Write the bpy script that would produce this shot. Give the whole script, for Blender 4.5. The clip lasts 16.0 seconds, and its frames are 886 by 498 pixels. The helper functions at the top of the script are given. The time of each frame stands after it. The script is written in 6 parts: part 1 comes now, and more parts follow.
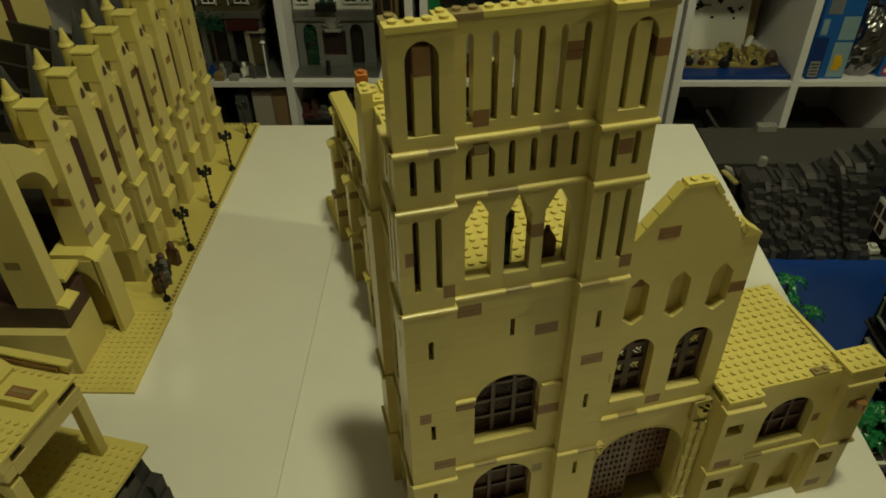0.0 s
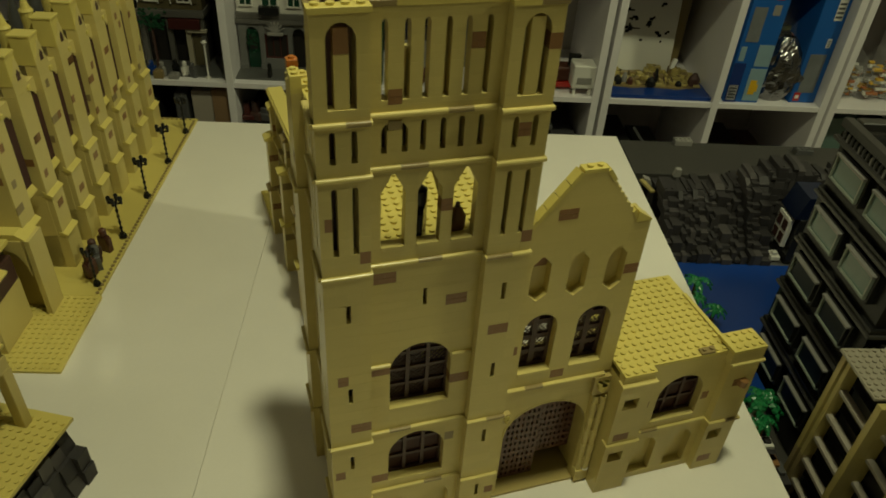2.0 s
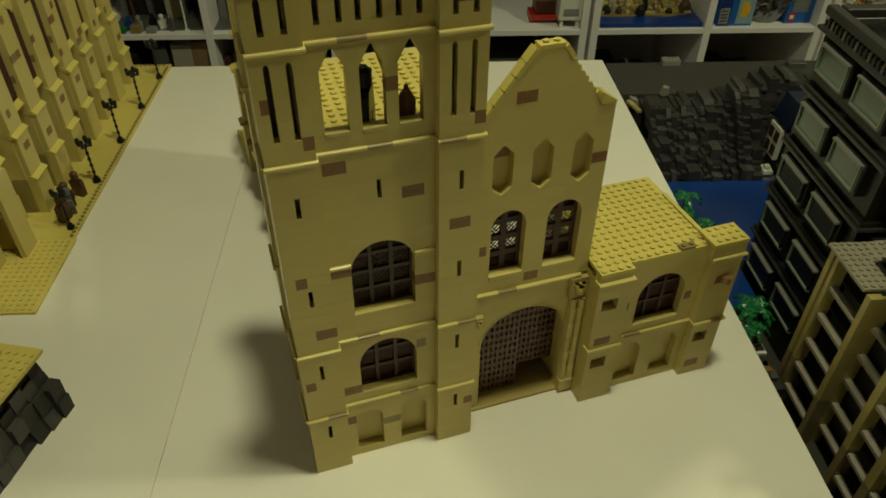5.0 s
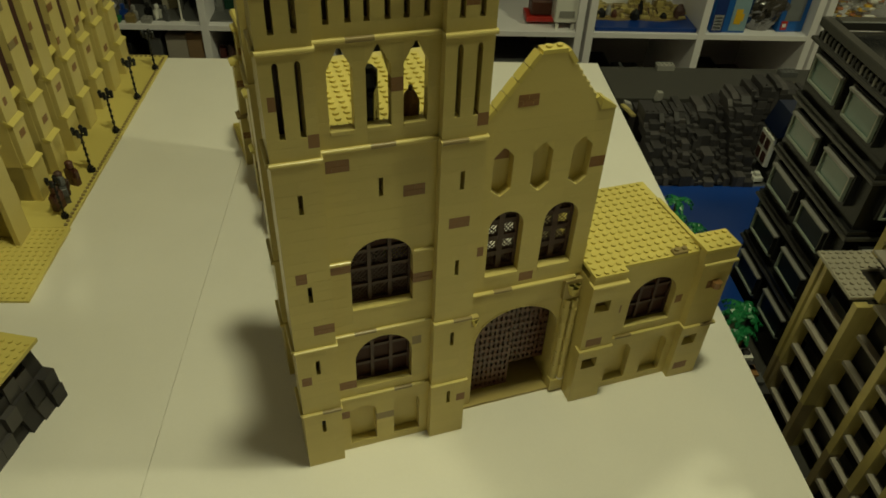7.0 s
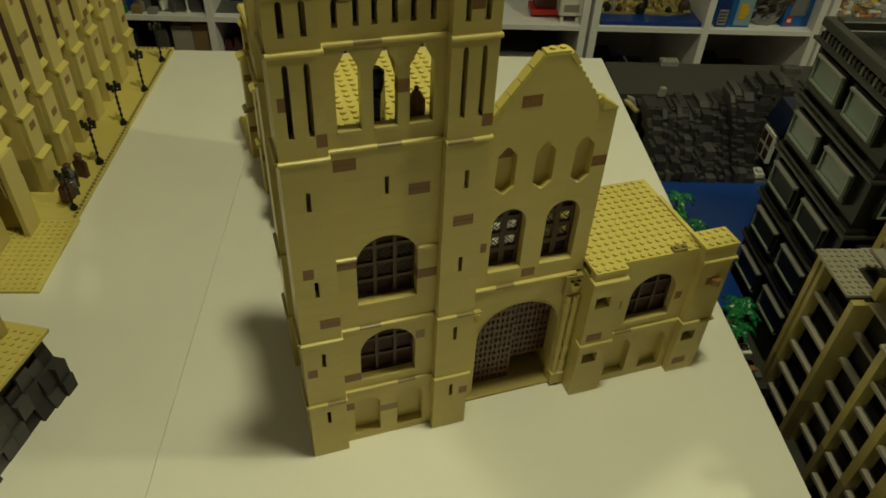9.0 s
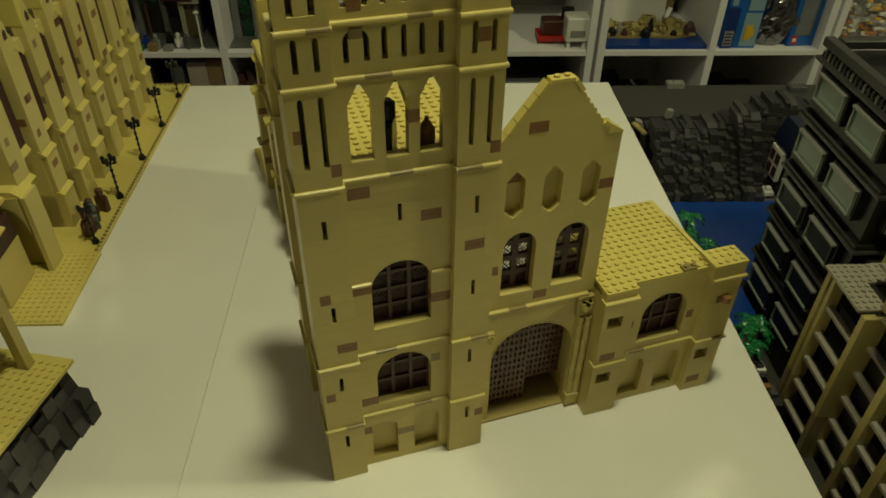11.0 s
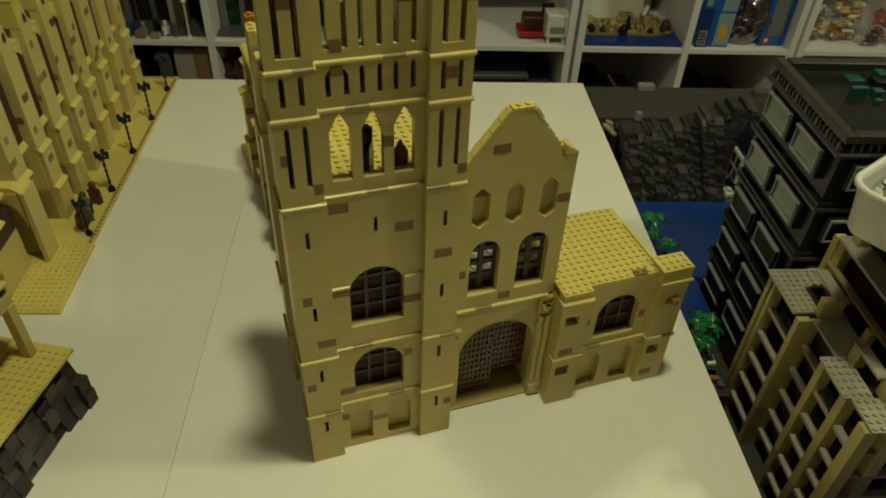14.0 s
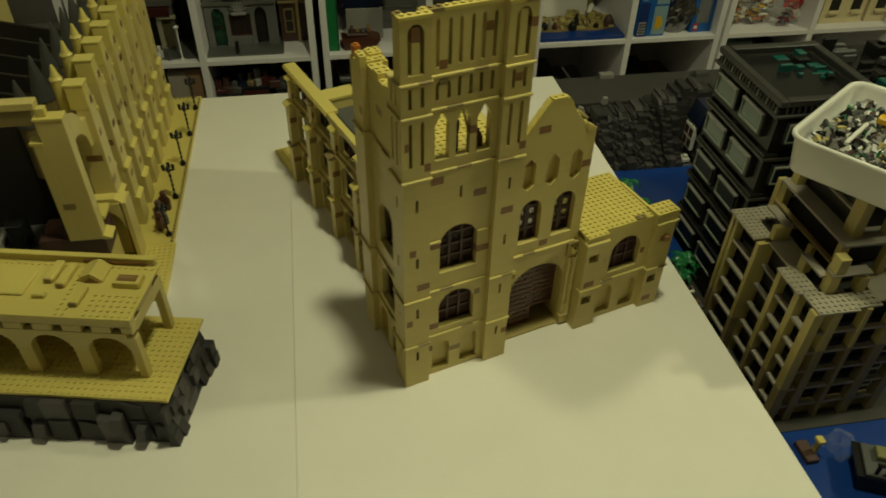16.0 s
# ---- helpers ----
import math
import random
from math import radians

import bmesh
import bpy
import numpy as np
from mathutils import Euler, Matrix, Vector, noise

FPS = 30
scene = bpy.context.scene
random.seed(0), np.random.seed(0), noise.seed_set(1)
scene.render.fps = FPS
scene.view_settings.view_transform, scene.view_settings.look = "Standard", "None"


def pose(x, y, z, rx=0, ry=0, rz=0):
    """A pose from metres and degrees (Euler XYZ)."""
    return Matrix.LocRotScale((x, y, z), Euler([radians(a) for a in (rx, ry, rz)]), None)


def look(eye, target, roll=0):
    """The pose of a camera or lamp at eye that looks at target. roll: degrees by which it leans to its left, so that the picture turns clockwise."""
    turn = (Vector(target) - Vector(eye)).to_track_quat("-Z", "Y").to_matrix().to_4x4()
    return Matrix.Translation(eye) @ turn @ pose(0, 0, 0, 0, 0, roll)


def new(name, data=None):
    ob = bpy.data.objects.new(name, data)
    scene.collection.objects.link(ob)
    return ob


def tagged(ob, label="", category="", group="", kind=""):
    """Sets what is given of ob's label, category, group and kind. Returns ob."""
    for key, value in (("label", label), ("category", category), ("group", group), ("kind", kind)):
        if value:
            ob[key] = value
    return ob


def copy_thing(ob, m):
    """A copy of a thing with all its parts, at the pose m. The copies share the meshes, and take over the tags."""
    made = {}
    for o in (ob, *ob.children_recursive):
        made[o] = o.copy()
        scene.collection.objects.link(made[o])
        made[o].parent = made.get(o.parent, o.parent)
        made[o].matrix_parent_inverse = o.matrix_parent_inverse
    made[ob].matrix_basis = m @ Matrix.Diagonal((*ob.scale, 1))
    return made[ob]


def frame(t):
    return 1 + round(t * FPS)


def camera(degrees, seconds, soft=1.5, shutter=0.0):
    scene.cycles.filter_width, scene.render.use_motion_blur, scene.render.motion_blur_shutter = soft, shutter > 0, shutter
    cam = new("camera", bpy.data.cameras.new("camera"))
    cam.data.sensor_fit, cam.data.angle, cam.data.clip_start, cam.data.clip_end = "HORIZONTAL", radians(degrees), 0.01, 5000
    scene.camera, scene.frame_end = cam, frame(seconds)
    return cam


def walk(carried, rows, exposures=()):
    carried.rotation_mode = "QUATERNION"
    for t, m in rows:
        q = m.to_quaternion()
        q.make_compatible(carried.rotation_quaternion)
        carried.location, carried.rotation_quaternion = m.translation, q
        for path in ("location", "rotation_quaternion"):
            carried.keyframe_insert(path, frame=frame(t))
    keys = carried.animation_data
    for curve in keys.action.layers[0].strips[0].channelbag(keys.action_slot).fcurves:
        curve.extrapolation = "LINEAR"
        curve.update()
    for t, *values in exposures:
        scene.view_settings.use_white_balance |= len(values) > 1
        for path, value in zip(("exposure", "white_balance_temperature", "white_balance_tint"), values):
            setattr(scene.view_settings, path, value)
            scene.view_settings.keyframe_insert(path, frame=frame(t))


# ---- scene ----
cam = camera(63.0, 16.0, soft=1.7, shutter=0.4)
PATH = [
    (0, (-0.051, -0.31, 0.61), (0.326, 1.229, -0.61), -0.9),
    (0.5, (-0.06, -0.327, 0.626), (0.339, 1.227, -0.568), 0.8),
    (1, (-0.046, -0.34, 0.615), (0.407, 1.21, -0.564), 1.4),
    (1.5, (-0.036, -0.358, 0.617), (0.464, 1.176, -0.565), 2.9),
    (2, (-0.048, -0.363, 0.613), (0.49, 1.158, -0.57), 4.0),
    (2.5, (-0.076, -0.363, 0.613), (0.442, 1.164, -0.571), 3.3),
    (3, (-0.05, -0.381, 0.605), (0.482, 1.134, -0.588), 2.5),
    (3.5, (-0.039, -0.382, 0.58), (0.509, 1.092, -0.656), 3.0),
    (4, (-0.019, -0.381, 0.572), (0.527, 1.079, -0.681), 2.2),
    (4.5, (-0.016, -0.386, 0.56), (0.481, 1.085, -0.702), 0.4),
    (7, (-0.026, -0.389, 0.566), (0.506, 1.064, -0.701), 2.8),
    (7.5, (-0.028, -0.393, 0.562), (0.493, 1.053, -0.718), 3.4),
    (8, (-0.03, -0.395, 0.569), (0.486, 1.045, -0.719), 3.7),
    (8.5, (-0.033, -0.387, 0.57), (0.486, 1.053, -0.718), 3.6),
    (9, (-0.029, -0.394, 0.577), (0.491, 1.045, -0.711), 3.1),
    (11.5, (-0.035, -0.406, 0.59), (0.454, 1.095, -0.638), 0.5),
    (12, (-0.045, -0.407, 0.604), (0.437, 1.092, -0.63), 0.4),
    (12.5, (-0.049, -0.41, 0.618), (0.465, 1.082, -0.611), 0.8),
    (13, (-0.061, -0.427, 0.636), (0.481, 1.066, -0.579), 1.5),
    (13.5, (-0.059, -0.449, 0.649), (0.48, 1.04, -0.573), 2.4),
    (14, (-0.033, -0.439, 0.641), (0.496, 1.007, -0.636), 2.8),
    (14.5, (-0.023, -0.418, 0.635), (0.489, 0.971, -0.71), 3.2),
    (15, (-0.093, -0.482, 0.671), (0.453, 0.885, -0.682), 2.1),
    (15.5, (-0.154, -0.546, 0.717), (0.495, 0.843, -0.566), 0.9),
    (16, (-0.229, -0.566, 0.738), (0.449, 0.819, -0.535), 1.4),
]
walk(cam, [(t, look(eye, target, roll)) for t, eye, target, roll in PATH])

# ---- world and light ----
world = bpy.data.worlds.new("room_dark")
scene.world = world
world.use_nodes = True
world.node_tree.nodes["Background"].inputs[0].default_value = (1.0, 0.85, 0.6, 1)
world.node_tree.nodes["Background"].inputs[1].default_value = 0.075


def lamp(name, x, y, z, size, watts, colour, tx, ty, tz):
    data = bpy.data.lights.new(name, "AREA")
    data.shape, data.size, data.energy, data.color = "DISK", size, watts, colour
    ob = new(name, data)
    ob.matrix_world = look((x, y, z), (tx, ty, tz))
    return ob


LIGHT = (0.985, 1.0, 0.60)
lamp("ceiling_lamp_light", 0.195, -0.078, 1.80, 0.15, 13.3, LIGHT, 0.195, -0.078, 0)
lamp("second_ceiling_lamp_light", 2.09, -0.578, 1.80, 0.24, 27.0, LIGHT, 0.6, -0.2, 0)
# weak fill added to brighten left-facing sides; no lamp known there
lamp("left_fill_light", -1.55, -0.15, 1.80, 0.50, 2.2, (0.95, 0.97, 0.72), -0.2, 0.0, 0)
scene.view_settings.exposure = -0.11

# ---- units: one stud, one brick, one plate ----
S, B, P = 0.008, 0.0096, 0.0032
TURNED = pose(0, 0, 0, 0, 0, -15.7)   # the tables, shelves and neighbours stand turned to the cathedral


# ---- materials ----
def material(name, colour, rough=0.35, metal=0.0, vary=0.06, grain=0.0, bump=0.0, bump_scale=60.0, coat=0.0, rand=0.04):
    m = bpy.data.materials.new(name)
    m.use_nodes = True
    n, l = m.node_tree.nodes, m.node_tree.links
    p = n["Principled BSDF"]
    p.inputs["Roughness"].default_value = rough
    p.inputs["Metallic"].default_value = metal
    if coat:
        p.inputs["Coat Weight"].default_value = coat
        p.inputs["Coat Roughness"].default_value = 0.12
    tc = n.new("ShaderNodeTexCoord")
    big = n.new("ShaderNodeTexNoise")
    big.inputs["Scale"].default_value = 14.0
    big.inputs["Detail"].default_value = 4.0
    l.new(tc.outputs["Object"], big.inputs["Vector"])
    fine = n.new("ShaderNodeTexNoise")
    fine.inputs["Scale"].default_value = 420.0
    fine.inputs["Detail"].default_value = 3.0
    l.new(tc.outputs["Object"], fine.inputs["Vector"])
    info = n.new("ShaderNodeObjectInfo")
    geo = n.new("ShaderNodeNewGeometry")
    add = n.new("ShaderNodeMath")
    add.operation = "ADD"
    l.new(info.outputs["Random"], add.inputs[0])
    l.new(geo.outputs["Random Per Island"], add.inputs[1])
    half = n.new("ShaderNodeMath")
    half.operation = "MULTIPLY_ADD"
    half.inputs[1].default_value, half.inputs[2].default_value = rand, 1 - rand
    l.new(add.outputs[0], half.inputs[0])
    k = n.new("ShaderNodeMath")
    k.operation = "MULTIPLY_ADD"
    k.inputs[1].default_value, k.inputs[2].default_value = 2 * vary, 1 - vary
    l.new(big.outputs["Fac"], k.inputs[0])
    k2 = n.new("ShaderNodeMath")
    k2.operation = "MULTIPLY_ADD"
    k2.inputs[1].default_value, k2.inputs[2].default_value = 2 * grain, 1 - grain
    l.new(fine.outputs["Fac"], k2.inputs[0])
    m1 = n.new("ShaderNodeMath")
    m1.operation = "MULTIPLY"
    l.new(k.outputs[0], m1.inputs[0])
    l.new(half.outputs[0], m1.inputs[1])
    m2 = n.new("ShaderNodeMath")
    m2.operation = "MULTIPLY"
    l.new(m1.outputs[0], m2.inputs[0])
    l.new(k2.outputs[0], m2.inputs[1])
    mix = n.new("ShaderNodeMix")
    mix.data_type, mix.blend_type = "RGBA", "MULTIPLY"
    mix.inputs[0].default_value = 1.0
    mix.inputs[6].default_value = (*colour, 1)
    l.new(m2.outputs[0], mix.inputs[7])
    l.new(mix.outputs[2], p.inputs["Base Color"])
    if bump:
        bn = n.new("ShaderNodeTexNoise")
        bn.inputs["Scale"].default_value = bump_scale
        bn.inputs["Detail"].default_value = 3.0
        l.new(tc.outputs["Object"], bn.inputs["Vector"])
        b = n.new("ShaderNodeBump")
        b.inputs["Strength"].default_value = bump
        b.inputs["Distance"].default_value = 0.0006
        l.new(bn.outputs["Fac"], b.inputs["Height"])
        l.new(b.outputs[0], p.inputs["Normal"])
    return m


TAN = material("tan_plastic", (0.565, 0.464, 0.168), 0.28, vary=0.07, grain=0.03, bump=0.08, bump_scale=90, rand=0.05)
TAN2 = material("tan_plate_plastic", (0.605, 0.50, 0.14), 0.30, vary=0.05, bump=0.05, rand=0.02)
for m in (TAN, TAN2):
    m.node_tree.nodes["Principled BSDF"].inputs["Specular IOR Level"].default_value = 0.3
DARKTAN = material("dark_tan_plastic", (0.25, 0.185, 0.075), 0.33, vary=0.06)
BROWN = material("medium_brown_plastic", (0.235, 0.118, 0.040), 0.42, vary=0.08)
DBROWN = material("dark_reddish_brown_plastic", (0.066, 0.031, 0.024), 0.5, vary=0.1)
GREY = material("dark_grey_plastic", (0.085, 0.085, 0.085), 0.33, vary=0.1)
LGREY = material("light_grey_plastic", (0.27, 0.26, 0.24), 0.33, vary=0.08)
BLACK = material("black_plastic", (0.013, 0.013, 0.013), 0.25, vary=0.1)
BLACK.node_tree.nodes["Principled BSDF"].inputs["Specular IOR Level"].default_value = 0.25
WHITE = material("white_plastic", (0.72, 0.70, 0.64), 0.3, vary=0.04)
LAMINATE = material("white_laminate", (0.80, 0.76, 0.68), 0.46, vary=0.04, grain=0.02, bump=0.03, bump_scale=200)
SHELFWHITE = material("white_foil_board", (0.78, 0.75, 0.76), 0.42, vary=0.05)
BLUE = material("blue_plastic", (0.007, 0.04, 0.22), 0.28, vary=0.08)
GREEN = material("green_plastic", (0.012, 0.165, 0.050), 0.35, vary=0.12)
RED = material("red_plastic", (0.42, 0.02, 0.012), 0.3)
ORANGE = material("orange_plastic", (0.42, 0.13, 0.02), 0.3)
YELLOW = material("yellow_plastic", (0.70, 0.42, 0.02), 0.3)
SMOKE = material("smoky_pane", (0.060, 0.027, 0.023), 0.42)
SMOKE.node_tree.nodes["Principled BSDF"].inputs["Specular IOR Level"].default_value = 0.12
AQUA = material("aqua_window_pane", (0.10, 0.17, 0.15), 0.12, coat=0.4)
# near-black that paints in the shade of insides and openings
SHADEBLACK = material("black_unlit_inside", (0.016, 0.013, 0.011), 0.5)
WALLPAINT = material("wall_paint", (0.48, 0.45, 0.40), 0.8, vary=0.05, bump=0.1)
CEILPAINT = material("ceiling_paint", (0.86, 0.84, 0.79), 0.85, vary=0.03)
CARPET = material("floor_carpet", (0.26, 0.22, 0.17), 0.95, vary=0.1, grain=0.2)


# ---- mesh helpers ----
class Geo:
    def __init__(self):
        self.v, self.f = [], []

    def add(self, verts, faces):
        k = len(self.v)
        self.v.extend(verts)
        self.f.extend([tuple(k + i for i in f) for f in faces])
        return self

    def box(self, x0, x1, y0, y1, z0, z1):
        return self.add([(x0, y0, z0), (x1, y0, z0), (x1, y1, z0), (x0, y1, z0), (x0, y0, z1), (x1, y0, z1), (x1, y1, z1), (x0, y1, z1)],
                        [(0, 3, 2, 1), (4, 5, 6, 7), (0, 1, 5, 4), (1, 2, 6, 5), (2, 3, 7, 6), (3, 0, 4, 7)])

    def soft(self, x0, x1, y0, y1, z0, z1, r):
        """A box with chamfered edges."""
        vs, idx = [], {}
        for a in (0, 1):
            for b in (0, 1):
                for c in (0, 1):
                    X, Y, Z = (x0, x1)[a], (y0, y1)[b], (z0, z1)[c]
                    dx, dy, dz = r * (1 - 2 * a), r * (1 - 2 * b), r * (1 - 2 * c)
                    for i, p in enumerate(((X, Y + dy, Z + dz), (X + dx, Y, Z + dz), (X + dx, Y + dy, Z))):
                        idx[a, b, c, i] = len(vs)
                        vs.append(p)
        F = []
        for a in (0, 1):
            q = [idx[a, b, c, 0] for b, c in ((0, 0), (1, 0), (1, 1), (0, 1))]
            F.append(q if a else q[::-1])
            q = [idx[b, a, c, 1] for b, c in ((0, 0), (1, 0), (1, 1), (0, 1))]
            F.append(q[::-1] if a else q)
            q = [idx[b, c, a, 2] for b, c in ((0, 0), (1, 0), (1, 1), (0, 1))]
            F.append(q if a else q[::-1])
        for a in (0, 1):
            for b in (0, 1):
                q = [idx[a, b, 0, 0], idx[a, b, 1, 0], idx[a, b, 1, 1], idx[a, b, 0, 1]]
                F.append(q if (a == b) else q[::-1])
                q = [idx[a, 0, b, 0], idx[a, 1, b, 0], idx[a, 1, b, 2], idx[a, 0, b, 2]]
                F.append(q[::-1] if (a == b) else q)
                q = [idx[0, a, b, 1], idx[1, a, b, 1], idx[1, a, b, 2], idx[0, a, b, 2]]
                F.append(q if (a == b) else q[::-1])
                for c in (0, 1):
                    q = [idx[a, b, c, 0], idx[a, b, c, 1], idx[a, b, c, 2]]
                    F.append(q if (a + b + c) % 2 else q[::-1])
        return self.add(vs, F)

    def cyl(self, x, y, z0, z1, r, n=12, r2=None, bottom=False):
        r2 = r if r2 is None else r2
        c = [(math.cos(6.28318 * i / n), math.sin(6.28318 * i / n)) for i in range(n)]
        vs = [(x + r * a, y + r * b, z0) for a, b in c] + [(x + r2 * a, y + r2 * b, z1) for a, b in c]
        fs = [(i, (i + 1) % n, n + (i + 1) % n, n + i) for i in range(n)] + [tuple(range(n, 2 * n))]
        if bottom:
            fs.append(tuple(reversed(range(n))))
        return self.add(vs, fs)

    def stud(self, x, y, z):
        return self.cyl(x, y, z, z + 0.0017, 0.0024, 10)

    def studs(self, x0, x1, y0, y1, z):
        """Studs on a plate that spans these studs."""
        for i in range(int(round(x1 - x0))):
            for j in range(int(round(y1 - y0))):
                self.stud((x0 + i + 0.5) * S, (y0 + j + 0.5) * S, z)
        return self

    def prism(self, pts, a0, a1, axis="y"):
        """A polygon (anticlockwise, in xz for axis y, in yz for axis x, in xy for axis z) pushed from a0 to a1."""
        n = len(pts)
        put = {"y": lambda p, a: (p[0], a, p[1]), "x": lambda p, a: (a, p[0], p[1]), "z": lambda p, a: (p[0], p[1], a)}[axis]
        vs = [put(p, a0) for p in pts] + [put(p, a1) for p in pts]
        fs = [tuple(range(n)), tuple(reversed(range(n, 2 * n)))] + [(i, n + i, n + (i + 1) % n, (i + 1) % n) for i in range(n)]
        if axis != "y":
            fs = [tuple(reversed(f)) for f in fs]
        return self.add(vs, fs)

    def mesh(self, name, smooth=False):
        me = bpy.data.meshes.new(name)
        me.from_pydata(self.v, [], self.f)
        me.update()
        if smooth:
            for p in me.polygons:
                p.use_smooth = True
        return me


def part(name, geo, mat, parent, label="", at=None, kind=""):
    me = geo if isinstance(geo, bpy.types.Mesh) else geo.mesh(name)
    if not me.materials:
        me.materials.append(mat)
    ob = new(name, me)
    ob.parent = parent
    if at is not None:
        ob.location = at
    return tagged(ob, label, "", "", kind)


def thing(name, label, category, m=None, group="", kind=""):
    ob = new(name)
    ob.empty_display_size = 0.02
    ob.matrix_world = m if m is not None else Matrix()
    return tagged(ob, label, category, group, kind)


def solid(name, geo, mat, label, category="", m=None, group="", kind=""):
    me = geo.mesh(name)
    me.materials.append(mat)
    ob = new(name, me)
    if m is not None:
        ob.matrix_world = m
    return tagged(ob, label, category, group, kind)


# ---- the room, tables and shelves ----
TABLE_Z = -0.73


def room():
    g = Geo().box(-3.2, 3.4, -2.9, 1.85, TABLE_Z - 0.1, TABLE_Z)
    solid("floor", g, CARPET, "brown carpet floor of the room", "floor", TURNED, kind="structure")
    z0, z1 = TABLE_Z, 1.95
    for name, b in (("wall_north", (-3.2, 3.4, 1.75, 1.85)), ("wall_south", (-3.2, 3.4, -3.0, -2.9)), ("wall_west", (-3.3, -3.2, -2.9, 1.75)), ("wall_east", (3.4, 3.5, -2.9, 1.75))):
        solid(name, Geo().box(*b, z0, z1), WALLPAINT, "plain painted wall of the room", "wall", TURNED, kind="structure")
    solid("ceiling", Geo().box(-3.3, 3.5, -3.0, 1.85, z1, z1 + 0.1), CEILPAINT, "plain white ceiling", "ceiling", TURNED, kind="structure")


room()


TABLES = pose(.45, -.30, 0) @ pose(0, 0, 0, 0, 0, .4) @ pose(-.45, .30, 0)   # the white tables stand a touch off the shelves' line


def table(u0, u1, v0, v1, label):
    t = thing("table", label, "table", TURNED @ TABLES @ pose((u0 + u1) / 2, (v0 + v1) / 2, TABLE_Z), "white tables")
    w, d = (u1 - u0) / 2, (v1 - v0) / 2
    part("tabletop", Geo().soft(-w, w, -d, d, -TABLE_Z - 0.034, -TABLE_Z, 0.0003), LAMINATE, t)
    for a in (-1, 1):
        for b in (-1, 1):
            part("leg", Geo().cyl(a * (w - 0.06), b * (d - 0.06), 0, -TABLE_Z - 0.034, 0.02, 20, bottom=True), SHELFWHITE, t)


table(-0.1399, 0.4500, -0.655, 0.845, "white laminate table that carries the tan cathedral")
table(-0.7400, -0.1402, -0.655, 0.845, "white laminate table butted against its twin")


# ---- brickwork ----
GAP = 0.000014
brick_meshes = {}


def brick_mesh(n, h, d, mat):
    key = (round(n, 2), round(h, 3), round(d, 2), mat.name)
    if key not in brick_meshes:
        if mat is BROWN and n >= 1 and h > .9:
            # a brick with a small masonry relief on its face
            q = Geo().box(GAP, n * S - GAP, .00035, d * S, GAP, h * B - GAP)
            for r in range(2):
                cuts = [GAP] + [x * S for x in (.5 + .5 * r + k for k in range(int(n) + 1)) if GAP < x * S < n * S - .001] + [n * S - GAP]
                for u0, u1 in zip(cuts, cuts[1:]):
                    q.box(u0 + .00012, u1 - .00012, 0, .0004, (r * h / 2) * B + .00012, ((r + 1) * h / 2) * B - .00012)
            me = q.mesh("brick")
        else:
            me = Geo().soft(GAP, n * S - GAP, 0, d * S, GAP, h * B - GAP, 0.00004).mesh("brick")
        me.materials.append(mat)
        brick_meshes[key] = me
    return brick_meshes[key]


def spans(a0, a1, holes):
    out, a = [], a0
    for h0, h1 in sorted(holes):
        if h0 > a + 1e-6:
            out.append((a, min(h0, a1)))
        a = max(a, h1)
    if a < a1 - 1e-6:
        out.append((a, a1))
    return out


def courses(x0, x1, z0, z1, holes, accents, rnd):
    """Bricks (a0, a1, z0, z1, accent) of a wall in studs and bricks, with holes (a0, a1, z0, z1) and accent bricks (a0, a1, z0, material)."""
    out = [(a0, a1, az, min(az + 1, z1), m) for a0, a1, az, m in accents]
    blocked = list(holes) + [(a0, a1, az, az + 1) for a0, a1, az, m in accents]
    z, k = z0, 0
    while z < z1 - 1e-6:
        top = min(z + 1, z1)
        cuts = sorted({z, top} | {e for h in blocked for e in (h[2], h[3]) if z + 0.02 < e < top - 0.02})
        for c0, c1 in zip(cuts, cuts[1:]):
            mid = (c0 + c1) / 2
            for s0, s1 in spans(x0, x1, [(h[0], h[1]) for h in blocked if h[2] < mid < h[3]]):
                a = s0
                first = True
                while a < s1 - 1e-6:
                    n = rnd.choice((3, 4, 4, 6, 8)) if not (first and k % 2) else rnd.choice((2, 3))
                    e = min(a + n, s1)
                    if s1 - e < 0.6:
                        e = s1
                    out.append((a, e, c0, c1, None))
                    a, first = e, False
        z, k = top, k + 1
    return out


brickwork = Geo()      # the bricks past the first three hundred
singles = []


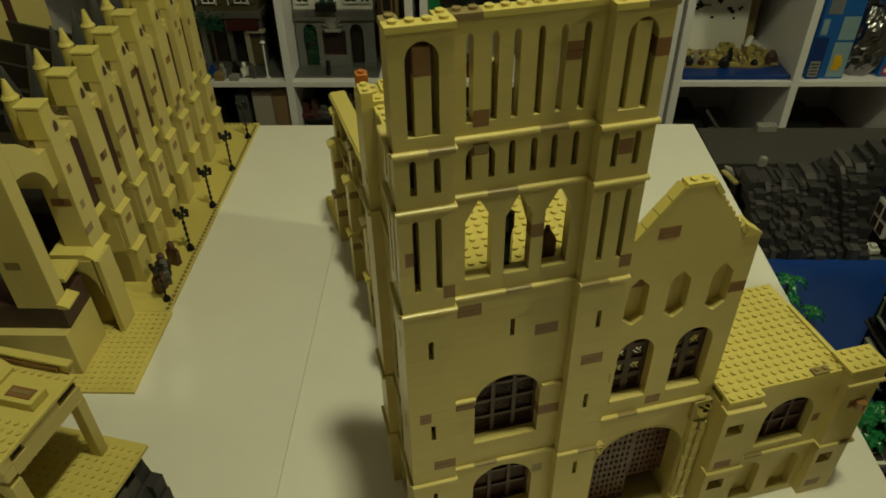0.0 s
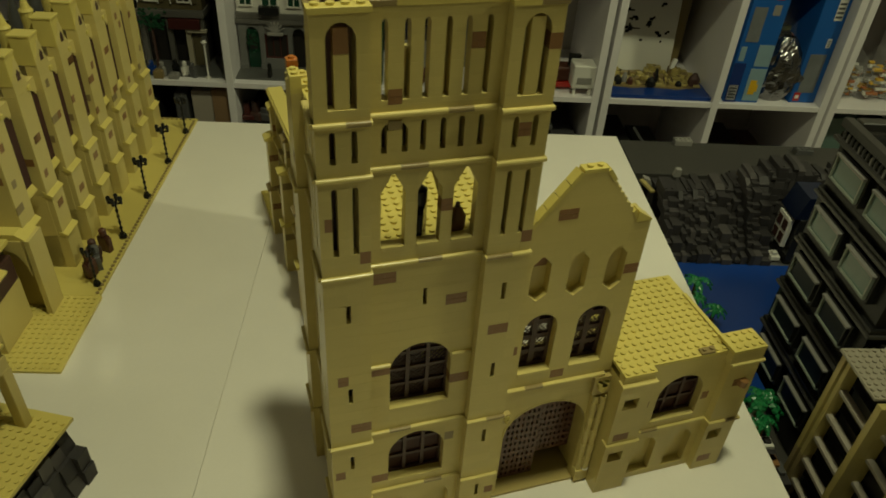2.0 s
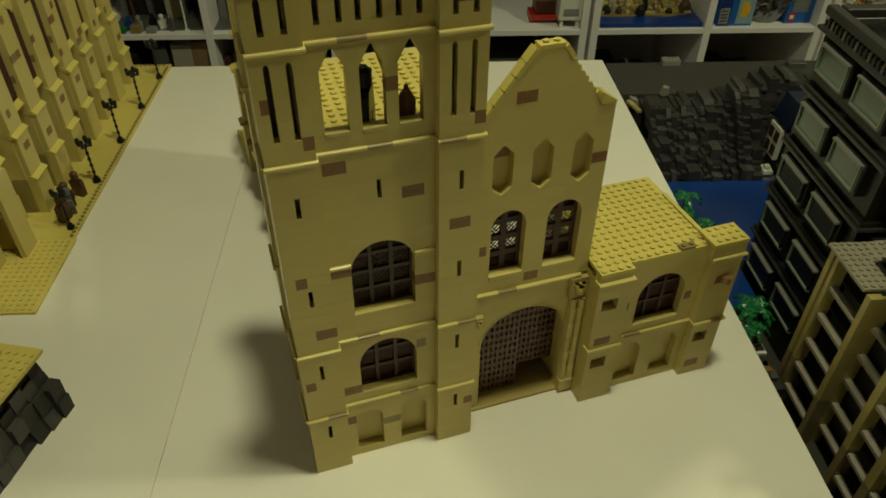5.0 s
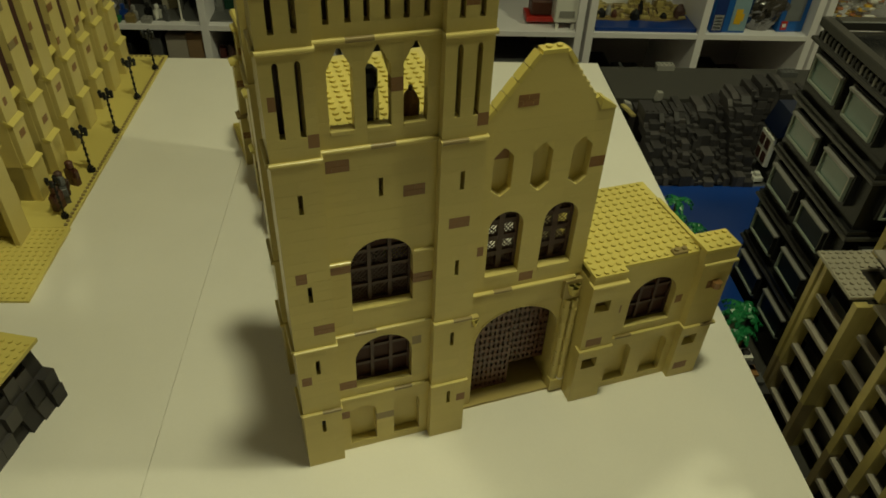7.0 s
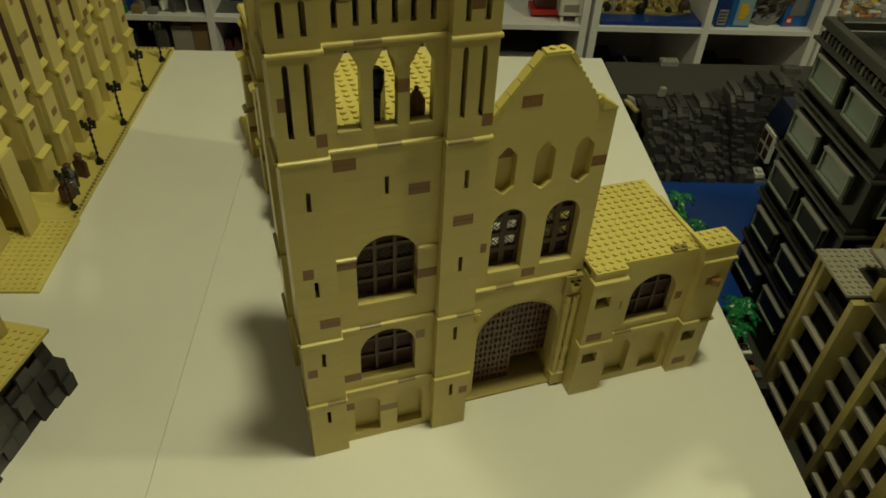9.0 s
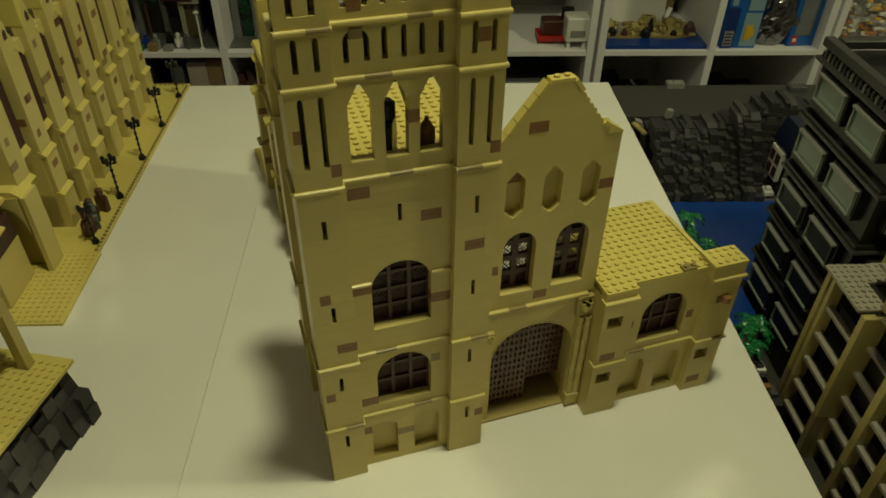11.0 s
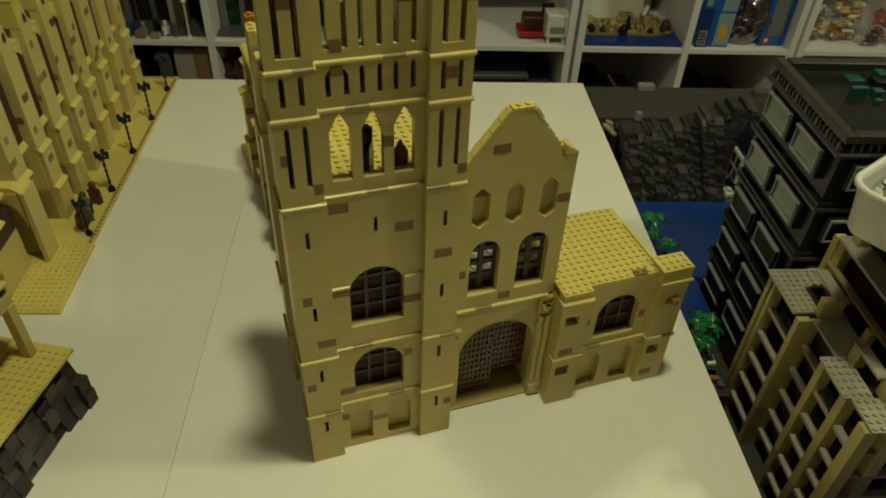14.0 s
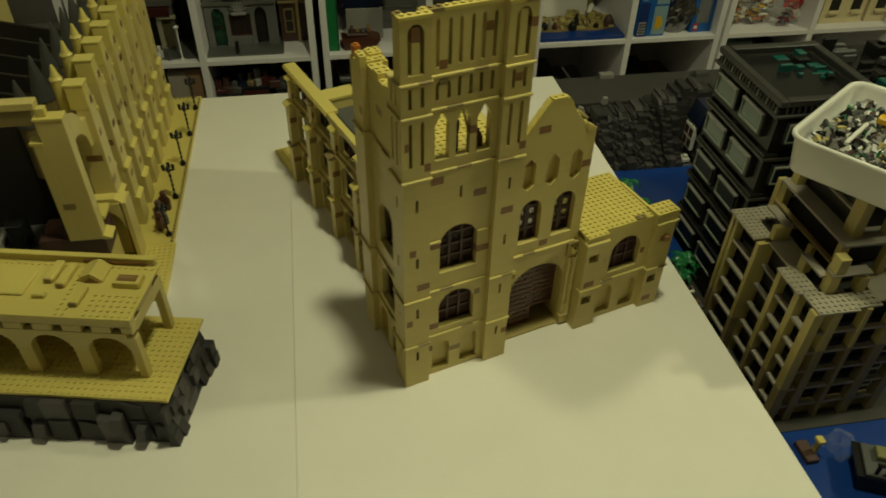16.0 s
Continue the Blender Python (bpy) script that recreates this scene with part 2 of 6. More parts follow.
def wall(parent, x0, x1, z0, z1, y, thick=1.0, holes=(), accents=(), single=False, side=False):
    """A brick wall facing -y at y studs (or -x, with side). Its bricks are parts of the thing, or go into the joined brickwork."""
    rnd = random.Random(int(round(x0 * 8)) * 7919 + int(round(z0 * 8)) * 104729 + int(round(y * 8)) * 31 + (5 if side else 0))
    for a, e, c0, c1, m in courses(x0, x1, z0, z1, list(holes), list(accents), rnd):
        if (single and len(singles) < 320) or m is not None:
            m2 = m or TAN
            singles.append(a)
            o = part("brick", brick_mesh(e - a, c1 - c0, thick, m2), m2, parent, "" if m is None else ("masonry-profile brown brick" if m is BROWN else "dull dark tan brick"))
            proud = -0.00006
            if side:
                o.matrix_basis = Matrix(((0, 1, 0, y * S + proud), (-1, 0, 0, e * S), (0, 0, 1, c0 * B), (0, 0, 0, 1)))
            else:
                o.location = (a * S, y * S + proud, c0 * B)
                o.rotation_euler = (rnd.uniform(-.0008, .0008), 0, rnd.uniform(-.0006, .0006))
        elif side:
            brickwork.soft(y * S, (y + thick) * S, a * S + GAP, e * S - GAP, c0 * B + GAP, c1 * B - GAP, 0.00004)
        else:
            brickwork.soft(a * S + GAP, e * S - GAP, y * S, (y + thick) * S, c0 * B + GAP, c1 * B - GAP, 0.00004)


def arch_curve(a0, a1, zs, zt, kind, n=16):
    mid, r = (a0 + a1) / 2, (a1 - a0) / 2
    if kind == "round":
        return [(mid - r * math.cos(math.pi * i / n), zs + (zt - zs) * math.sin(math.pi * i / n)) for i in range(n + 1)]
    return [(a0, zs), (mid - 0.12, zt), (mid + 0.12, zt), (a1, zs)]


def arch_fill(g, a0, a1, zs, zt, y0, y1, kind="round", n=16, side=False):
    """Fills an opening above its arch, in studs and bricks, up to the arch's crown."""
    if isinstance(g, Arches):
        g.append(Geo())
        arch_fill(g[-1], a0, a1, zs, zt, y0, y1, kind, n, side)
        return g
    c = arch_curve(a0, a1, zs, zt, kind, n)
    top = zt + 0.02
    pts = c + [(c[-1][0], top), (c[0][0], top)]
    n = len(pts)
    vs = [((yy * S, p * S, z * B) if side else (p * S, yy * S, z * B)) for yy in (y0, y1) for p, z in pts]
    fs = [tuple(range(n)), tuple(reversed(range(n, 2 * n)))] + [(i + 1, i, i + n, i + 1 + n) for i in range(len(c) - 1)]
    g.add(vs, [tuple(reversed(f)) for f in fs] if side else fs)
    return g


class Arches(list):
    """Collects arch pieces so that each becomes a part of its own."""


def flush_arches(pieces, parent=None):
    for q in pieces:
        part("arch", q, TAN, parent or cathedral)


def sill_fill(g, a0, a1, zs, zb, y0, y1):
    """Fills the corners under a pointed foot: the mirrored pointed arch."""
    if isinstance(g, Arches):
        g.append(Geo())
        g = g[-1]
    mid = (a0 + a1) / 2
    for p, q in ((a0, mid - 0.12), (a1, mid + 0.12)):
        pts = [(p * S, zs * B), (p * S, zb * B), (q * S, zb * B)]
        if q < p:
            pts = pts[::-1]
        g.prism(pts, y0 * S, y1 * S)
    return g


def ledge(parent, x0, x1, z, y, dark=(), out=0.34, side=False, ends=(0, 0)):
    """A moulding of long tiles one plate high whose top stands at z bricks, proud of a wall at y; dark: spans in dark tan."""
    x0, x1 = x0 - ends[0], x1 + ends[1]
    cuts = [x0, x1] + [e for d in dark for e in d]
    a = x0
    while a + 4 < x1:
        a += 4
        if all(not (d[0] - 1 < a < d[1] + 1) for d in dark):
            cuts.append(a)
    cuts = sorted(set(cuts))
    for a, e in zip(cuts, cuts[1:]):
        m = DARKTAN if any(d[0] - .01 <= a and e <= d[1] + .01 for d in dark) else TAN
        d, o = 0.9 * S, -out * S
        prof = [(o + 0.0009, 0), (d, 0), (d, P), (o + 0.0011, P), (o + 0.0003, P - 0.0004), (o, P - 0.0013), (o, 0.0009)]
        g = Geo().prism([(p + y * S, q + z * B - P) for p, q in prof], a * S + GAP, e * S - GAP, "x")
        if side:
            g.v = [(yy, xx, zz) for xx, yy, zz in g.v]
            g.f = [tuple(reversed(f)) for f in g.f]
        part("ledge_tile", g, m, parent, "dull dark tan tile" if m is DARKTAN else "")


def window(parent, a0, a1, z0, zt, y, cols, rows, side=False, lattice=(), clear=()):
    """A dark brown mullioned window with an arched head behind its opening."""
    w, d = (0.36, 0.55) if cols == 3 else (0.62, 0.55)
    xs = [a0 + (a1 - a0) * i / cols for i in range(cols + 1)]
    zz = [z0 + (zt - z0) * i / rows for i in range(rows + 1)]
    def bar(q):
        if side:
            q.v = [(yy, xx, zq) for xx, yy, zq in q.v]
            q.f = [tuple(reversed(f)) for f in q.f]
        return q
    bars = [Geo().box((a0 - .3) * S, (a1 + .3) * S, (y + .06) * S, (y + d) * S, z * B - w / 2 * S, z * B + w / 2 * S) for z in zz]
    bars += [Geo().box((x - w / 2) * S, (x + w / 2) * S, y * S, (y + d) * S, (z0 - .3) * B, (zt + .3) * B) for x in xs]
    win = part("window", bar(bars[0]), DBROWN, parent, "dark brown mullioned arched window")
    for q in bars[1:]:
        part("mullion", bar(q), DBROWN, win)
    for i, (p, q) in enumerate(zip(xs, xs[1:])):
        for j, (r, t) in enumerate(zip(zz, zz[1:])):
            h = Geo()
            if (i, j) in lattice:
                n = 4
                for s in range(-n, n + 1):
                    for sg in (1, -1):
                        for k in range(n):
                            u0, u1 = k / n, (k + 1) / n
                            v0 = (s / n + sg * u0)
                            v1 = (s / n + sg * u1)
                            if min(v0, v1) < -1e-6 or max(v0, v1) > 1 + 1e-6:
                                continue
                            A = ((p + (q - p) * u0) * S, (r + (t - r) * v0) * B)
                            C = ((p + (q - p) * u1) * S, (r + (t - r) * v1) * B)
                            th = 0.00070
                            h.prism([(A[0], A[1] - th), (C[0], C[1] - th), (C[0], C[1] + th), (A[0], A[1] + th)], (y + .3) * S, (y + .38) * S)
                mat, nm = DBROWN, "lattice"
                if (i, j) not in clear:
                    part("pane", Geo().box((p + .1) * S, (q - .1) * S, (y + .42) * S, (y + .5) * S, (r + .05) * B, (t - .05) * B), SMOKE, win)
            else:
                h.box((p + .1) * S, (q - .1) * S, (y + .3) * S, (y + .4) * S, (r + .05) * B, (t - .05) * B)
                mat, nm = SMOKE, "pane"
            if not h.v:
                continue
            if side:
                h.v = [(yy, xx, zq) for xx, yy, zq in h.v]
                h.f = [tuple(reversed(f)) for f in h.f]
            part(nm, h, mat, win)
    return win


# ---- the tan cathedral ----
L1, L2, L3, L4, L5, TOP = 7.67, 15.67, 33.33, 41.0, 44.67, 51.33
T3 = 1 / 3
cathedral = thing("toy_brick_cathedral", "unfinished tan toy-brick cathedral front standing on the white table", "toy building")


def pier_low(x, slots=True, accents=(), y=0, side=False, single=False):
    """The two lower storeys and the tall third one of a tower pier."""
    for z0, z1, sl in ((0, L1 - T3, 4.67), (L1, L2 - T3, 12.45), (L2, L3 - T3, None)):
        holes = []
        if slots:
            for q in ((sl,) if sl else (20.6, 28.95)):
                holes.append((x + 1.85, x + 2.25, q, q + 1.6))
        wall(cathedral, x, x + 4, z0, z1, y, 1, holes, [a for a in accents if z0 <= a[2] < z1], single, side)


def bay_low(x, accents=(), y=1, single=False, third=True):
    """The bay between two piers: blind niches, a broad arched window and a taller one above."""
    g = Arches()
    acc = lambda lo, hi: [a for a in accents if lo <= a[2] < hi]
    wall(cathedral, x, x + 10, 0, L1 - T3, y, 1, [(x + 1, x + 4, .85, 6.1), (x + 6, x + 9, .85, 6.1)], acc(0, L1 - T3), single)
    for a in (x + 1, x + 6):
        arch_fill(g, a, a + 3, 4.85, 6.1, y, y + 1)
    wall(cathedral, x, x + 10, L1, L2 - T3, y, 1, [(x + 2, x + 8, 8.67, 14.6)], acc(L1, L2 - T3), single)
    arch_fill(g, x + 2, x + 8, 12.1, 14.6, y, y + 1)
    if third:
        wall(cathedral, x, x + 10, L2, L3 - T3, y, 1, [(x + 2, x + 8, 18.1, 25.0), (x + 4.85, x + 5.22, 28.9, 30.45)], acc(L2, L3), single)
        arch_fill(g, x + 2, x + 8, 22.5, 25.0, y, y + 1)
    flush_arches(g)
    part("niche_back", Geo().box((x + .5) * S, (x + 9.5) * S, (y + 1) * S, (y + 1.3) * S, 0, (L1 - .4) * B), TAN, cathedral)
    window(cathedral, x + 2, x + 8, 8.67, 14.6, y + 1.05, 3, 3)
    if third:
        window(cathedral, x + 2, x + 8, 18.1, 25.0, y + 1.05, 3, 4, lattice=[(i, j) for i in range(3) for j in range(3)], clear=[(2, 2), (1, 2)])


def side_bay(y0, x):
    """The unglazed side of the tower: blind niches and two open arches over a dark inside."""
    g = Arches()
    wall(cathedral, y0, y0 + 10, 0, L1 - T3, x, 1, [(y0 + 1, y0 + 4, .85, 6.1), (y0 + 6, y0 + 9, .85, 6.1)], side=True)
    for a in (y0 + 1, y0 + 6):
        arch_fill(g, a, a + 3, 4.85, 6.1, x, x + 1, side=True)
    part("niche_back", Geo().box((x + 1) * S, (x + 1.3) * S, (y0 + .5) * S, (y0 + 9.5) * S, 0, (L1 - .4) * B), TAN, cathedral)
    for z0, z1, hb, hs, ht in ((L1, L2 - T3, 8.67, 12.1, 14.6), (L2, L3 - T3, 18.1, 22.5, 25.0)):
        wall(cathedral, y0, y0 + 10, z0, z1, x, 1, [(y0 + 2, y0 + 8, hb, ht)], side=True)
        arch_fill(g, y0 + 2, y0 + 8, hs, ht, x, x + 1, side=True)
        part("window_sill", Geo().soft((x - .05) * S, (x + 1) * S, (y0 + 2) * S + .0001, (y0 + 8) * S - .0001, (hb - .33) * B, (hb + .02) * B, .0003), TAN, cathedral)
        for q in range(3):
            part("mullion", Geo().box((x + 1.1) * S, (x + 1.6) * S, (y0 + 3.35 + 2 * q) * S, (y0 + 3.65 + 2 * q) * S, hb * B, ht * B), DBROWN, cathedral, "dark brown upright bar in the side window")
    flush_arches(g)
    # dark brown floor and wall put the inside's shade into the colour
    part("inner_floor", Geo().box(2.6 * S, 9 * S, 4 * S, 14 * S, L2 * B - .003, L2 * B), DBROWN, cathedral)
    part("inner_wall", Geo().box(9 * S, 9.6 * S, 3 * S, 15 * S, 0, (L3 - .5) * B), DBROWN, cathedral, "dark brown sheet standing in for the unlit tower inside")


# tower front
pier_low(0, accents=((2, 4, 17.05, BROWN), (.9, 1.9, 22.6, BROWN), (.3, 1.3, 11.3, BROWN)), single=True)
pier_low(14, accents=((15, 17, 25.45, BROWN), (17, 18, 4.6, BROWN)), single=True)
bay_low(4, accents=((4.05, 5.05, 4.7, BROWN), (4.05, 6, 8.75, BROWN), (12, 13, 12.7, DARKTAN), (4.05, 6, 22.2, BROWN), (12, 14, 19.9, BROWN), (11, 13, 28.5, BROWN), (4.4, 6.4, 31.4, BROWN)), single=True)
part("niche_block", Geo().soft(8 * S + GAP, 10 * S - GAP, .98 * S, 1.6 * S, 3.5 * B, 4.4 * B, .0001), DARKTAN, cathedral, "dull dark tan brick")
# sills
for a, z in ((6, 18.1), (6, 8.67)):
    part("window_sill", Geo().soft(a * S + .0001, (a + 6) * S - .0001, .95 * S, 2 * S, (z - .33) * B, (z + .02) * B, .0003), TAN, cathedral)

for z, dk in ((L1, ((2, 4),)), (L2, ()), (L3, ()), (L4, ()), (L5, ((2.2, 4),))):
    ledge(cathedral, 0, 4, z, 0, dk, ends=(.12, .12))
for z, dk in ((L1, ()), (L2, ((16, 18),)), (L3, ((14, 16.3),)), (L4, ()), (L5, ())):
    ledge(cathedral, 14, 18, z, 0, dk, ends=(.12, .12))
for z, dk in ((L1, ((10, 12),)), (L2, ((6, 8.2),)), (L3, ((8.2, 10.3),)), (L4, ((6.5, 8.7),)), (L5, ((10, 12),))):
    ledge(cathedral, 4.1, 13.9, z, 1, dk)
ledge(cathedral, 4.05, 6, 23.45, 1)
ledge(cathedral, 12, 13.95, 23.45, 1)

# belfry storeys: piers
g = Arches()
for x, accs in ((0, ((.4, 1.0, 37.0, BROWN), (3.1, 4, 34.1, BROWN))), (14, ((17.02, 18, 34.1, BROWN), (15.46, 16.54, 42.6, BROWN), (17.02, 18, 48.3, BROWN)))):
    wall(cathedral, x, x + 4, L3, L4 - T3, 0, 1, [(x + 1, x + 1.45, 34.95, 40.15), (x + 2.6, x + 3.05, 34.95, 40.15)], [a for a in accs if a[2] < L4], True)
    wall(cathedral, x, x + 4, L4, L5 - T3, 0, 1, [(x + 1, x + 1.45, 41.85, 44.05), (x + 2.6, x + 3.05, 41.85, 44.05)], [a for a in accs if L4 < a[2] < L5], True)
    wall(cathedral, x, x + 4, L5, TOP - T3, 0, 1, [(x + 1, x + 3.05, 45.4, 50.5)], [a for a in accs if L5 < a[2]], True)
    for a in (x + 1, x + 2.6):
        arch_fill(g, a, a + .45, 39.85, 40.15, 0, 1, n=6)
        arch_fill(g, a, a + .45, 43.75, 44.05, 0, 1, n=6)
    arch_fill(g, x + 1, x + 3.05, 49.5, 50.5, 0, 1)
    part("column", Geo().soft((x + 1.5) * S, (x + 2.58) * S, .12 * S, 1 * S, 45.4 * B, (48.7 if x == 0 else 50.3) * B, .0003), TAN, cathedral)
part("column_head", Geo().soft(1.5 * S, 2.58 * S, .1 * S, 1 * S, 48.7 * B, 50.2 * B, .0003), BROWN, cathedral, "medium brown brick")
# belfry storeys: bay
wall(cathedral, 4, 14, L3, L4 - T3, 1, 1, [(a, a + 2, 34.55, 40.3) for a in (5, 8, 11)], [(10, 11, 37.0, BROWN)], True)
for a in (5, 8, 11):
    arch_fill(g, a, a + 2, 38.9, 40.3, 1, 2, kind="point")
    part("window_sill", Geo().soft((a + .02) * S, (a + 1.98) * S, .92 * S, 2 * S, 34.3 * B, 34.6 * B, .0003), TAN, cathedral)
SL = (5, 6.6, 8, 9.55, 11, 12.55)
wall(cathedral, 4, 14, L4, L5 - T3, 1, 1, [(a, a + .45, 41.85, 44.0) for a in SL] + [(5.45, 6.6, 43.4, 44.0)], (), True)
for a in SL[2:]:
    arch_fill(g, a, a + .45, 43.7, 44.0, 1, 2, n=6)
arch_fill(g, 5, 7.05, 43.2, 44.0, 1, 2)
part("lintel", Geo().soft(5.5 * S, 6.55 * S, .9 * S, 1.9 * S, 43.45 * B, 44.1 * B, .0004), DARKTAN, cathedral, "dull dark tan brick")
wall(cathedral, 4, 14, L5, TOP - T3, 1, 1, [(a, a + .45, 45.4, 50.3) for a in SL], [(5.46, 6.54, 45.1, BROWN), (11.46, 12.54, 48.3, BROWN)], True)
for a in SL:
    arch_fill(g, a, a + .45, 49.95, 50.3, 1, 2, n=6)
flush_arches(g)
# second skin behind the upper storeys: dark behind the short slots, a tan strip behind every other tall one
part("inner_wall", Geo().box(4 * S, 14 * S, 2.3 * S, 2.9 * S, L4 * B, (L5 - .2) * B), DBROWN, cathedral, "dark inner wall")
for a, b, z in ((6.3, 7.4, 48.3), (9.3, 10.4, 50.9), (12.3, 13.5, 50.9)):
    part("inner_strip", Geo().soft(a * S, b * S, 2.02 * S, 2.8 * S, (L5 - .2) * B, z * B, .0003), TAN, cathedral)
part("inner_strip", Geo().soft(6.2 * S, 8.0 * S, 2.1 * S, 3.0 * S, (L5 - .2) * B, 46.4 * B, .0003), BROWN, cathedral, "medium brown brick")
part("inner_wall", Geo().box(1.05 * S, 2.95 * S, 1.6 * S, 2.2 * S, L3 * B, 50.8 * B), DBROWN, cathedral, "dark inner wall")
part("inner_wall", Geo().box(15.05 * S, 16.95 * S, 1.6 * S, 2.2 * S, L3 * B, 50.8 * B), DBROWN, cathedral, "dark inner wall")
part("pier_back", Geo().box(46 * S, 49 * S, 2.2 * S, 3 * S, 0, 17 * B), TAN, cathedral)
# sides of the front piers
for x in (0, 3, 14, 17):
    for z0, z1, slots in ((0, L1 - T3, ((1.85, 2.25, 4.67, 6.27),)), (L1, L2 - T3, ((1.85, 2.25, 12.45, 14.05),)), (L2, L3 - T3, ((1.85, 2.25, 20.6, 22.2), (1.85, 2.25, 28.95, 30.55))),
                          (L3, L4 - T3, ((1.3, 1.75, 34.95, 40.15), (2.75, 3.2, 34.95, 40.15))), (L4, L5 - T3, ((1.3, 1.75, 41.85, 44.05), (2.75, 3.2, 41.85, 44.05)))):
        wall(cathedral, 1.005, 4, z0, z1, x, 1, slots if x == 0 else (), side=True)
    wall(cathedral, 1.005, 2, L5, TOP - T3, x, 1, side=True)
# top plates with studs
for x0, x1, y0, y1, m in ((0, 4, 0, 1, TAN2), (0, 1, 1, 2, DARKTAN), (3, 4, 1, 2, TAN2), (4, 6, 1, 2, DARKTAN), (6, 14, 1, 2, TAN2), (14, 16, 0, 1, TAN2), (16, 18, 0, 1, DARKTAN), (14, 15, 1, 2, TAN2), (17, 18, 1, 2, DARKTAN)):
    e = .12
    part("top_plate", Geo().soft(x0 * S - (e * S if x0 in (0, 14) else -GAP), x1 * S + (e * S if x1 in (4, 18) else -GAP), y0 * S - (e * S if y0 == 0 else 0.08 * S), y1 * S - GAP, (TOP - T3) * B, TOP * B + .0002, .0002).studs(x0, x1, y0, y1, TOP * B), m, cathedral)
part("stone_tile", Geo().soft(13.05 * S, 13.95 * S, 1 * S, 1.95 * S, TOP * B, (TOP + .33) * B, .0002).stud(13.5 * S, 1.5 * S, (TOP + .33) * B), TAN2, cathedral)

# tower floor behind the belfry, lit from above
part("tower_floor", Geo().box(1 * S, 17 * S, 2 * S, 17 * S, (L3 - .35) * B, L3 * B).studs(1, 17, 2, 17, L3 * B), TAN2, cathedral, "studded tan floor of the tower")

# left side of the tower
for y in (14,):
    pier_low(y, slots=False, side=True)
side_bay(4, 1)
for z in (L1, L2, L3):
    ledge(cathedral, 0, 4, z, 0, (), side=True)
    ledge(cathedral, 4.1, 13.9, z, 1, ((7, 9),), side=True)
    ledge(cathedral, 14, 18, z, 0, (), side=True, ends=(.2, .2))
for z in (L4, L5):
    ledge(cathedral, 0, 4, z, 0, (), side=True)
wall(cathedral, 14, 18, L3, 41.33, 0, 1, side=True, accents=((14.2, 15.2, 35.4, BROWN),))
wall(cathedral, 0, 4, 0, 41.33, 14, 1)
wall(cathedral, 0, 4, 0, 41.33, 17, 1)
part("pier_top", Geo().box(0, 4 * S, 14 * S, 18 * S, 41.33 * B, 41.67 * B).studs(0, 4, 14, 18, 41.67 * B), TAN2, cathedral, "studded top of the unfinished pier")
for x0, x1, y0, y1, h in ((0, 1, 14, 16, 1), (2, 4, 16, 18, T3), (1, 3, 14, 15, T3)):
    part("top_brick", Geo().soft(x0 * S + GAP, x1 * S - GAP, y0 * S + GAP, y1 * S - GAP, 41.67 * B, (41.67 + h) * B, .0002).studs(x0, x1, y0, y1, (41.67 + h) * B), TAN2, cathedral)
part("loose_brick", Geo().soft(.1 * S, 1.1 * S, 16.6 * S, 17.6 * S, 41.9 * B, 43 * B, .0002).stud(.6 * S, 17.1 * S, 43 * B), ORANGE, cathedral, "single orange brick")
wall(cathedral, 4, 14, L3, 41.0, 1, 2, side=True, accents=((9.2, 11.2, 37.0, DARKTAN), (6, 7, 39, BROWN)))
for a, b, z in ((4, 5, 41.0), (5, 8, 41.33), (8, 10, 41.0), (10, 12, 41.67), (12, 14, 41.33)):
    part("wall_cap", Geo().box(1 * S, 3 * S, a * S + GAP, b * S - GAP, 41.0 * B, (z + T3) * B).studs(1, 3, a, b, (z + T3) * B), TAN2, cathedral, "studded top of the side wall")
part("tower_back", Geo().box(4 * S, 18 * S, 17 * S, 18 * S, 0, L3 * B), TAN, cathedral)
part("tower_right", Geo().box(17 * S, 18 * S, 4 * S, 17 * S, 0, L3 * B), TAN, cathedral)

# gable front between tower and aisle
holes = [(20.4, 24.1, 17.4, 24.15), (26.4, 30.2, 17.4, 24.15)] + [(a, a + 2, 25.85, 30.3) for a in (20.2, 24.2, 28.3)]
wall(cathedral, 18, 32, L2, 32.6, 3, 1, holes, ((30.35, 32, 27.3, BROWN), (19, 20, 19.9, BROWN), (24.4, 26, 16.1, BROWN)), True)
g = Arches()
for a, b in ((20.4, 24.1), (26.4, 30.2)):
    arch_fill(g, a, b, 22.5, 24.15, 3, 4)
    window(cathedral, a, b, 17.4, 24.15, 4.1, 2, 4, lattice=[(i, j) for i in range(2) for j in range(4)], clear=[(0, 1), (1, 1), (0, 2), (1, 2)])
    part("window_sill", Geo().soft((a + .02) * S, (b - .02) * S, 2.9 * S, 4 * S, 17.05 * B, 17.42 * B, .0003), TAN, cathedral)
for a in (20.2, 24.2, 28.3):
    arch_fill(g, a, a + 2, 29.5, 30.3, 3, 4, kind="point")
    sill_fill(g, a, a + 2, 26.5, 25.85, 3, 4)
    part("niche_back", Geo().box((a - .4) * S, (a + 2.4) * S, 4 * S, 4.3 * S, 25.3 * B, 30.8 * B), TAN, cathedral)
part("niche_brick", Geo().soft(20.3 * S, 22.1 * S, 3.86 * S, 4.0 * S - GAP, 28.9 * B, 29.8 * B, .0002), BROWN, cathedral, "medium brown brick")
flush_arches(g)
GB = 32.6
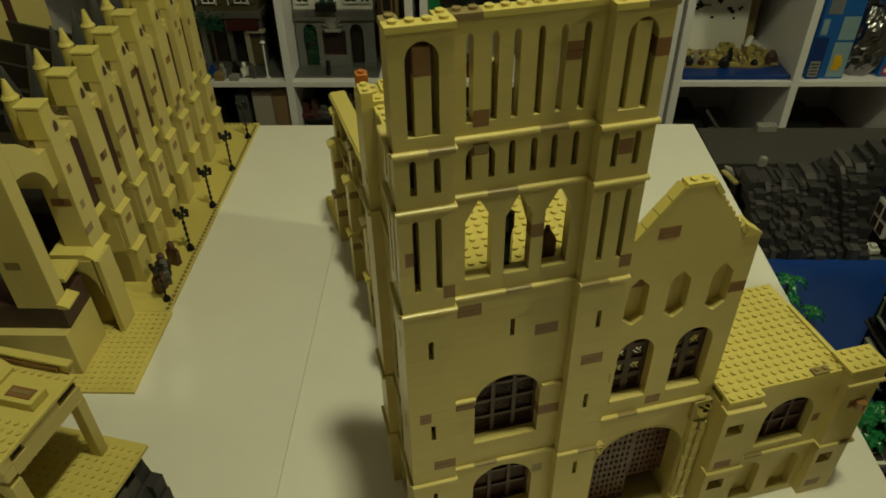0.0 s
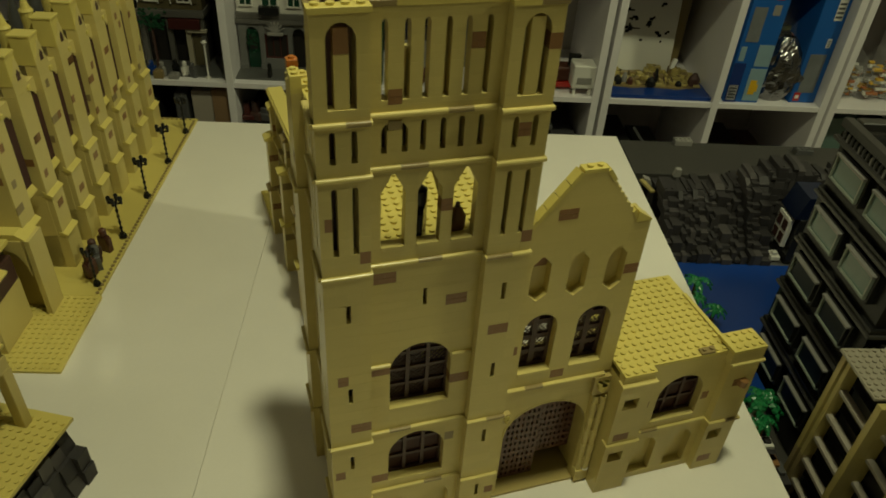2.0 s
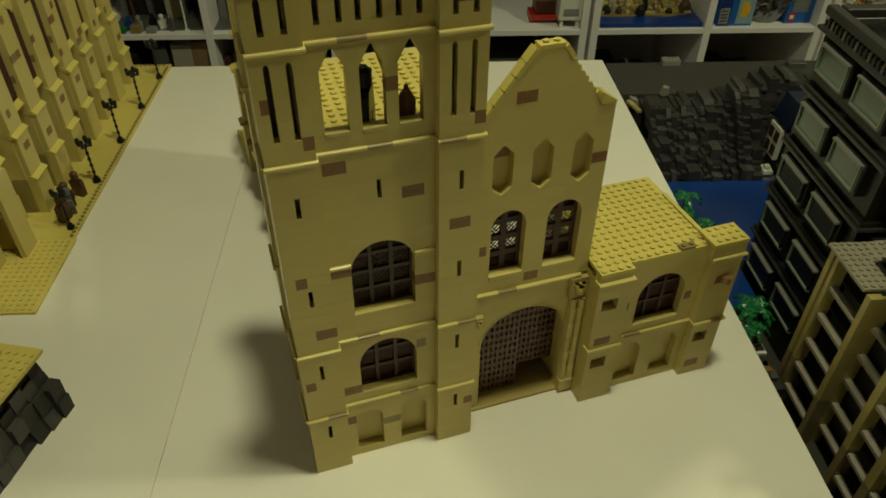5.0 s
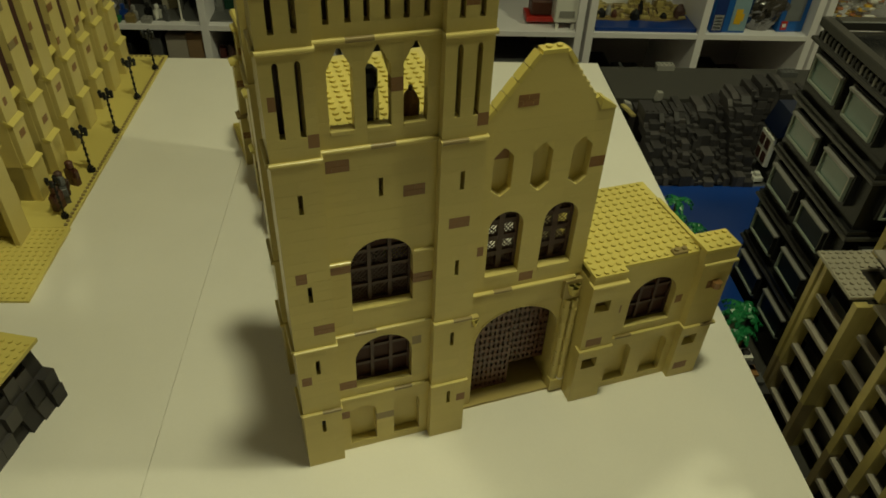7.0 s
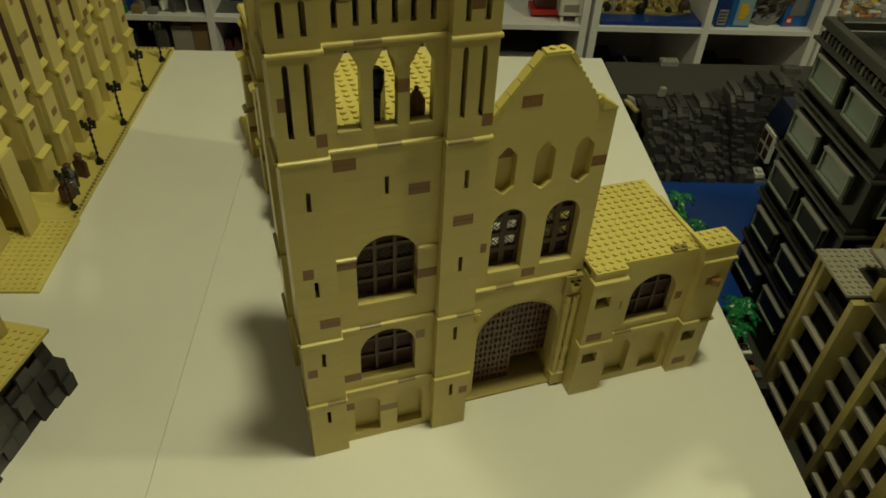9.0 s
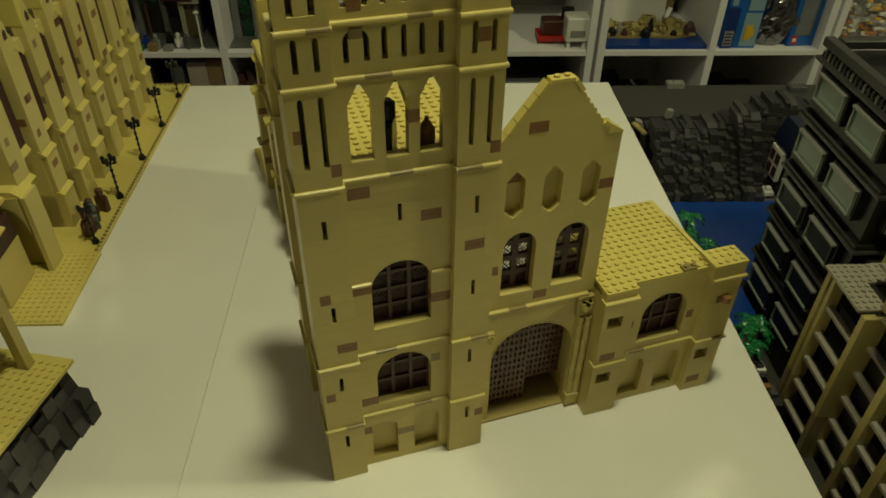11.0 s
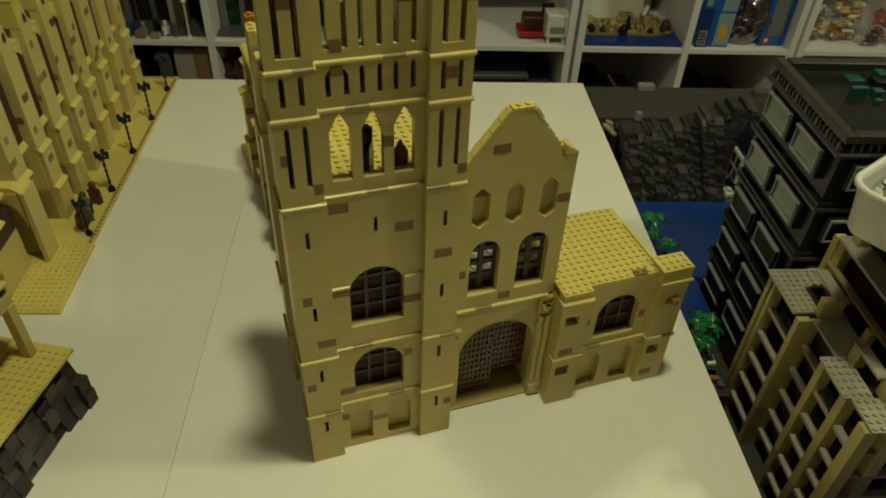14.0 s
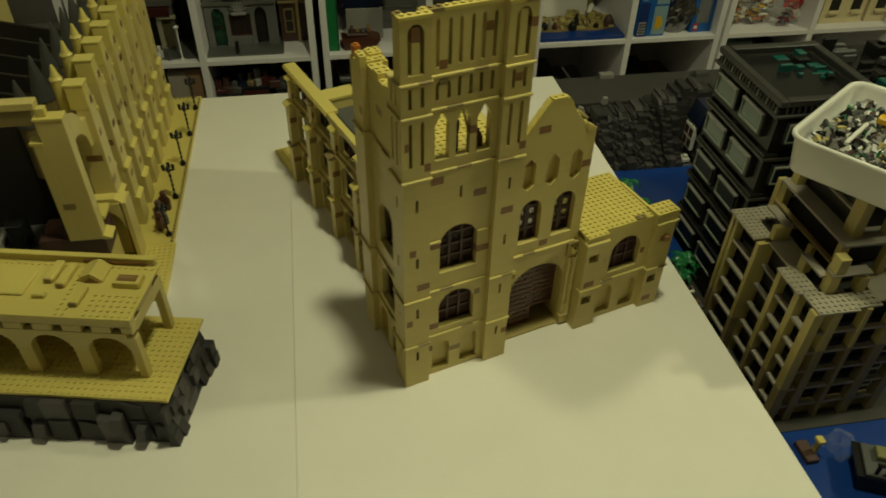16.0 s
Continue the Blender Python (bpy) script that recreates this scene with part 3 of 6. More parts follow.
# stepped gable: one brick course after another, closed by slope bricks
z = GB
edge_l = lambda q: 19.2 + (q - GB) * (23.8 - 19.2) / 5.0
edge_r = lambda q: 30.6 - (q - GB) * (30.6 - 26.1) / 5.0
while z < GB + 4.9:
    a, b = max(18.0, edge_l(z)), edge_r(z)
    a2, b2 = edge_l(z + 1), edge_r(z + 1)
    bm = (b + b2) / 2
    out = [(a * S, z * B + GAP), (b * S, z * B + GAP), (b * S, (z + .42) * B), ((bm + .12) * S, (z + .5) * B), ((bm - .05) * S, (z + .92) * B), (b2 * S, (z + 1) * B), (a2 * S, (z + 1) * B)]
    part("gable_course", Geo().prism(out, 3 * S, 4 * S), TAN, cathedral)
    z += 1
part("brick", brick_mesh(2, 1, 1, BROWN), BROWN, cathedral, at=(22 * S, 3 * S - .00025, (GB + 1.05) * B))
for i in range(5):
    z = GB + i
    for el, sgn in ((edge_l, -1), (edge_r, 1)):
        a, b = el(z + .03), el(z + .97)
        h = .32
        pts = [(a * S, z * B), (b * S, (z + 1) * B), ((b + sgn * h) * S, (z + 1.18) * B), ((a + sgn * h) * S, (z + .22) * B)]
        if sgn > 0:
            pts = [pts[0], pts[3], pts[2], pts[1]]
        if sgn > 0 and i in (1, 2, 3):
            continue
        part("slope_brick", Geo().prism(pts if sgn < 0 else pts, 2.95 * S, 4.08 * S), TAN2, cathedral)
part("gable_cap", Geo().soft(23.75 * S, 26.15 * S, 2.95 * S, 4.08 * S, (GB + 5) * B, (GB + 5.33) * B, .0002).studs(24, 26, 3, 4, (GB + 5.33) * B), TAN2, cathedral)
part("gable_shoulder", Geo().prism([(30.4 * S, GB * B), (32 * S, GB * B), (32 * S, (GB + .15) * B), (30.4 * S, (GB + 1) * B)], 2.9 * S, 4.08 * S), TAN2, cathedral)
wall(cathedral, 4.005, 6, L2, GB, 31, 1, side=True)

# portal
# darker threshold tan; part of its tone is portal shade in the colour
MIDTAN = material("middle_tan_plastic", (0.41, 0.32, 0.115), 0.36, vary=0.1)
DOORBROWN = material("reddish_brown_plastic", (0.105, 0.046, 0.032), 0.34, vary=0.1)
ledge(cathedral, 18.05, 31.2, L2, 3, ((21.5, 23.6),), out=.45)
wall(cathedral, 18, 32, 0, L2 - T3, 3, 1, [(20, 30.2, 0, 12.75)], (), True)
part("arch", arch_fill(Geo(), 20, 30.2, 9.0, 12.75, 3, 4, n=28), TAN, cathedral)
part("portal_floor", Geo().soft(18 * S, 32 * S, 2.6 * S, 9 * S, 0, .33 * B, .0003), MIDTAN, cathedral, "darker tan threshold plate")
for x0, x1, y, nx in ((20, 25.4, 4.8, 9), (25.2, 30.6, 5.7, 9)):
    h = Geo()
    z0, z1 = (.34 if x0 < 22 else 2.5), 13.4
    for i in range(nx + 1):
        x = x0 + (x1 - x0) * i / nx
        h.box((x - .17) * S, (x + .17) * S, y * S, (y + .35) * S, z0 * B, z1 * B)
    nz = 15 if x0 < 22 else 13
    for j in range(nz):
        z = z0 + .2 + (z1 - z0 - .4) * j / (nz - 1)
        h.box(x0 * S, x1 * S, (y - .01) * S, (y + .34) * S, (z - .2) * B, (z + .2) * B)
    leaf = part("door_leaf", h, DOORBROWN, cathedral, "dark reddish-brown lattice door leaf")
    part("door_board", Geo().box(x0 * S, x1 * S, (y + .7) * S, (y + .85) * S, z0 * B, z1 * B), DBROWN, leaf)
part("passage_wall", Geo().box(19 * S, 20 * S, 4 * S, 9 * S, 0, 15 * B), TAN, cathedral)
part("passage_wall", Geo().box(30.6 * S, 31.6 * S, 4 * S, 9 * S, 0, 15 * B), TAN, cathedral)
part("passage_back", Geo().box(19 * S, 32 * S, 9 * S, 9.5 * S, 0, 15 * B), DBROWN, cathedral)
part("passage_roof", Geo().box(18 * S, 32 * S, 4 * S, 9.5 * S, 15 * B, 15.3 * B), TAN, cathedral)
part("jamb_block", Geo().soft(30.25 * S, 31.98 * S, 2.72 * S, 2.99 * S, 1.9 * B, 13.2 * B, .0003), TAN, cathedral)
part("pedestal", Geo().soft(30.2 * S, 31.95 * S, 1.95 * S, 2.99 * S, .34 * B, 1.9 * B, .0004), TAN, cathedral, "square tan foot under the round columns")
for x, y, k1 in ((30.72, 2.52, 11), (31.5, 2.28, 11)):
    col = part("column", Geo().cyl(x * S, y * S, 1.9 * B + .0001, 2.9 * B - .0001, .42 * S, 14), TAN, cathedral, "round stacked column beside the portal")
    for k in range(1, k1):
        part("drum", Geo().cyl(x * S, y * S, (1.9 + k) * B + .0001, (2.9 + k) * B - .0001, (.42 if k % 2 else .37) * S, 14), TAN, col)
part("column_ring", Geo().cyl(31.5 * S, 2.28 * S, 1.9 * B + .0001, 2.1 * B, .47 * S, 14), WHITE, cathedral, "pale ring at the column's foot")
h = Geo()
mid = 25.1
for k in range(18):
    a0, a1 = math.pi * k / 18, math.pi * (k + 1) / 18
    q = [(mid + r * math.cos(t), 9.0 + r * .735 * math.sin(t)) for t, r in ((a0, 5.1), (a0, 5.32), (a1, 5.32), (a1, 5.1))]
    h.prism([(x * S, z * B) for x, z in q], 2.94 * S, 3.05 * S)
part("arch_edge", h, TAN, cathedral)
# carved heads at the ends of the portal ledge
for x, s, y in ((31.0, 1.15, 2.6), (18.62, .55, .7)):
    h = Geo()
    h.box((x - .9 * s) * S, (x + .9 * s) * S, (y - .2) * S, (y + .39) * S, (14.35 - 1.15 * s) * B, (14.35 + .85 * s) * B)
    part("corbel_block", h, MIDTAN, cathedral)
    h = Geo()
    for i, (dx, dz, r) in enumerate(((0, 14.2, .55), (-.35, 14.55, .3), (.35, 14.55, .3), (0, 13.75, .35))):
        for q in range(3):
            h.cyl((x + dx * s) * S, (y - .3 - .12 * q) * S, (14.35 + (dz - 14.2 - .3 * r) * s) * B, (14.35 + (dz - 14.2 + .4 * r) * s) * B, r * s * S * (1 - .2 * q), 12, bottom=True)
    part("carved_head", h, TAN2, cathedral, "small carved tan ornament")

# aisle front
def aisle_pier(x, holes, accents):
    for z0, z1 in ((0, L1 - T3), (L1, L2)):
        wall(cathedral, x, x + 4, z0, z1, 0, 1, [h for h in holes if z0 <= h[2] < z1], [a for a in accents if z0 <= a[2] < z1], True)


aisle_pier(32, [(32.7, 34.6, 12.5, 13.85), (32.7, 34.6, 4.8, 6.15)], [(32.6, 34.6, 8.0, BROWN)])
aisle_pier(46, [(46.6, 48.4, 4.8, 6.15)], [(46.5, 48.4, 1.1, BROWN), (47.2, 48.4, 12.6, BROWN)])
for x in (32.5, 46.4):
    for z in (12.4, 4.7):
        part("hole_back", Geo().box(x * S, (x + 2.4) * S, 1 * S, 1.2 * S, z * B, (z + 1.6) * B), DARKTAN, cathedral)
bay_low(36, third=False, single=True, accents=((36.05, 37, 10.9, BROWN), (44.3, 45.2, 10.6, BROWN)))
part("window_sill", Geo().soft(38 * S, 44 * S, .95 * S, 2 * S, 8.34 * B, 8.69 * B, .0003), TAN, cathedral)
ledge(cathedral, 32, 36, L1, 0, (), ends=(.2, .2))
ledge(cathedral, 46, 50, L1, 0, ((48.2, 50),), ends=(.2, .3))
ledge(cathedral, 36.1, 45.9, L1, 1, ((37, 39.2),))
ledge(cathedral, 32, 36, 16.0, 0, (), ends=(.2, .2))
ledge(cathedral, 46, 50, 16.0, 0, (), ends=(.2, .3))
for x, y0, y1 in ((32, 1.005, 4), (35, 1.005, 2), (46, 1.005, 2), (49, 1.005, 3)):
    wall(cathedral, y0, y1, 0, 16.0, x, 1, side=True)
wall(cathedral, 36, 46, L2 - T3, 16.7, 1, 1)
wall(cathedral, 32, 36, 16.0, 16.7, 0.2, 1)
part("aisle_roof", Geo().box(32 * S, 46.4 * S, 1 * S, 15 * S, 16.7 * B, 17.03 * B).studs(32, 46, 1, 15, 17.03 * B), TAN2, cathedral, "studded tan roof plate of the aisle")
part("aisle_roof", Geo().box(32 * S, 36 * S, .05 * S, 1 * S, 16.7 * B, 17.03 * B).studs(32, 36, 0, 1, 17.03 * B), TAN2, cathedral)
wall(cathedral, 45.6, 50, 16.0, 17.33, -.05, 1)
part("pier_cap_top", Geo().box(45.55 * S, 50.05 * S, -.1 * S, 3 * S, 17.33 * B, 17.66 * B).studs(46, 50, 0, 3, 17.66 * B), TAN2, cathedral)
part("roof_edge", Geo().soft(45.85 * S, 46.4 * S, 3.1 * S, 11 * S, 17.04 * B, 17.30 * B, .0003), TAN2, cathedral, "long tan edge tile of the aisle roof")
part("roof_tile", Geo().soft(42.2 * S, 44 * S, 1 * S, 1.9 * S, 17.03 * B, 17.3 * B, .0003).studs(42.2, 44, 1, 2, 17.3 * B), DARKTAN, cathedral, "dull dark tan plate")
part("aisle_side", Geo().box(45.2 * S, 46.2 * S, 2.1 * S, 14.2 * S, 0, 16.7 * B), TAN, cathedral)
part("aisle_back", Geo().box(32 * S, 46.2 * S, 14.2 * S, 15 * S, 0, 16.7 * B), TAN, cathedral)
part("aisle_side", Geo().box(32 * S, 33 * S, 4 * S, 14.2 * S, 0, 16.7 * B), TAN, cathedral)
part("round_stone", Geo().cyl(48.3 * S, -.35 * S, 12.9 * B, 13.6 * B, .55 * S, 14, bottom=True), BROWN, cathedral, "round brown brick on the pier")

part("brickwork", brickwork, TAN, cathedral, "tan brickwork of the side and inner walls", kind="stuff")

# long aisle wall behind the tower: a loose section that stands a little askew
brickwork = Geo()
NW = 21.5
nave = thing("toy_brick_aisle", "unfinished tan toy-brick aisle wall with stepped buttresses behind the tower", "toy building", pose(5 * S, 18 * S, 0) @ pose(0, 0, 0, 0, 0, 4.2) @ pose(-5 * S, -18 * S, 0))
WX = 5.7
for k in range(4):
    y0 = 18.3 + 11.5 * k
    tiers = ((.7, 5.0, 7.2), (9.0, 13.2, 15.3), (17.2, 19.6, 20.9))
    wall(nave, y0, y0 + 11.5, 0, NW, WX, 1, [(y0 + 2.2, y0 + 10.8, z0, zt) for z0, zs, zt in tiers], [(y0 + 1, y0 + 2, 11.2, BROWN), (y0 + .4, y0 + 1.8, 6, DARKTAN)], side=True)
    h = Arches()
    for z0, zs, zt in tiers:
        arch_fill(h, y0 + 2.2, y0 + 10.8, zs, zt, WX, WX + 1, side=True)
    flush_arches(h, nave)
    for z in (8.0, 16.3):
        ledge(nave, y0 + 1.9, y0 + 11.4, z, WX, ((y0 + 5, y0 + 7),), side=True, out=.7)
    for z0, zs, zt in tiers:
        for q in range(2):
            part("mullion", Geo().box((WX + .8) * S, (WX + 1.2) * S, (y0 + 5.0 + 2.6 * q) * S, (y0 + 5.35 + 2.6 * q) * S, z0 * B, zt * B), DBROWN, nave, "dark brown upright bar in the aisle window")
    # stepped buttress: each tier stands further out than the one above it
    y1 = y0 + 11.5
    for a, b, x0 in ((0, 8, 3.9), (8, 16.0, 4.1), (16.0, 20.6, 5.1)):
        bt = part("buttress", Geo().soft(x0 * S, WX * S, y1 * S, (y1 + 1.9) * S, a * B + GAP, b * B - GAP, .0002), TAN, nave)
        part("buttress_ledge", Geo().prism([((x0 - .45) * S, (b - .35) * B), (WX * S, (b - .35) * B), (WX * S, (b + .5) * B), ((x0 + .3) * S, (b + .25) * B), ((x0 - .45) * S, (b - .05) * B)], (y1 - .15) * S, (y1 + 2.05) * S), DARKTAN if (k + a) % 3 == 0 else TAN2, bt)
        part("brick", brick_mesh(1.8, 1, .5, BROWN if (k + a) % 2 else DARKTAN), BROWN, bt, at=(x0 * S + .1 * S, y1 * S - .0001, (b - 2.6 - k % 2) * B))
part("parapet", Geo().soft(5.4 * S, 7.8 * S, 45 * S, 68 * S, NW * B, (NW + .6) * B, .0004), TAN2, nave, "broad tan parapet over the far bays")
part("parapet", Geo().soft(5.6 * S, 6.9 * S, 18.4 * S, 45 * S - GAP, NW * B, (NW + .45) * B, .0004), TAN2, nave)
part("parapet_edge", Geo().soft(5.2 * S, 5.4 * S - GAP, 45 * S, 68 * S, (NW - .1) * B, (NW + .35) * B, .0002), TAN2, nave)
part("parapet", Geo().soft(7.8 * S + GAP, 14 * S, 50 * S, 54 * S, NW * B, (NW + .5) * B, .0004), TAN2, nave, "tan cross wall of the unfinished nave")
part("cross_wall", Geo().box(8.3 * S, 14 * S, 50.2 * S, 53.8 * S, 0, NW * B), TAN, nave)
# black sheet behind the bays paints the darkness of the inside
part("nave_inner", Geo().box(7.8 * S, 8.3 * S, 18.4 * S, 66 * S, 0, (NW - 1) * B), SHADEBLACK, nave, "black sheet standing in for the unlit aisle inside")
part("nave_roof", Geo().box(8.3 * S, 15 * S, 19.4 * S, 50 * S, 19.5 * B, 19.9 * B), GREY, nave, "dark grey inner roof slab")
part("foot_plate", Geo().box(4.0 * S, 10 * S, 66.3 * S, 79 * S, 0, .33 * B).studs(4, 10, 67, 79, .33 * B), TAN2, nave, "studded tan foot plate")
part("brickwork", brickwork, TAN, nave, "tan brickwork of the aisle wall", kind="stuff")


# ---- things on the side table ----
GROUND = -0.066        # the water plate, on its riser
SIDE_Z = GROUND - .0368   # the lower side table


def base(u, v, z=0.0, turn=0.0):
    return TURNED @ pose(u, v, z, 0, 0, turn)


def side_table():
    t = thing("side_table", "lower grey table beside the white ones", "table", base(0.95, 0.12, TABLE_Z))
    h = SIDE_Z - TABLE_Z - 0.0035
    part("tabletop", Geo().soft(-.49, .49, -.75, .75, h - .03, h, .001), GREY, t)
    for a in (-.44, .44):
        for b in (-.7, .7):
            part("leg", Geo().box(a - .02, a + .02, b - .02, b + .02, 0, h - .03), GREY, t)


side_table()


ROOFDARK = material("dull_dark_grey_plate", (0.045, 0.042, 0.036), 0.4, vary=0.15)


def plate_thing(name, label, u0, u1, v0, v1, z0, z1, mat, studs=True, category="baseplate"):
    w, d = (u1 - u0) / 2, (v1 - v0) / 2
    g = Geo().soft(-w, w, -d, d, 0, z1 - z0, .0003)
    if studs:
        nx, ny = int(2 * w / S), int(2 * d / S)
        for i in range(nx):
            for j in range(ny):
                g.cyl(-w + (i + .5) * S, -d + (j + .5) * S, z1 - z0, z1 - z0 + .0017, .0024, 8)
    return solid(name, g, mat, label, category, base((u0 + u1) / 2, (v0 + v1) / 2, z0))


plate_thing("blue_baseplate", "glossy blue baseplate that stands for water below the rocks", .458, .715, .352, .545, GROUND - .003, GROUND, BLUE, False)
plate_thing("blue_baseplate", "narrow glossy blue plate between table and office tower", .458, .526, .262, .351, GROUND - .003, GROUND, BLUE, False)
plate_thing("blue_baseplate", "glossy blue baseplate beside the frame building", .458, .970, -.56, -.075, SIDE_Z - .003, SIDE_Z, BLUE, False)
plate_thing("grey_baseplate", "dark grey baseplate under the two toy towers", .458, .97, -.074, .261, SIDE_Z - .003, SIDE_Z, ROOFDARK, False)
solid("riser_board", Geo().box(.458, .970, .438, .845, SIDE_Z - .0034, GROUND - .0031).box(.458, .740, .352, .438, SIDE_Z - .0034, GROUND - .0031).box(.458, .526, .262, .352, SIDE_Z - .0034, GROUND - .0031), GREY, "dark grey board that raises the water plate", "board", base(0, 0, 0))


def black_tower():
    """A black office tower with a stepped top, bay windows with light frames and dark strips between storeys."""
    t = thing("toy_brick_tower", "black toy-brick office tower with pale framed windows", "toy building", base(.53, .172, SIDE_Z))
    W, D, H = .155, .176, .286 - SIDE_Z
    body = Geo().soft(.006, W, .004, D, 0, H - .075, .0004)
    for a0, a1, b0, b1 in ((.006, .016, .004, D), (W - .01, W, .004, D), (.016, W - .01, .004, .014), (.016, W - .01, D - .01, D)):
        part("top_wall", Geo().box(a0, a1, b0, b1, H - .075, H - .026), BLACK, t)
    part("tower_body", body, BLACK, t)
    rows = [.237, .168, .0995, .033, -.033]
    for r, zc in enumerate(rows):
        zc -= SIDE_Z
        part("storey_band", Geo().soft(-.0015, W + .002, -.003, D + .002, zc + .0235, zc + .0275, .0005), ROOFGREY, t, "dark grey ledge strip")
        part("storey_band", Geo().soft(.001, W, .0, D, zc + .0275, zc + .0335, .0005), BLACK, t)
        for k, (v0, v1) in enumerate(((.0255, .0805), (.1005, .1575))):
            wn = part("window", Geo().soft(-.001, .012, v0 - .003, v1 + .003, zc - .0195, zc + .0185, .0008), BLACK, t, "black bay window box")
            part("pane", Geo().box(-.0022, -.0012, v0 + .003, v1 - .003, zc - .013, zc + .012), AQUA if r < 2 else DEEPBLUE, wn, "pale aqua pane" if r < 2 else "dark blue glossy pane")
            o = -.0045
            part("window_frame", Geo().soft(o - .0015, .002, v0 - .001, v1 + .001, zc + .0130, zc + .0160, .0005), MIDRAIL, wn, "grey window rail")
            part("window_edge", Geo().soft(o, .002, v1 - .0022, v1, zc - .013, zc + .0125, .0003), FRAME, wn, "thin pale green window edge")
            part("window_edge", Geo().soft(o, .002, v0, v0 + .0022, zc - .013, zc + .0125, .0003), FRAME if r < 2 else BLACK, wn)
            part("window_edge", Geo().soft(o, .002, v0, v1, zc - .0155, zc - .013, .0003), FRAME, wn)
        # the face turned to the walk
        for u0, u1 in ((.018, .062), (.085, .135)):
            wn = part("window", Geo().soft(u0, u1, -.004, .006, zc - .017, zc + .017, .0008), BLACK, t)
            part("window_frame", Geo().soft(u0 + .003, u1 - .003, -.006, -.003, zc + .011, zc + .0145, .0004), LGREY, wn, "light grey window rail")
            part("pane", Geo().box(u0 + .004, u1 - .004, -.0052, -.0042, zc - .013, zc + .010), DEEPBLUE, wn)
            part("window_edge", Geo().soft(u0 + .003, u1 - .003, -.0062, -.003, zc - .0155, zc - .013, .0003), FRAME, wn, "thin pale green window edge")
            part("window_edge", Geo().soft(u0 + .003, u0 + .005, -.0062, -.003, zc - .013, zc + .011, .0003), FRAME, wn)
    # stepped top with a rim and a row of upright pegs
    z = H - .026
    part("cornice", Geo().soft(-.004, W + .004, -.004, D + .004, z, z + .004, .0006).studs(0, 19, 0, 1, z + .004), ROOFGREY, t, "dark grey studded cornice")
    part("parapet_band", Geo().soft(.003, .008, .003, D - .003, z + .004, z + .016, .0004).soft(.008, W - .003, .003, .008, z + .004, z + .016, .0004), BLACK, t)
    for k in range(20):
        v = .008 + k * (D - .016) / 19
        part("peg", Geo().cyl(.001, v, z + .004, z + .014, .0016, 8), LGREY if k % 3 == 0 else GREY, t)
    for k in range(16):
        u = .012 + k * (W - .02) / 15
        part("peg", Geo().cyl(u, .001, z + .004, z + .014, .0016, 8), GREY, t)
    rim = Geo()
    rim.soft(-.002, .010, -.002, D + .002, z + .016, z + .026, .0012).soft(.010, W, -.002, .010, z + .016, z + .026, .0012)
    rim.soft(.013, W, D - .013, D + .002, z + .016, z + .026, .0012).soft(W - .013, W + .001, .013, D - .013, z + .016, z + .026, .0012)
    part("roof_rim", rim, ROOFGREY, t, "dark grey raised roof rim")
    part("roof_floor", Geo().box(.016, W - .01, .014, D - .01, z - .049, z - .045), BLACK, t)
    rnd = random.Random(5)
    for k in range(26):
        u0, v0 = rnd.uniform(.060, .128), rnd.uniform(.075, .15)
        hh = rnd.uniform(.045, .068)
        part("roof_clutter", Geo().soft(u0, u0 + rnd.choice((.008, .012, .02)), v0, v0 + rnd.choice((.006, .01, .016)), z - .045, z - .045 + hh, .0008), rnd.choice((TEAL, TEAL, TEAL, BLACK, BLACK)), t, "teal and black pieces in the open roof")


ROOFGREY = material("charcoal_plastic", (0.034, 0.032, 0.029), 0.36, vary=0.12)
MIDRAIL = material("mid_grey_plastic", (0.20, 0.19, 0.175), 0.36, vary=0.1)
FRAME = material("pale_green_grey_plastic", (0.20, 0.23, 0.19), 0.3)
DEEPBLUE = material("dark_blue_glossy_pane", (0.004, 0.010, 0.020), 0.3)
DEEPBLUE.node_tree.nodes["Principled BSDF"].inputs["Specular IOR Level"].default_value = 0.12
TEAL = material("teal_plastic", (0.008, 0.085, 0.072), 0.3, vary=0.15)
black_tower()


def teal_block():
    t = thing("toy_brick_block", "black and teal toy-brick block behind the office tower", "toy building", base(.745, .215, SIDE_Z) @ Matrix.Diagonal((1, 1, 1.12, 1)))
    part("body", Geo().soft(0, .2, 0, .22, 0, .30, .001), BLACK, t)
    rnd = random.Random(31)
    for k in range(46):
        u0, v0 = rnd.uniform(-.004, .18), rnd.uniform(-.004, .20)
        hh = rnd.choice((.006, .012, .018, .026))
        part("roof_piece", Geo().soft(u0, u0 + rnd.choice((.016, .024, .04)), v0, v0 + rnd.choice((.008, .016, .03)), .30, .30 + hh, .0012), rnd.choice((TEAL, BLACK, BLACK, GREY, TEAL)), t, "teal and black plates on the roof")
    for k in range(4):
        part("window", Geo().soft(-.004, .006, .02 + .05 * k, .055 + .05 * k, .24, .275, .001), SMOKE, t)


teal_block()


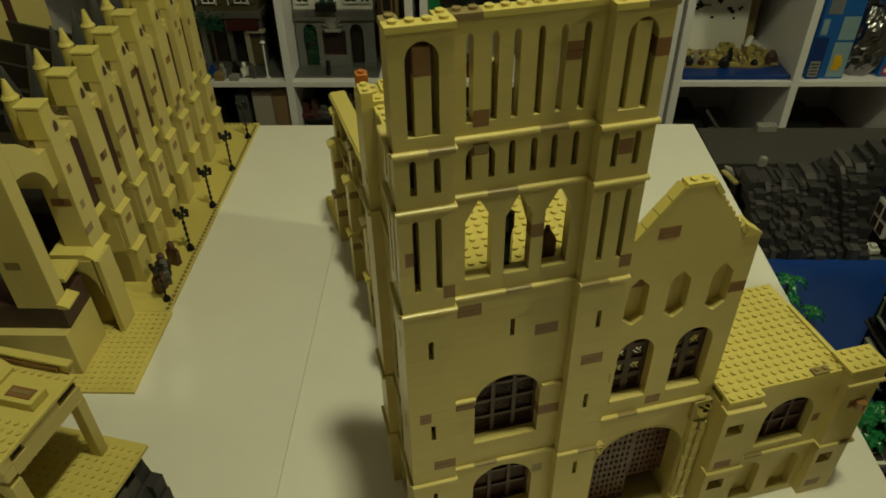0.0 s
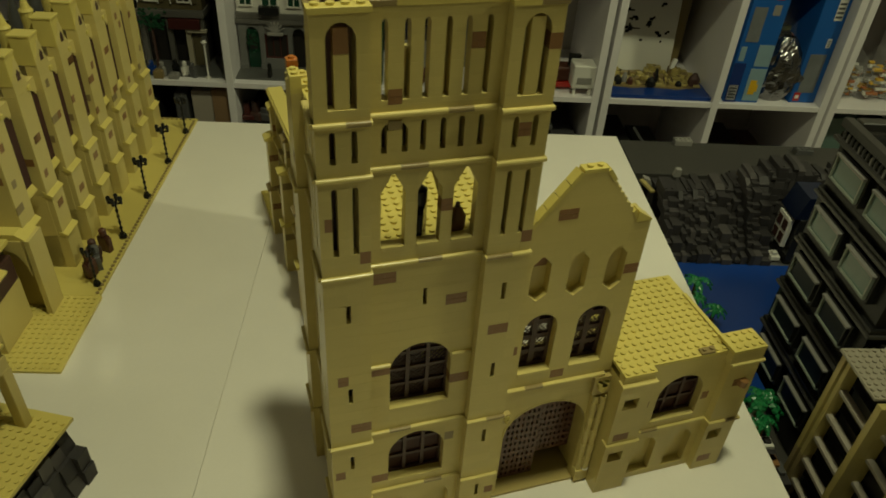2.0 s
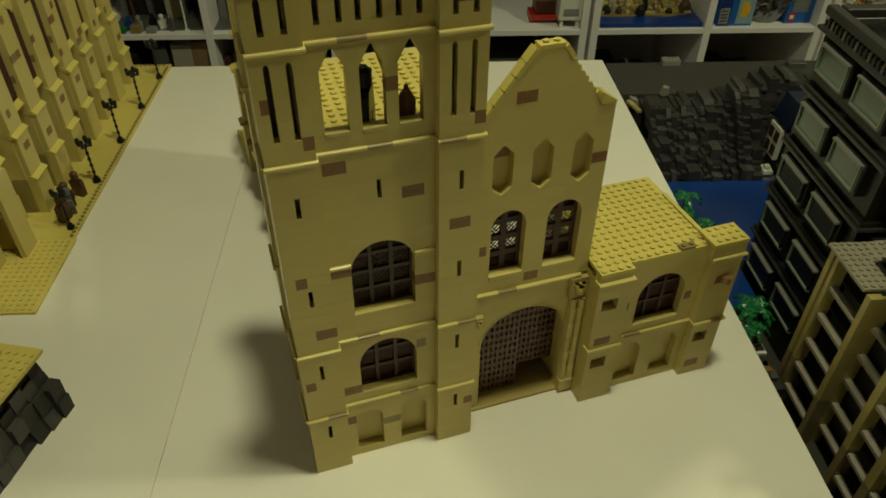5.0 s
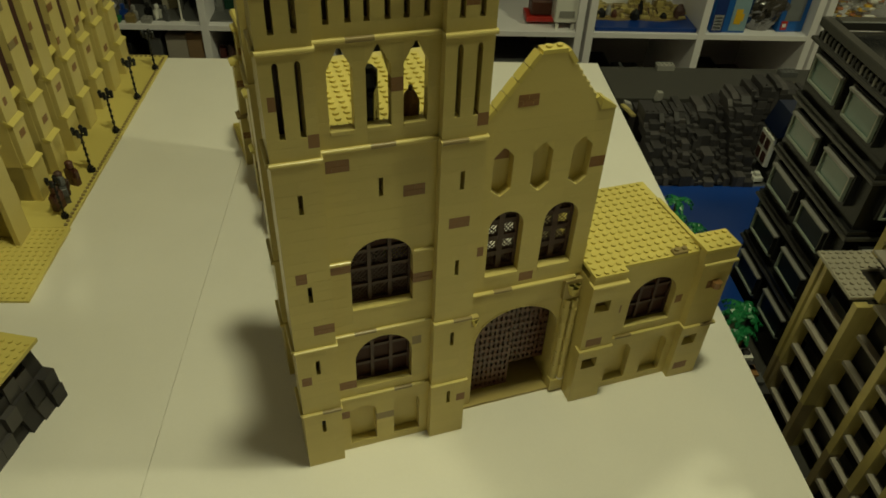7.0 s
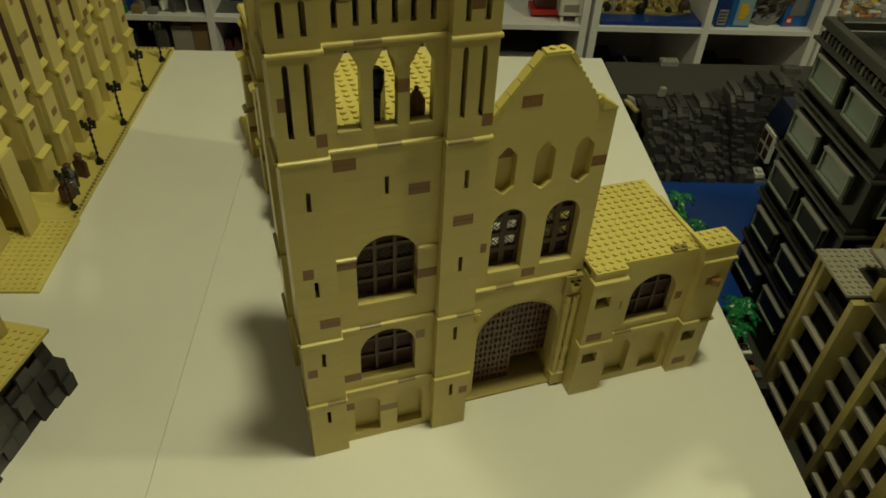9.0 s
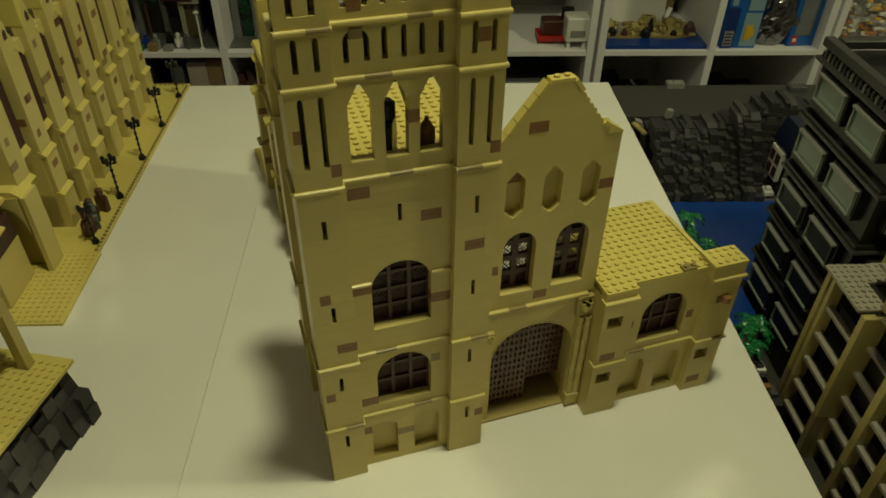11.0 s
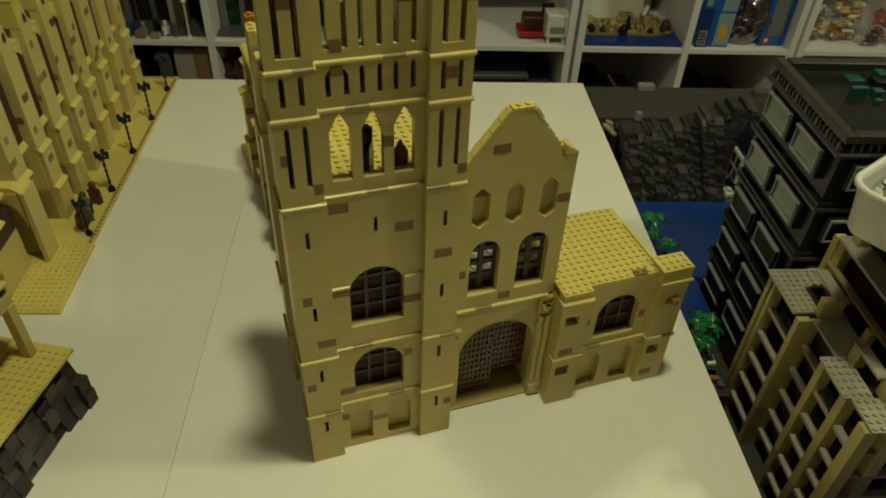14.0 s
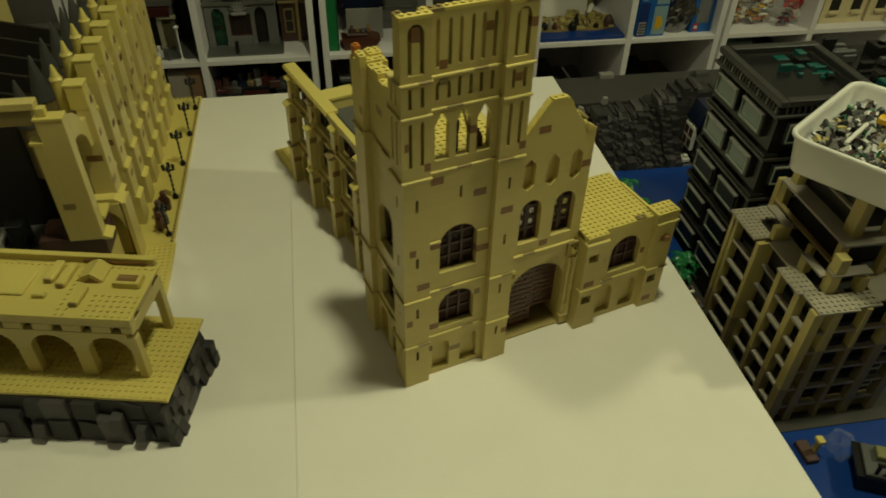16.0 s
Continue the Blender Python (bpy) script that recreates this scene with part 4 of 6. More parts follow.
def frame_building():
    """A half-built office block: tan columns, pale beams, open floors and setbacks."""
    t = thing("toy_brick_frame_building", "half-built tan and grey toy-brick building with open floors", "toy building", base(.505, -.055, SIDE_Z))
    H1 = .116 - SIDE_Z
    pitch = .0368

    def face_u(u0, v0, v1, cols, z0, z1):
        """Columns and beams of a face turned to -u."""
        for a, w in cols:
            for q in range(3):
                za, zb = z0 + (z1 - z0) * q / 3, z0 + (z1 - z0) * (q + 1) / 3
                part("column", Geo().soft(u0, u0 + .0135, a, a + w, za + .0001, zb - .0001, .0004), OLDTAN if q else LOWTAN, t)
        ends = [v0] + [e for a, w in cols for e in (a, a + w)] + [v1]
        for k in range(1, int((z1 - z0) / pitch) + 1):
            z = z1 - k * pitch
            for a, b in zip(ends[::2], ends[1::2]):
                if b - a > .006:
                    part("beam", Geo().soft(u0 + .002, u0 + .010, a, b, z - .0042, z, .0003), PALE, t, "pale beam tile")

    def face_v(v0, u0, u1, cols, z0, z1):
        for a, w in cols:
            for q in range(3):
                za, zb = z0 + (z1 - z0) * q / 3, z0 + (z1 - z0) * (q + 1) / 3
                part("column", Geo().soft(a, a + w, v0, v0 + .0135, za + .0001, zb - .0001, .0004), OLDTAN if q > 1 else LOWTAN, t)
        ends = [u0] + [e for a, w in cols for e in (a, a + w)] + [u1]
        for k in range(1, int((z1 - z0) / pitch) + 1):
            z = z1 - k * pitch
            for a, b in zip(ends[::2], ends[1::2]):
                if b - a > .006:
                    part("beam", Geo().soft(a, b, v0 + .002, v0 + .010, z - .0042, z, .0003), PALE, t, "pale beam tile")

    zt = H1 - .0036
    face_u(.0, .0, .088, ((-.001, .0135), (.036, .0105), (.079, .009)), 0, zt)
    face_u(.014, .088, .142, (), 0, zt)
    face_u(.0, .142, .218, ((.140, .008), (.199, .006), (.209, .007)), 0, zt)
    part("wing_end", Geo().soft(.0005, .026, .1405, .1445, 0, zt, .0004), OLDTAN, t, "broad tan end of the far wing")
    face_v(.0, .013, .175, ((.028, .0125), (.074, .007), (.116, .014), (.160, .012)), 0, zt)
    # shade between the open floors, made as a black block and black slabs
    part("core", Geo().box(.028, .17, .022, .21, 0, zt), SHADEBLACK, t, "black block standing in for the unlit inside")
    for k in range(7):
        z = H1 - k * pitch
        part("floor_slab", Geo().box(.020, .172, .018, .214, z - .0072, z - .0044), SHADEBLACK, t, "floor slab coloured black like the unlit inside")
    part("base_wall", Geo().soft(.012, .175, .010, .016, 0, .026, .0004), DARKTAN, t, "dull closed base")

    def deck(u0, u1, v0, v1, z, studs=True):
        nx, ny = max(1, round((u1 - u0) / S)), max(1, round((v1 - v0) / S))
        g = Geo().soft(u0, u1, v0, v1, z - .0034, z, .0003)
        if studs:
            for i in range(nx):
                for j in range(ny):
                    g.stud(u0 + (i + .5) * (u1 - u0) / nx, v0 + (j + .5) * (v1 - v0) / ny, z)
        part("deck", g, DECK, t, "light grey studded deck plate")
    deck(-.003, .026, .150, .219, H1)
    deck(.026, .052, .190, .219, H1)
    deck(.026, .052, .140, .150, H1)
    deck(.014, .050, .088, .140, H1, False)
    deck(-.003, .026, .036, .088, H1)
    deck(.004, .060, -.003, .036, H1)
    deck(.060, .094, .002, .030, H1)
    deck(.094, .175, .010, .060, H1, False)
    solid_bits = ((.019, .141, .024, .010, .022), (.052, .206, .012, .010, .054), (.022, .072, .012, .013, .020), (.030, .030, .014, .014, .030), (.070, .026, .012, .014, .026), (.048, .100, .008, .010, .018))
    for u, v, w, d, h in solid_bits:
        part("stump", Geo().soft(u, u + w, v, v + d, H1, H1 + h, .0005), OLDTAN, t, "tan column stump")
    for u0, u1, v0, v1, z in ((.030, .043, .1405, .190, .022), (.022, .034, .040, .086, .0203), (.029, .083, .027, .043, .0303), (.034, .060, .150, .160, .010)):
        part("rail_tile", Geo().soft(u0, u1, v0, v1, H1 + z, H1 + z + .0032, .0004), PALE, t, "pale rail tile")
    part("post", Geo().soft(.030, .045, .028, .044, H1 + .0336, H1 + .058, .0010), OLDTAN, t, "tan post")
    # setback storeys
    H2 = H1 + .058
    # black block for the shade inside the setback storeys
    part("upper_core", Geo().box(.076, .17, .085, .20, H1, .2555 - SIDE_Z), SHADEBLACK, t, "black block standing in for the unlit inside")
    part("sill_strip", Geo().soft(.050, .058, .060, .206, H1 + .020, H1 + .0235, .0004), DARKTAN, t)
    part("deck", Geo().soft(.050, .175, .052, .206, H2 - .003, H2 + .001, .0004), PALE, t, "pale deck plate")
    for u, v, w in ((.054, .060, .010), (.054, .194, .012), (.118, .056, .010), (.166, .056, .008)):
        part("column", Geo().soft(u, u + .012, v, v + w, H1, H2 - .003, .0005), OLDTAN, t)
    for u, v, w in ((.060, .186, .014), (.066, .066, .020), (.112, .064, .012), (.160, .066, .010), (.160, .186, .012)):
        part("column", Geo().soft(u, u + .014, v, v + w, H2 + .001, .2550 - SIDE_Z, .0005), OLDTAN, t)
    part("sill_strip", Geo().soft(.070, .076, .080, .190, H2 + .028, H2 + .0315, .0004), PALE, t)
    part("roof_plate", Geo().soft(.055, .175, .058, .202, .2550 - SIDE_Z, .2586 - SIDE_Z, .0004), DECK, t)


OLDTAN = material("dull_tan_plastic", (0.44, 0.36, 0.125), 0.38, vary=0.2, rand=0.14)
# darker tan for the lower pieces of the columns
LOWTAN = material("darker_dull_tan_plastic", (0.27, 0.21, 0.095), 0.42, vary=0.2, rand=0.14)
DECK = material("grey_deck_plastic", (0.36, 0.325, 0.25), 0.38, vary=0.14)
PALE = material("pale_grey_tan_plastic", (0.30, 0.265, 0.22), 0.38, vary=0.15)
frame_building()


def tub():
    """A white tub of loose parts: rounded corners, flared walls, a rolled rim."""
    m = base(.463, .057, .2588, 0)
    t = thing("parts_tub", "white plastic tub filled with loose toy bricks", "tub", m @ pose(0, 0, 0, 0, 0, 35.6))
    L, Wd, r = .208, .15, .022

    def ring(inset, z, n=6):
        pts = []
        for cx, cy, a0 in ((L - r, -r, 0), (r, -r, 90), (r, -Wd + r, 180), (L - r, -Wd + r, 270)):
            for i in range(n + 1):
                a = math.radians(a0 + 90 * i / n)
                pts.append((cx + (r - inset) * math.cos(a), cy + (r - inset) * math.sin(a), z))
        return pts
    prof = [(.012, 0), (.009, .004), (.003, .045), (-.001, .046), (-.0015, .050), (.001, .0515), (.004, .050), (.0055, .044), (.012, .006)]
    g = Geo()
    n = len(ring(0, 0))
    for ins, z in prof:
        g.v.extend(ring(ins, z))
    for k in range(len(prof) - 1):
        for i in range(n):
            j = (i + 1) % n
            g.f.append((k * n + i, k * n + j, (k + 1) * n + j, (k + 1) * n + i))
    g.f.append(tuple(reversed(range(n))))
    g.f.append(tuple(range((len(prof) - 1) * n, len(prof) * n)))
    part("tub_body", g.mesh("tub_body", True), WHITE, t)
    rnd = random.Random(11)
    g = [Geo() for _ in range(8)]
    for k in range(900):
        x, y = rnd.uniform(.02, L - .02), -rnd.uniform(.02, Wd - .02)
        z = .026 + rnd.random() * .012 + .005 * math.sin(x * 30)
        w, d, h = rnd.choice(((.006, .006, .006), (.010, .006, .006), (.012, .012, .0032), (.016, .006, .0032), (.003, .016, .003), (.006, .010, .005)))
        a = Matrix.Rotation(rnd.uniform(0, 6.28), 3, (rnd.uniform(-1, 1), rnd.uniform(-1, 1), rnd.uniform(-1, 1)))
        q = Geo().box(-w / 2, w / 2, -d / 2, d / 2, -h / 2, h / 2)
        G = g[rnd.choice((0, 0, 0, 1, 1, 1, 1, 5, 5, 2, 2, 7, 7, 7, 7, 3, 4, 6, 6))]
        G.add([tuple(a @ Vector(p) + Vector((x, y, z))) for p in q.v], q.f)
    for G, m in zip(g, (BLACK, GREY, ROOFGREY, GREEN, TAN, DBROWN, WHITE, LGREY)):
        part("loose_bricks", G, m, t, "jumbled small toy bricks", kind="stuff")
    part("long_bar", Geo().soft(.035, .10, -.058, -.053, .044, .049, .001), WHITE, t, "long white bar on the heap")
    part("loose_plate", Geo().soft(.12, .135, -.075, -.06, .042, .050, .001), YELLOW, t, "yellow brick on the heap")


tub()


ROCK = material("dark_bluish_grey_plastic", (0.036, 0.033, 0.034), 0.55, vary=0.2)
ROCK.node_tree.nodes["Principled BSDF"].inputs["Specular IOR Level"].default_value = 0.3
ROCK2 = material("worn_dark_grey_plastic", (0.060, 0.054, 0.054), 0.5, vary=0.2)


def cliff(label, u0, u1, v0, v1, top, seed, clear=None):
    """A steep toy-brick cliff: upright dark panels in leaning crags, a jagged skyline, slopes and a few studs; clear: a stretch left open."""
    rnd = random.Random(seed)
    t = thing("rock_cliff", label, "toy rocks", base(u0, v0, GROUND))
    W, D, H = u1 - u0, v1 - v0, top - GROUND
    x = 0.0
    while x < W - .003:
        w = min(rnd.choice((.006, .008, .008, .012, .016)), W - x)
        crag = noise.noise(((x + w / 2) * 14 + seed, 1.7, seed * .7))
        h = H * (.90 + .16 * crag + rnd.uniform(-.04, .06))
        front = .010 + .010 * noise.noise((x * 22, seed, 4.0))
        if clear and clear[0] < u0 + x + w / 2 < clear[1]:
            front = clear[2] - v0
        z = 0.0
        while z < h - .003:
            hh = min(rnd.choice((.0064, .0096, .0128, .0192)), h - z)
            f0 = front + (D - .050 - front) * z / H + rnd.uniform(-.0035, .0035) if front < D * .5 else front
            f1 = min(D - .004, f0 + .045)
            k = rnd.random()
            last = z + hh > h - .003
            if last and k < .6:
                g = Geo().prism([(f0, z), (f1, z), (f1, z + hh), (f0 + .012, z + hh), (f0, z + hh * .35)], x + .0001, x + w - .0001, "x")
            elif k < .35:
                g = Geo().prism([(f0, z), (f1, z), (f1, z + hh), (f0 + rnd.uniform(.001, .004), z + hh)], x + .0001, x + w - .0001, "x")
            else:
                g = Geo().soft(x + .0001, x + w - .0001, f0, f1, z + .0001, z + hh - .0001, .0003)
                if last:
                    g.stud(x + w / 2, f0 + .006, z + hh - .0001)
            part("rock_brick", g, ROCK if rnd.random() < .8 else ROCK2, t)
            z += hh
        x += w
    part("rock_core", Geo().box(.004, W - .004, D - .03, D, 0, H * .62), ROCK, t)
    return t


cliff("dark grey toy-brick cliff behind the blue water", .470, .600, .535, .708, .030, 3)
cliff("dark grey toy-brick cliff beside the office tower", .602, .93, .535, .708, .062, 8, (.640, .735, .640))
SLAB = material("dull_grey_board", (0.044, 0.042, 0.037), 0.5, vary=0.12, grain=0.05)
plate_thing("grey_slab", "dark grey studless slab laid level with the white table", .446, .95, .712, .833, -.022, -.001, SLAB, False, "slab")
solid("slab_support", Geo().box(.47, .94, .735, .825, GROUND - .0035, -.022), GREY, "dark grey block that carries the slab", "block", base(0, 0, 0))
for u, v, m, label in ((.546, .818, LGREY, "light grey brick lying on the dark slab"), (.768, .800, GREY, "grey brick lying on the dark slab")):
    solid("pale_brick", Geo().soft(0, .032, 0, .016, 0, .0096, .0002).studs(0, 4, 0, 2, .0096), m, label, "brick", base(u, v, -.001))
solid("pale_slope", Geo().prism([(0, 0), (.012, 0), (.012, .014), (.003, .014)], 0, .010), LGREY, "small light grey slope brick on the cliff's edge", "brick", base(.505, .690, .006))
solid("pale_slope", Geo().prism([(0, 0), (.016, 0), (.012, .010), (0, .014)], 0, .012), LGREY, "small light grey slope brick beside the cliff", "brick", base(.456, .690, -.012))
solid("tan_strip", Geo().soft(0, .008, 0, .040, 0, .004, .0003), OLDTAN, "short tan strip leaning by the cliff", "strip", base(.459, .655, -.006, 14))


def white_house():
    t = thing("toy_house", "narrow white-windowed toy house with a dark blue roof behind the tower", "toy building", base(.659, .556, GROUND - .188) @ Matrix.Scale(1.284, 4))
    part("wall", Geo().soft(.004, .045, -.004, .036, .1465, .211, .0005), BLACK, t)
    part("roof", Geo().prism([(-.003, .211), (.048, .211), (.036, .241), (.006, .241)], -.002, .038), NAVY, t, "dark blue sloped roof")
    fr = part("window", Geo().soft(-.004, .002, .004, .034, .166, .206, .0006), WHITE, t, "white framed window")
    for i in range(2):
        for a in range(2):
            part("pane", Geo().box(-.0048, -.0038, .0065 + .0145 * i, .017 + .0145 * i, .170 + .018 * a, .183 + .018 * a), SMOKE, fr)
    part("balcony_step", Geo().soft(-.012, .0, .0, .016, .147, .153, .0006).soft(-.010, -.003, .003, .010, .153, .158, .001), WHITE, t, "white balcony step")


NAVY = material("dark_blue_plastic", (0.004, 0.009, 0.032), 0.3)
white_house()


def palm(u, v, z, s, seed, label):
    rnd = random.Random(seed)
    t = thing("toy_palm", label, "toy plant", base(u, v, z, rnd.uniform(0, 90)), "green toy plants")
    s *= 1.25
    trunk = Geo()
    n = 5
    for k in range(n):
        trunk.cyl(0, 0, k * .010 * s, (k + 1) * .010 * s, .0042 * s, 10, .0034 * s)
    part("trunk", trunk, BROWN, t)
    for k in range(9):
        a = 6.283 * k / 9 + rnd.uniform(-.2, .2)
        g = Geo()
        L, up = rnd.uniform(.022, .032) * s, rnd.uniform(.003, .014) * s
        for seg in range(5):
            f0, f1 = seg / 5, (seg + 1) / 5
            w0, w1 = .006 * s * math.sin(math.pi * (.15 + .8 * f0)), .006 * s * math.sin(math.pi * (.15 + .8 * f1))
            z0 = n * .010 * s + up * math.sin(f0 * 2.6) - .012 * s * f0 * f0
            z1 = n * .010 * s + up * math.sin(f1 * 2.6) - .012 * s * f1 * f1
            for sg in (1, -1):
                q = []
                for d, w, zz in ((L * f0, 0, z0), (L * f1, 0, z1), (L * f1 - .003 * s, sg * w1, z1 - .002 * s), (L * f0, sg * w0, z0 - .002 * s)):
                    q.append((d * math.cos(a) - w * math.sin(a), d * math.sin(a) + w * math.cos(a), zz))
                q2 = [(x, y, zz - .0008) for x, y, zz in q]
                fs = [(0, 1, 2, 3), (7, 6, 5, 4), (0, 4, 5, 1), (1, 5, 6, 2), (2, 6, 7, 3), (3, 7, 4, 0)]
                g.add(q + q2, fs if sg > 0 else [tuple(reversed(f)) for f in fs])
        part("frond", g, GREEN, t)


for i, (u, v, z, s) in enumerate(((.480, .450, GROUND, .62), (.490, .395, GROUND, .5), (.476, .425, GROUND, .45), (.484, .212, GROUND, .80), (.480, .190, GROUND, .6), (.492, .235, GROUND, .5))):
    palm(u, v, z, s, 40 + i, "green toy palm with arching leaves at the water's edge")


def bank(u0, u1, v0, v1, seed, label, foot=0):
    rnd = random.Random(seed)
    t = thing("toy_bank", label, "toy rocks", base(u0, v0, GROUND))
    if foot:
        part("bank_foot", Geo().soft(.0, u1 - u0, 0, v1 - v0, -foot, 0, .0005), ROCK, t, "dark stone foot")
    for k in range(14):
        x, y = rnd.uniform(0, u1 - u0 - .012), rnd.uniform(0, v1 - v0 - .016)
        part("stone", Geo().soft(x, x + rnd.choice((.008, .012)), y, y + rnd.choice((.008, .016)), 0, rnd.choice((.0032, .0064, .0096, .018)), .0003), rnd.choice((GREY, LGREY, WHITE, ROCK, BROWN)), t)


bank(.460, .500, .13, .25, 2, "grey and brown toy stones beside the table edge", GROUND - SIDE_Z)
bank(.460, .500, .35, .46, 4, "grey toy stones under the palms")


def bagged_boat(u, v):
    t = thing("toy_boat", "dark green and black toy boat on the blue plate", "toy boat", base(u, v, SIDE_Z, -25))
    part("hull", Geo().prism([(-.07, .002), (.07, .002), (.085, .03), (-.08, .03)], -.028, .028), BLACK, t)
    part("deck", Geo().soft(-.07, .075, -.026, .026, .03, .034, .001), GREY, t)
    part("cabin", Geo().soft(-.02, .03, -.018, .018, .034, .058, .002), DGREENP, t, "dark green cabin")
    for k in range(4):
        part("rail_post", Geo().soft(-.06 + .012 * k, -.056 + .012 * k, -.024, -.02, .034, .05, .0005), BLACK, t)
    part("rail", Geo().soft(-.062, -.016, -.0245, -.0195, .05, .0535, .0008), BLACK, t)
    part("crate", Geo().soft(.04, .06, -.014, .01, .034, .046, .001), OLIVEP, t)
    part("crate", Geo().soft(-.055, -.035, .0, .02, .034, .042, .001), OLIVEP, t)


DGREENP = material("dark_green_plastic", (0.03, 0.05, 0.028), 0.33)
OLIVEP = material("dull_olive_plastic", (0.20, 0.19, 0.08), 0.33)
bagged_boat(.649, -.179)
jt = thing("toy_jetty", "small dark brown toy jetty with a yellowish post", "toy scene", base(.522, -.129, SIDE_Z))
part("planks", Geo().soft(.006, .024, 0, .034, 0, .008, .0008), DBROWN, jt)
part("post", Geo().soft(.020, .026, .010, .018, .010, .030, .001).soft(.018, .028, .008, .020, .030, .036, .001), TAN2, jt, "yellowish post")


def clear_bag(u, v, z, turn, label, seed):
    rnd = random.Random(seed)
    n, g = 12, Geo()
    for i in range(n + 1):
        for j in range(n + 1):
            x, y = i / n - .5, j / n - .5
            h = .016 * max(0, 1 - 3.2 * (x * x + y * y)) + rnd.uniform(0, .006)
            g.v.append((x * .05 + rnd.uniform(-.002, .002), y * .04 + rnd.uniform(-.002, .002), h + rnd.uniform(.001, .006)))
    for i in range(n):
        for j in range(n):
            q = i * (n + 1) + j
            g.f.append((q, q + n + 1, q + n + 2, q + 1))
    ob = solid("clear_bag", g, CLEAR, label, "plastic bag", base(u, v, z, turn))
    return ob


CLEAR = bpy.data.materials.new("clear_plastic_film")
CLEAR.use_nodes = True
film = CLEAR.node_tree
sh = film.nodes["Principled BSDF"]
sh.inputs["Base Color"].default_value = (.9, .9, .9, 1)
sh.inputs["Roughness"].default_value = .12
sh.inputs["Alpha"].default_value = .06
clear_bag(.589, -.110, SIDE_Z, 20, "crumpled clear plastic bag on the blue plate", 3)


# ---- the church model on the second table ----
def church():
    t = thing("toy_brick_church", "tan toy-brick Gothic church with stepped buttresses on a tan baseplate", "toy building", base(-.329, .345, 0))
    # local: u from the plate's edge (negative inwards), v from the plate's front
    part("baseplate", Geo().soft(-.38, 0, .0, .497, 0, .0036, .0003), TAN2, t)
    rim = Geo()
    for k in range(61):
        rim.cyl(-.004, .005 + k * S, .0036, .0053, .0024, 8)
    for k in range(9):
        rim.cyl(-.012 - k * S, .492, .0036, .0053, .0024, 8)
    part("rim_studs", rim, DARKTAN, t, "row of studs along the plate's edge", kind="stuff")
    wu = -.084
    part("aisle_wall", Geo().box(wu - .008, wu, 0.0, .49, .0036, .243), TAN, t)
    # the unlit aisle is coloured black, its floor and arches with it
    part("aisle_floor", Geo().box(wu - .26, wu - .008, .012, .49, .14, .144), SHADEBLACK, t, "black sheet standing in for the unlit open aisle")
    part("nave_wall", Geo().box(wu - .235, wu - .225, .04, .49, .0036, .34), TAN, t)
    for k in range(6):
        part("nave_window", Geo().box(wu - .2252, wu - .2240, .075 + .061 * k, .095 + .061 * k, .20, .34), SMOKE, t, "dark clerestory window")
        part("brick", Geo().box(wu - .2252, wu - .2242, .102 + .061 * k, .114 + .061 * k, .31, .3196), BROWN, t)
        part("inner_arch", Geo().prism([(wu - .225, .19), (wu - .03, .18), (wu - .03, .188), (wu - .12, .21), (wu - .225, .235)], .067 + .061 * k, .073 + .061 * k), SHADEBLACK, t, "flying buttress coloured black like the unlit aisle")
    acc = random.Random(4)
    ribs = [-.004] + [.072 + .0608 * k for k in range(7)]
    for k, vc in enumerate(ribs):
        f = -.0575 if k else -.0535      # face of the shaft
        h = .0158
        b = part("buttress", Geo().soft(wu - .001, f - .003, vc - h, vc + h, .0036, .113, .0003), TAN, t, "tan stepped buttress")
        if k:
            part("buttress_mid", Geo().soft(wu, f + .0040, vc - h + .0004, vc + h - .0004, .054, .113, .0003), TAN, b)
            part("mid_ledge", Geo().prism([(f, .054), (f + .0105, .054), (f + .0105, .0553), (f + .003, .0595), (f, .0595)], vc - h - .0006, vc + h + .0006), TAN2, b)
            part("buttress_foot", Geo().soft(wu, f + .0085, vc - h, vc + h, .0036, .054, .0003), TAN, b)
        part("buttress_ledge", Geo().prism([(f - .004, .111), (f + .0055, .111), (f + .0055, .1125), (f - .004, .1195)], vc - h - .0008, vc + h + .0008), TAN2, b)
        part("buttress_shaft", Geo().soft(wu, f, vc - h, vc + h, .113, .2425, .0003), TAN, b)
        part("shaft_gable", Geo().prism([(vc - h, .2425), (vc + h, .2425), (vc + .0125, .250), (vc + .0115, .258), (vc + .0075, .262), (vc + .006, .274), (vc + .002, .283), (vc - .002, .283), (vc - .008, .270), (vc - h, .262)], wu + .012, f, "x"), TAN, b)
        # no recess: a dark patch gives the niche its shade
        part("gable_niche", Geo().prism([(vc - .0038, .258), (vc + .0038, .258), (vc + .0038, .266), (vc, .2705), (vc - .0038, .266)], f - .0008, f + .0004, "x"), DBROWN, b, "dark patch coloured as a small shaded niche")
        part("shoulder", Geo().soft(f - .008, f + .0015, vc + .0095, vc + h + .001, .240, .2455, .0004), TAN2, b)
        part("cap_block", Geo().soft(f - .024, f - .0005, vc - h - .0006, vc + .0045, .256, .2895, .0004), TAN2, b, "tan block on the buttress")
        part("cap_tile", Geo().soft(f - .026, f + .0006, vc - h - .0012, vc + .0052, .2895, .2925, .0005), TAN2, b)
        part("pinnacle", Geo().cyl(f - .036, vc + .002, .25, .294, .0078, 14).cyl(f - .036, vc + .002, .294, .297, .0088, 14, .0070).cyl(f - .036, vc + .002, .297, .3135, .0062, 14, .0018), TAN2, b, "small pointed tan turret")
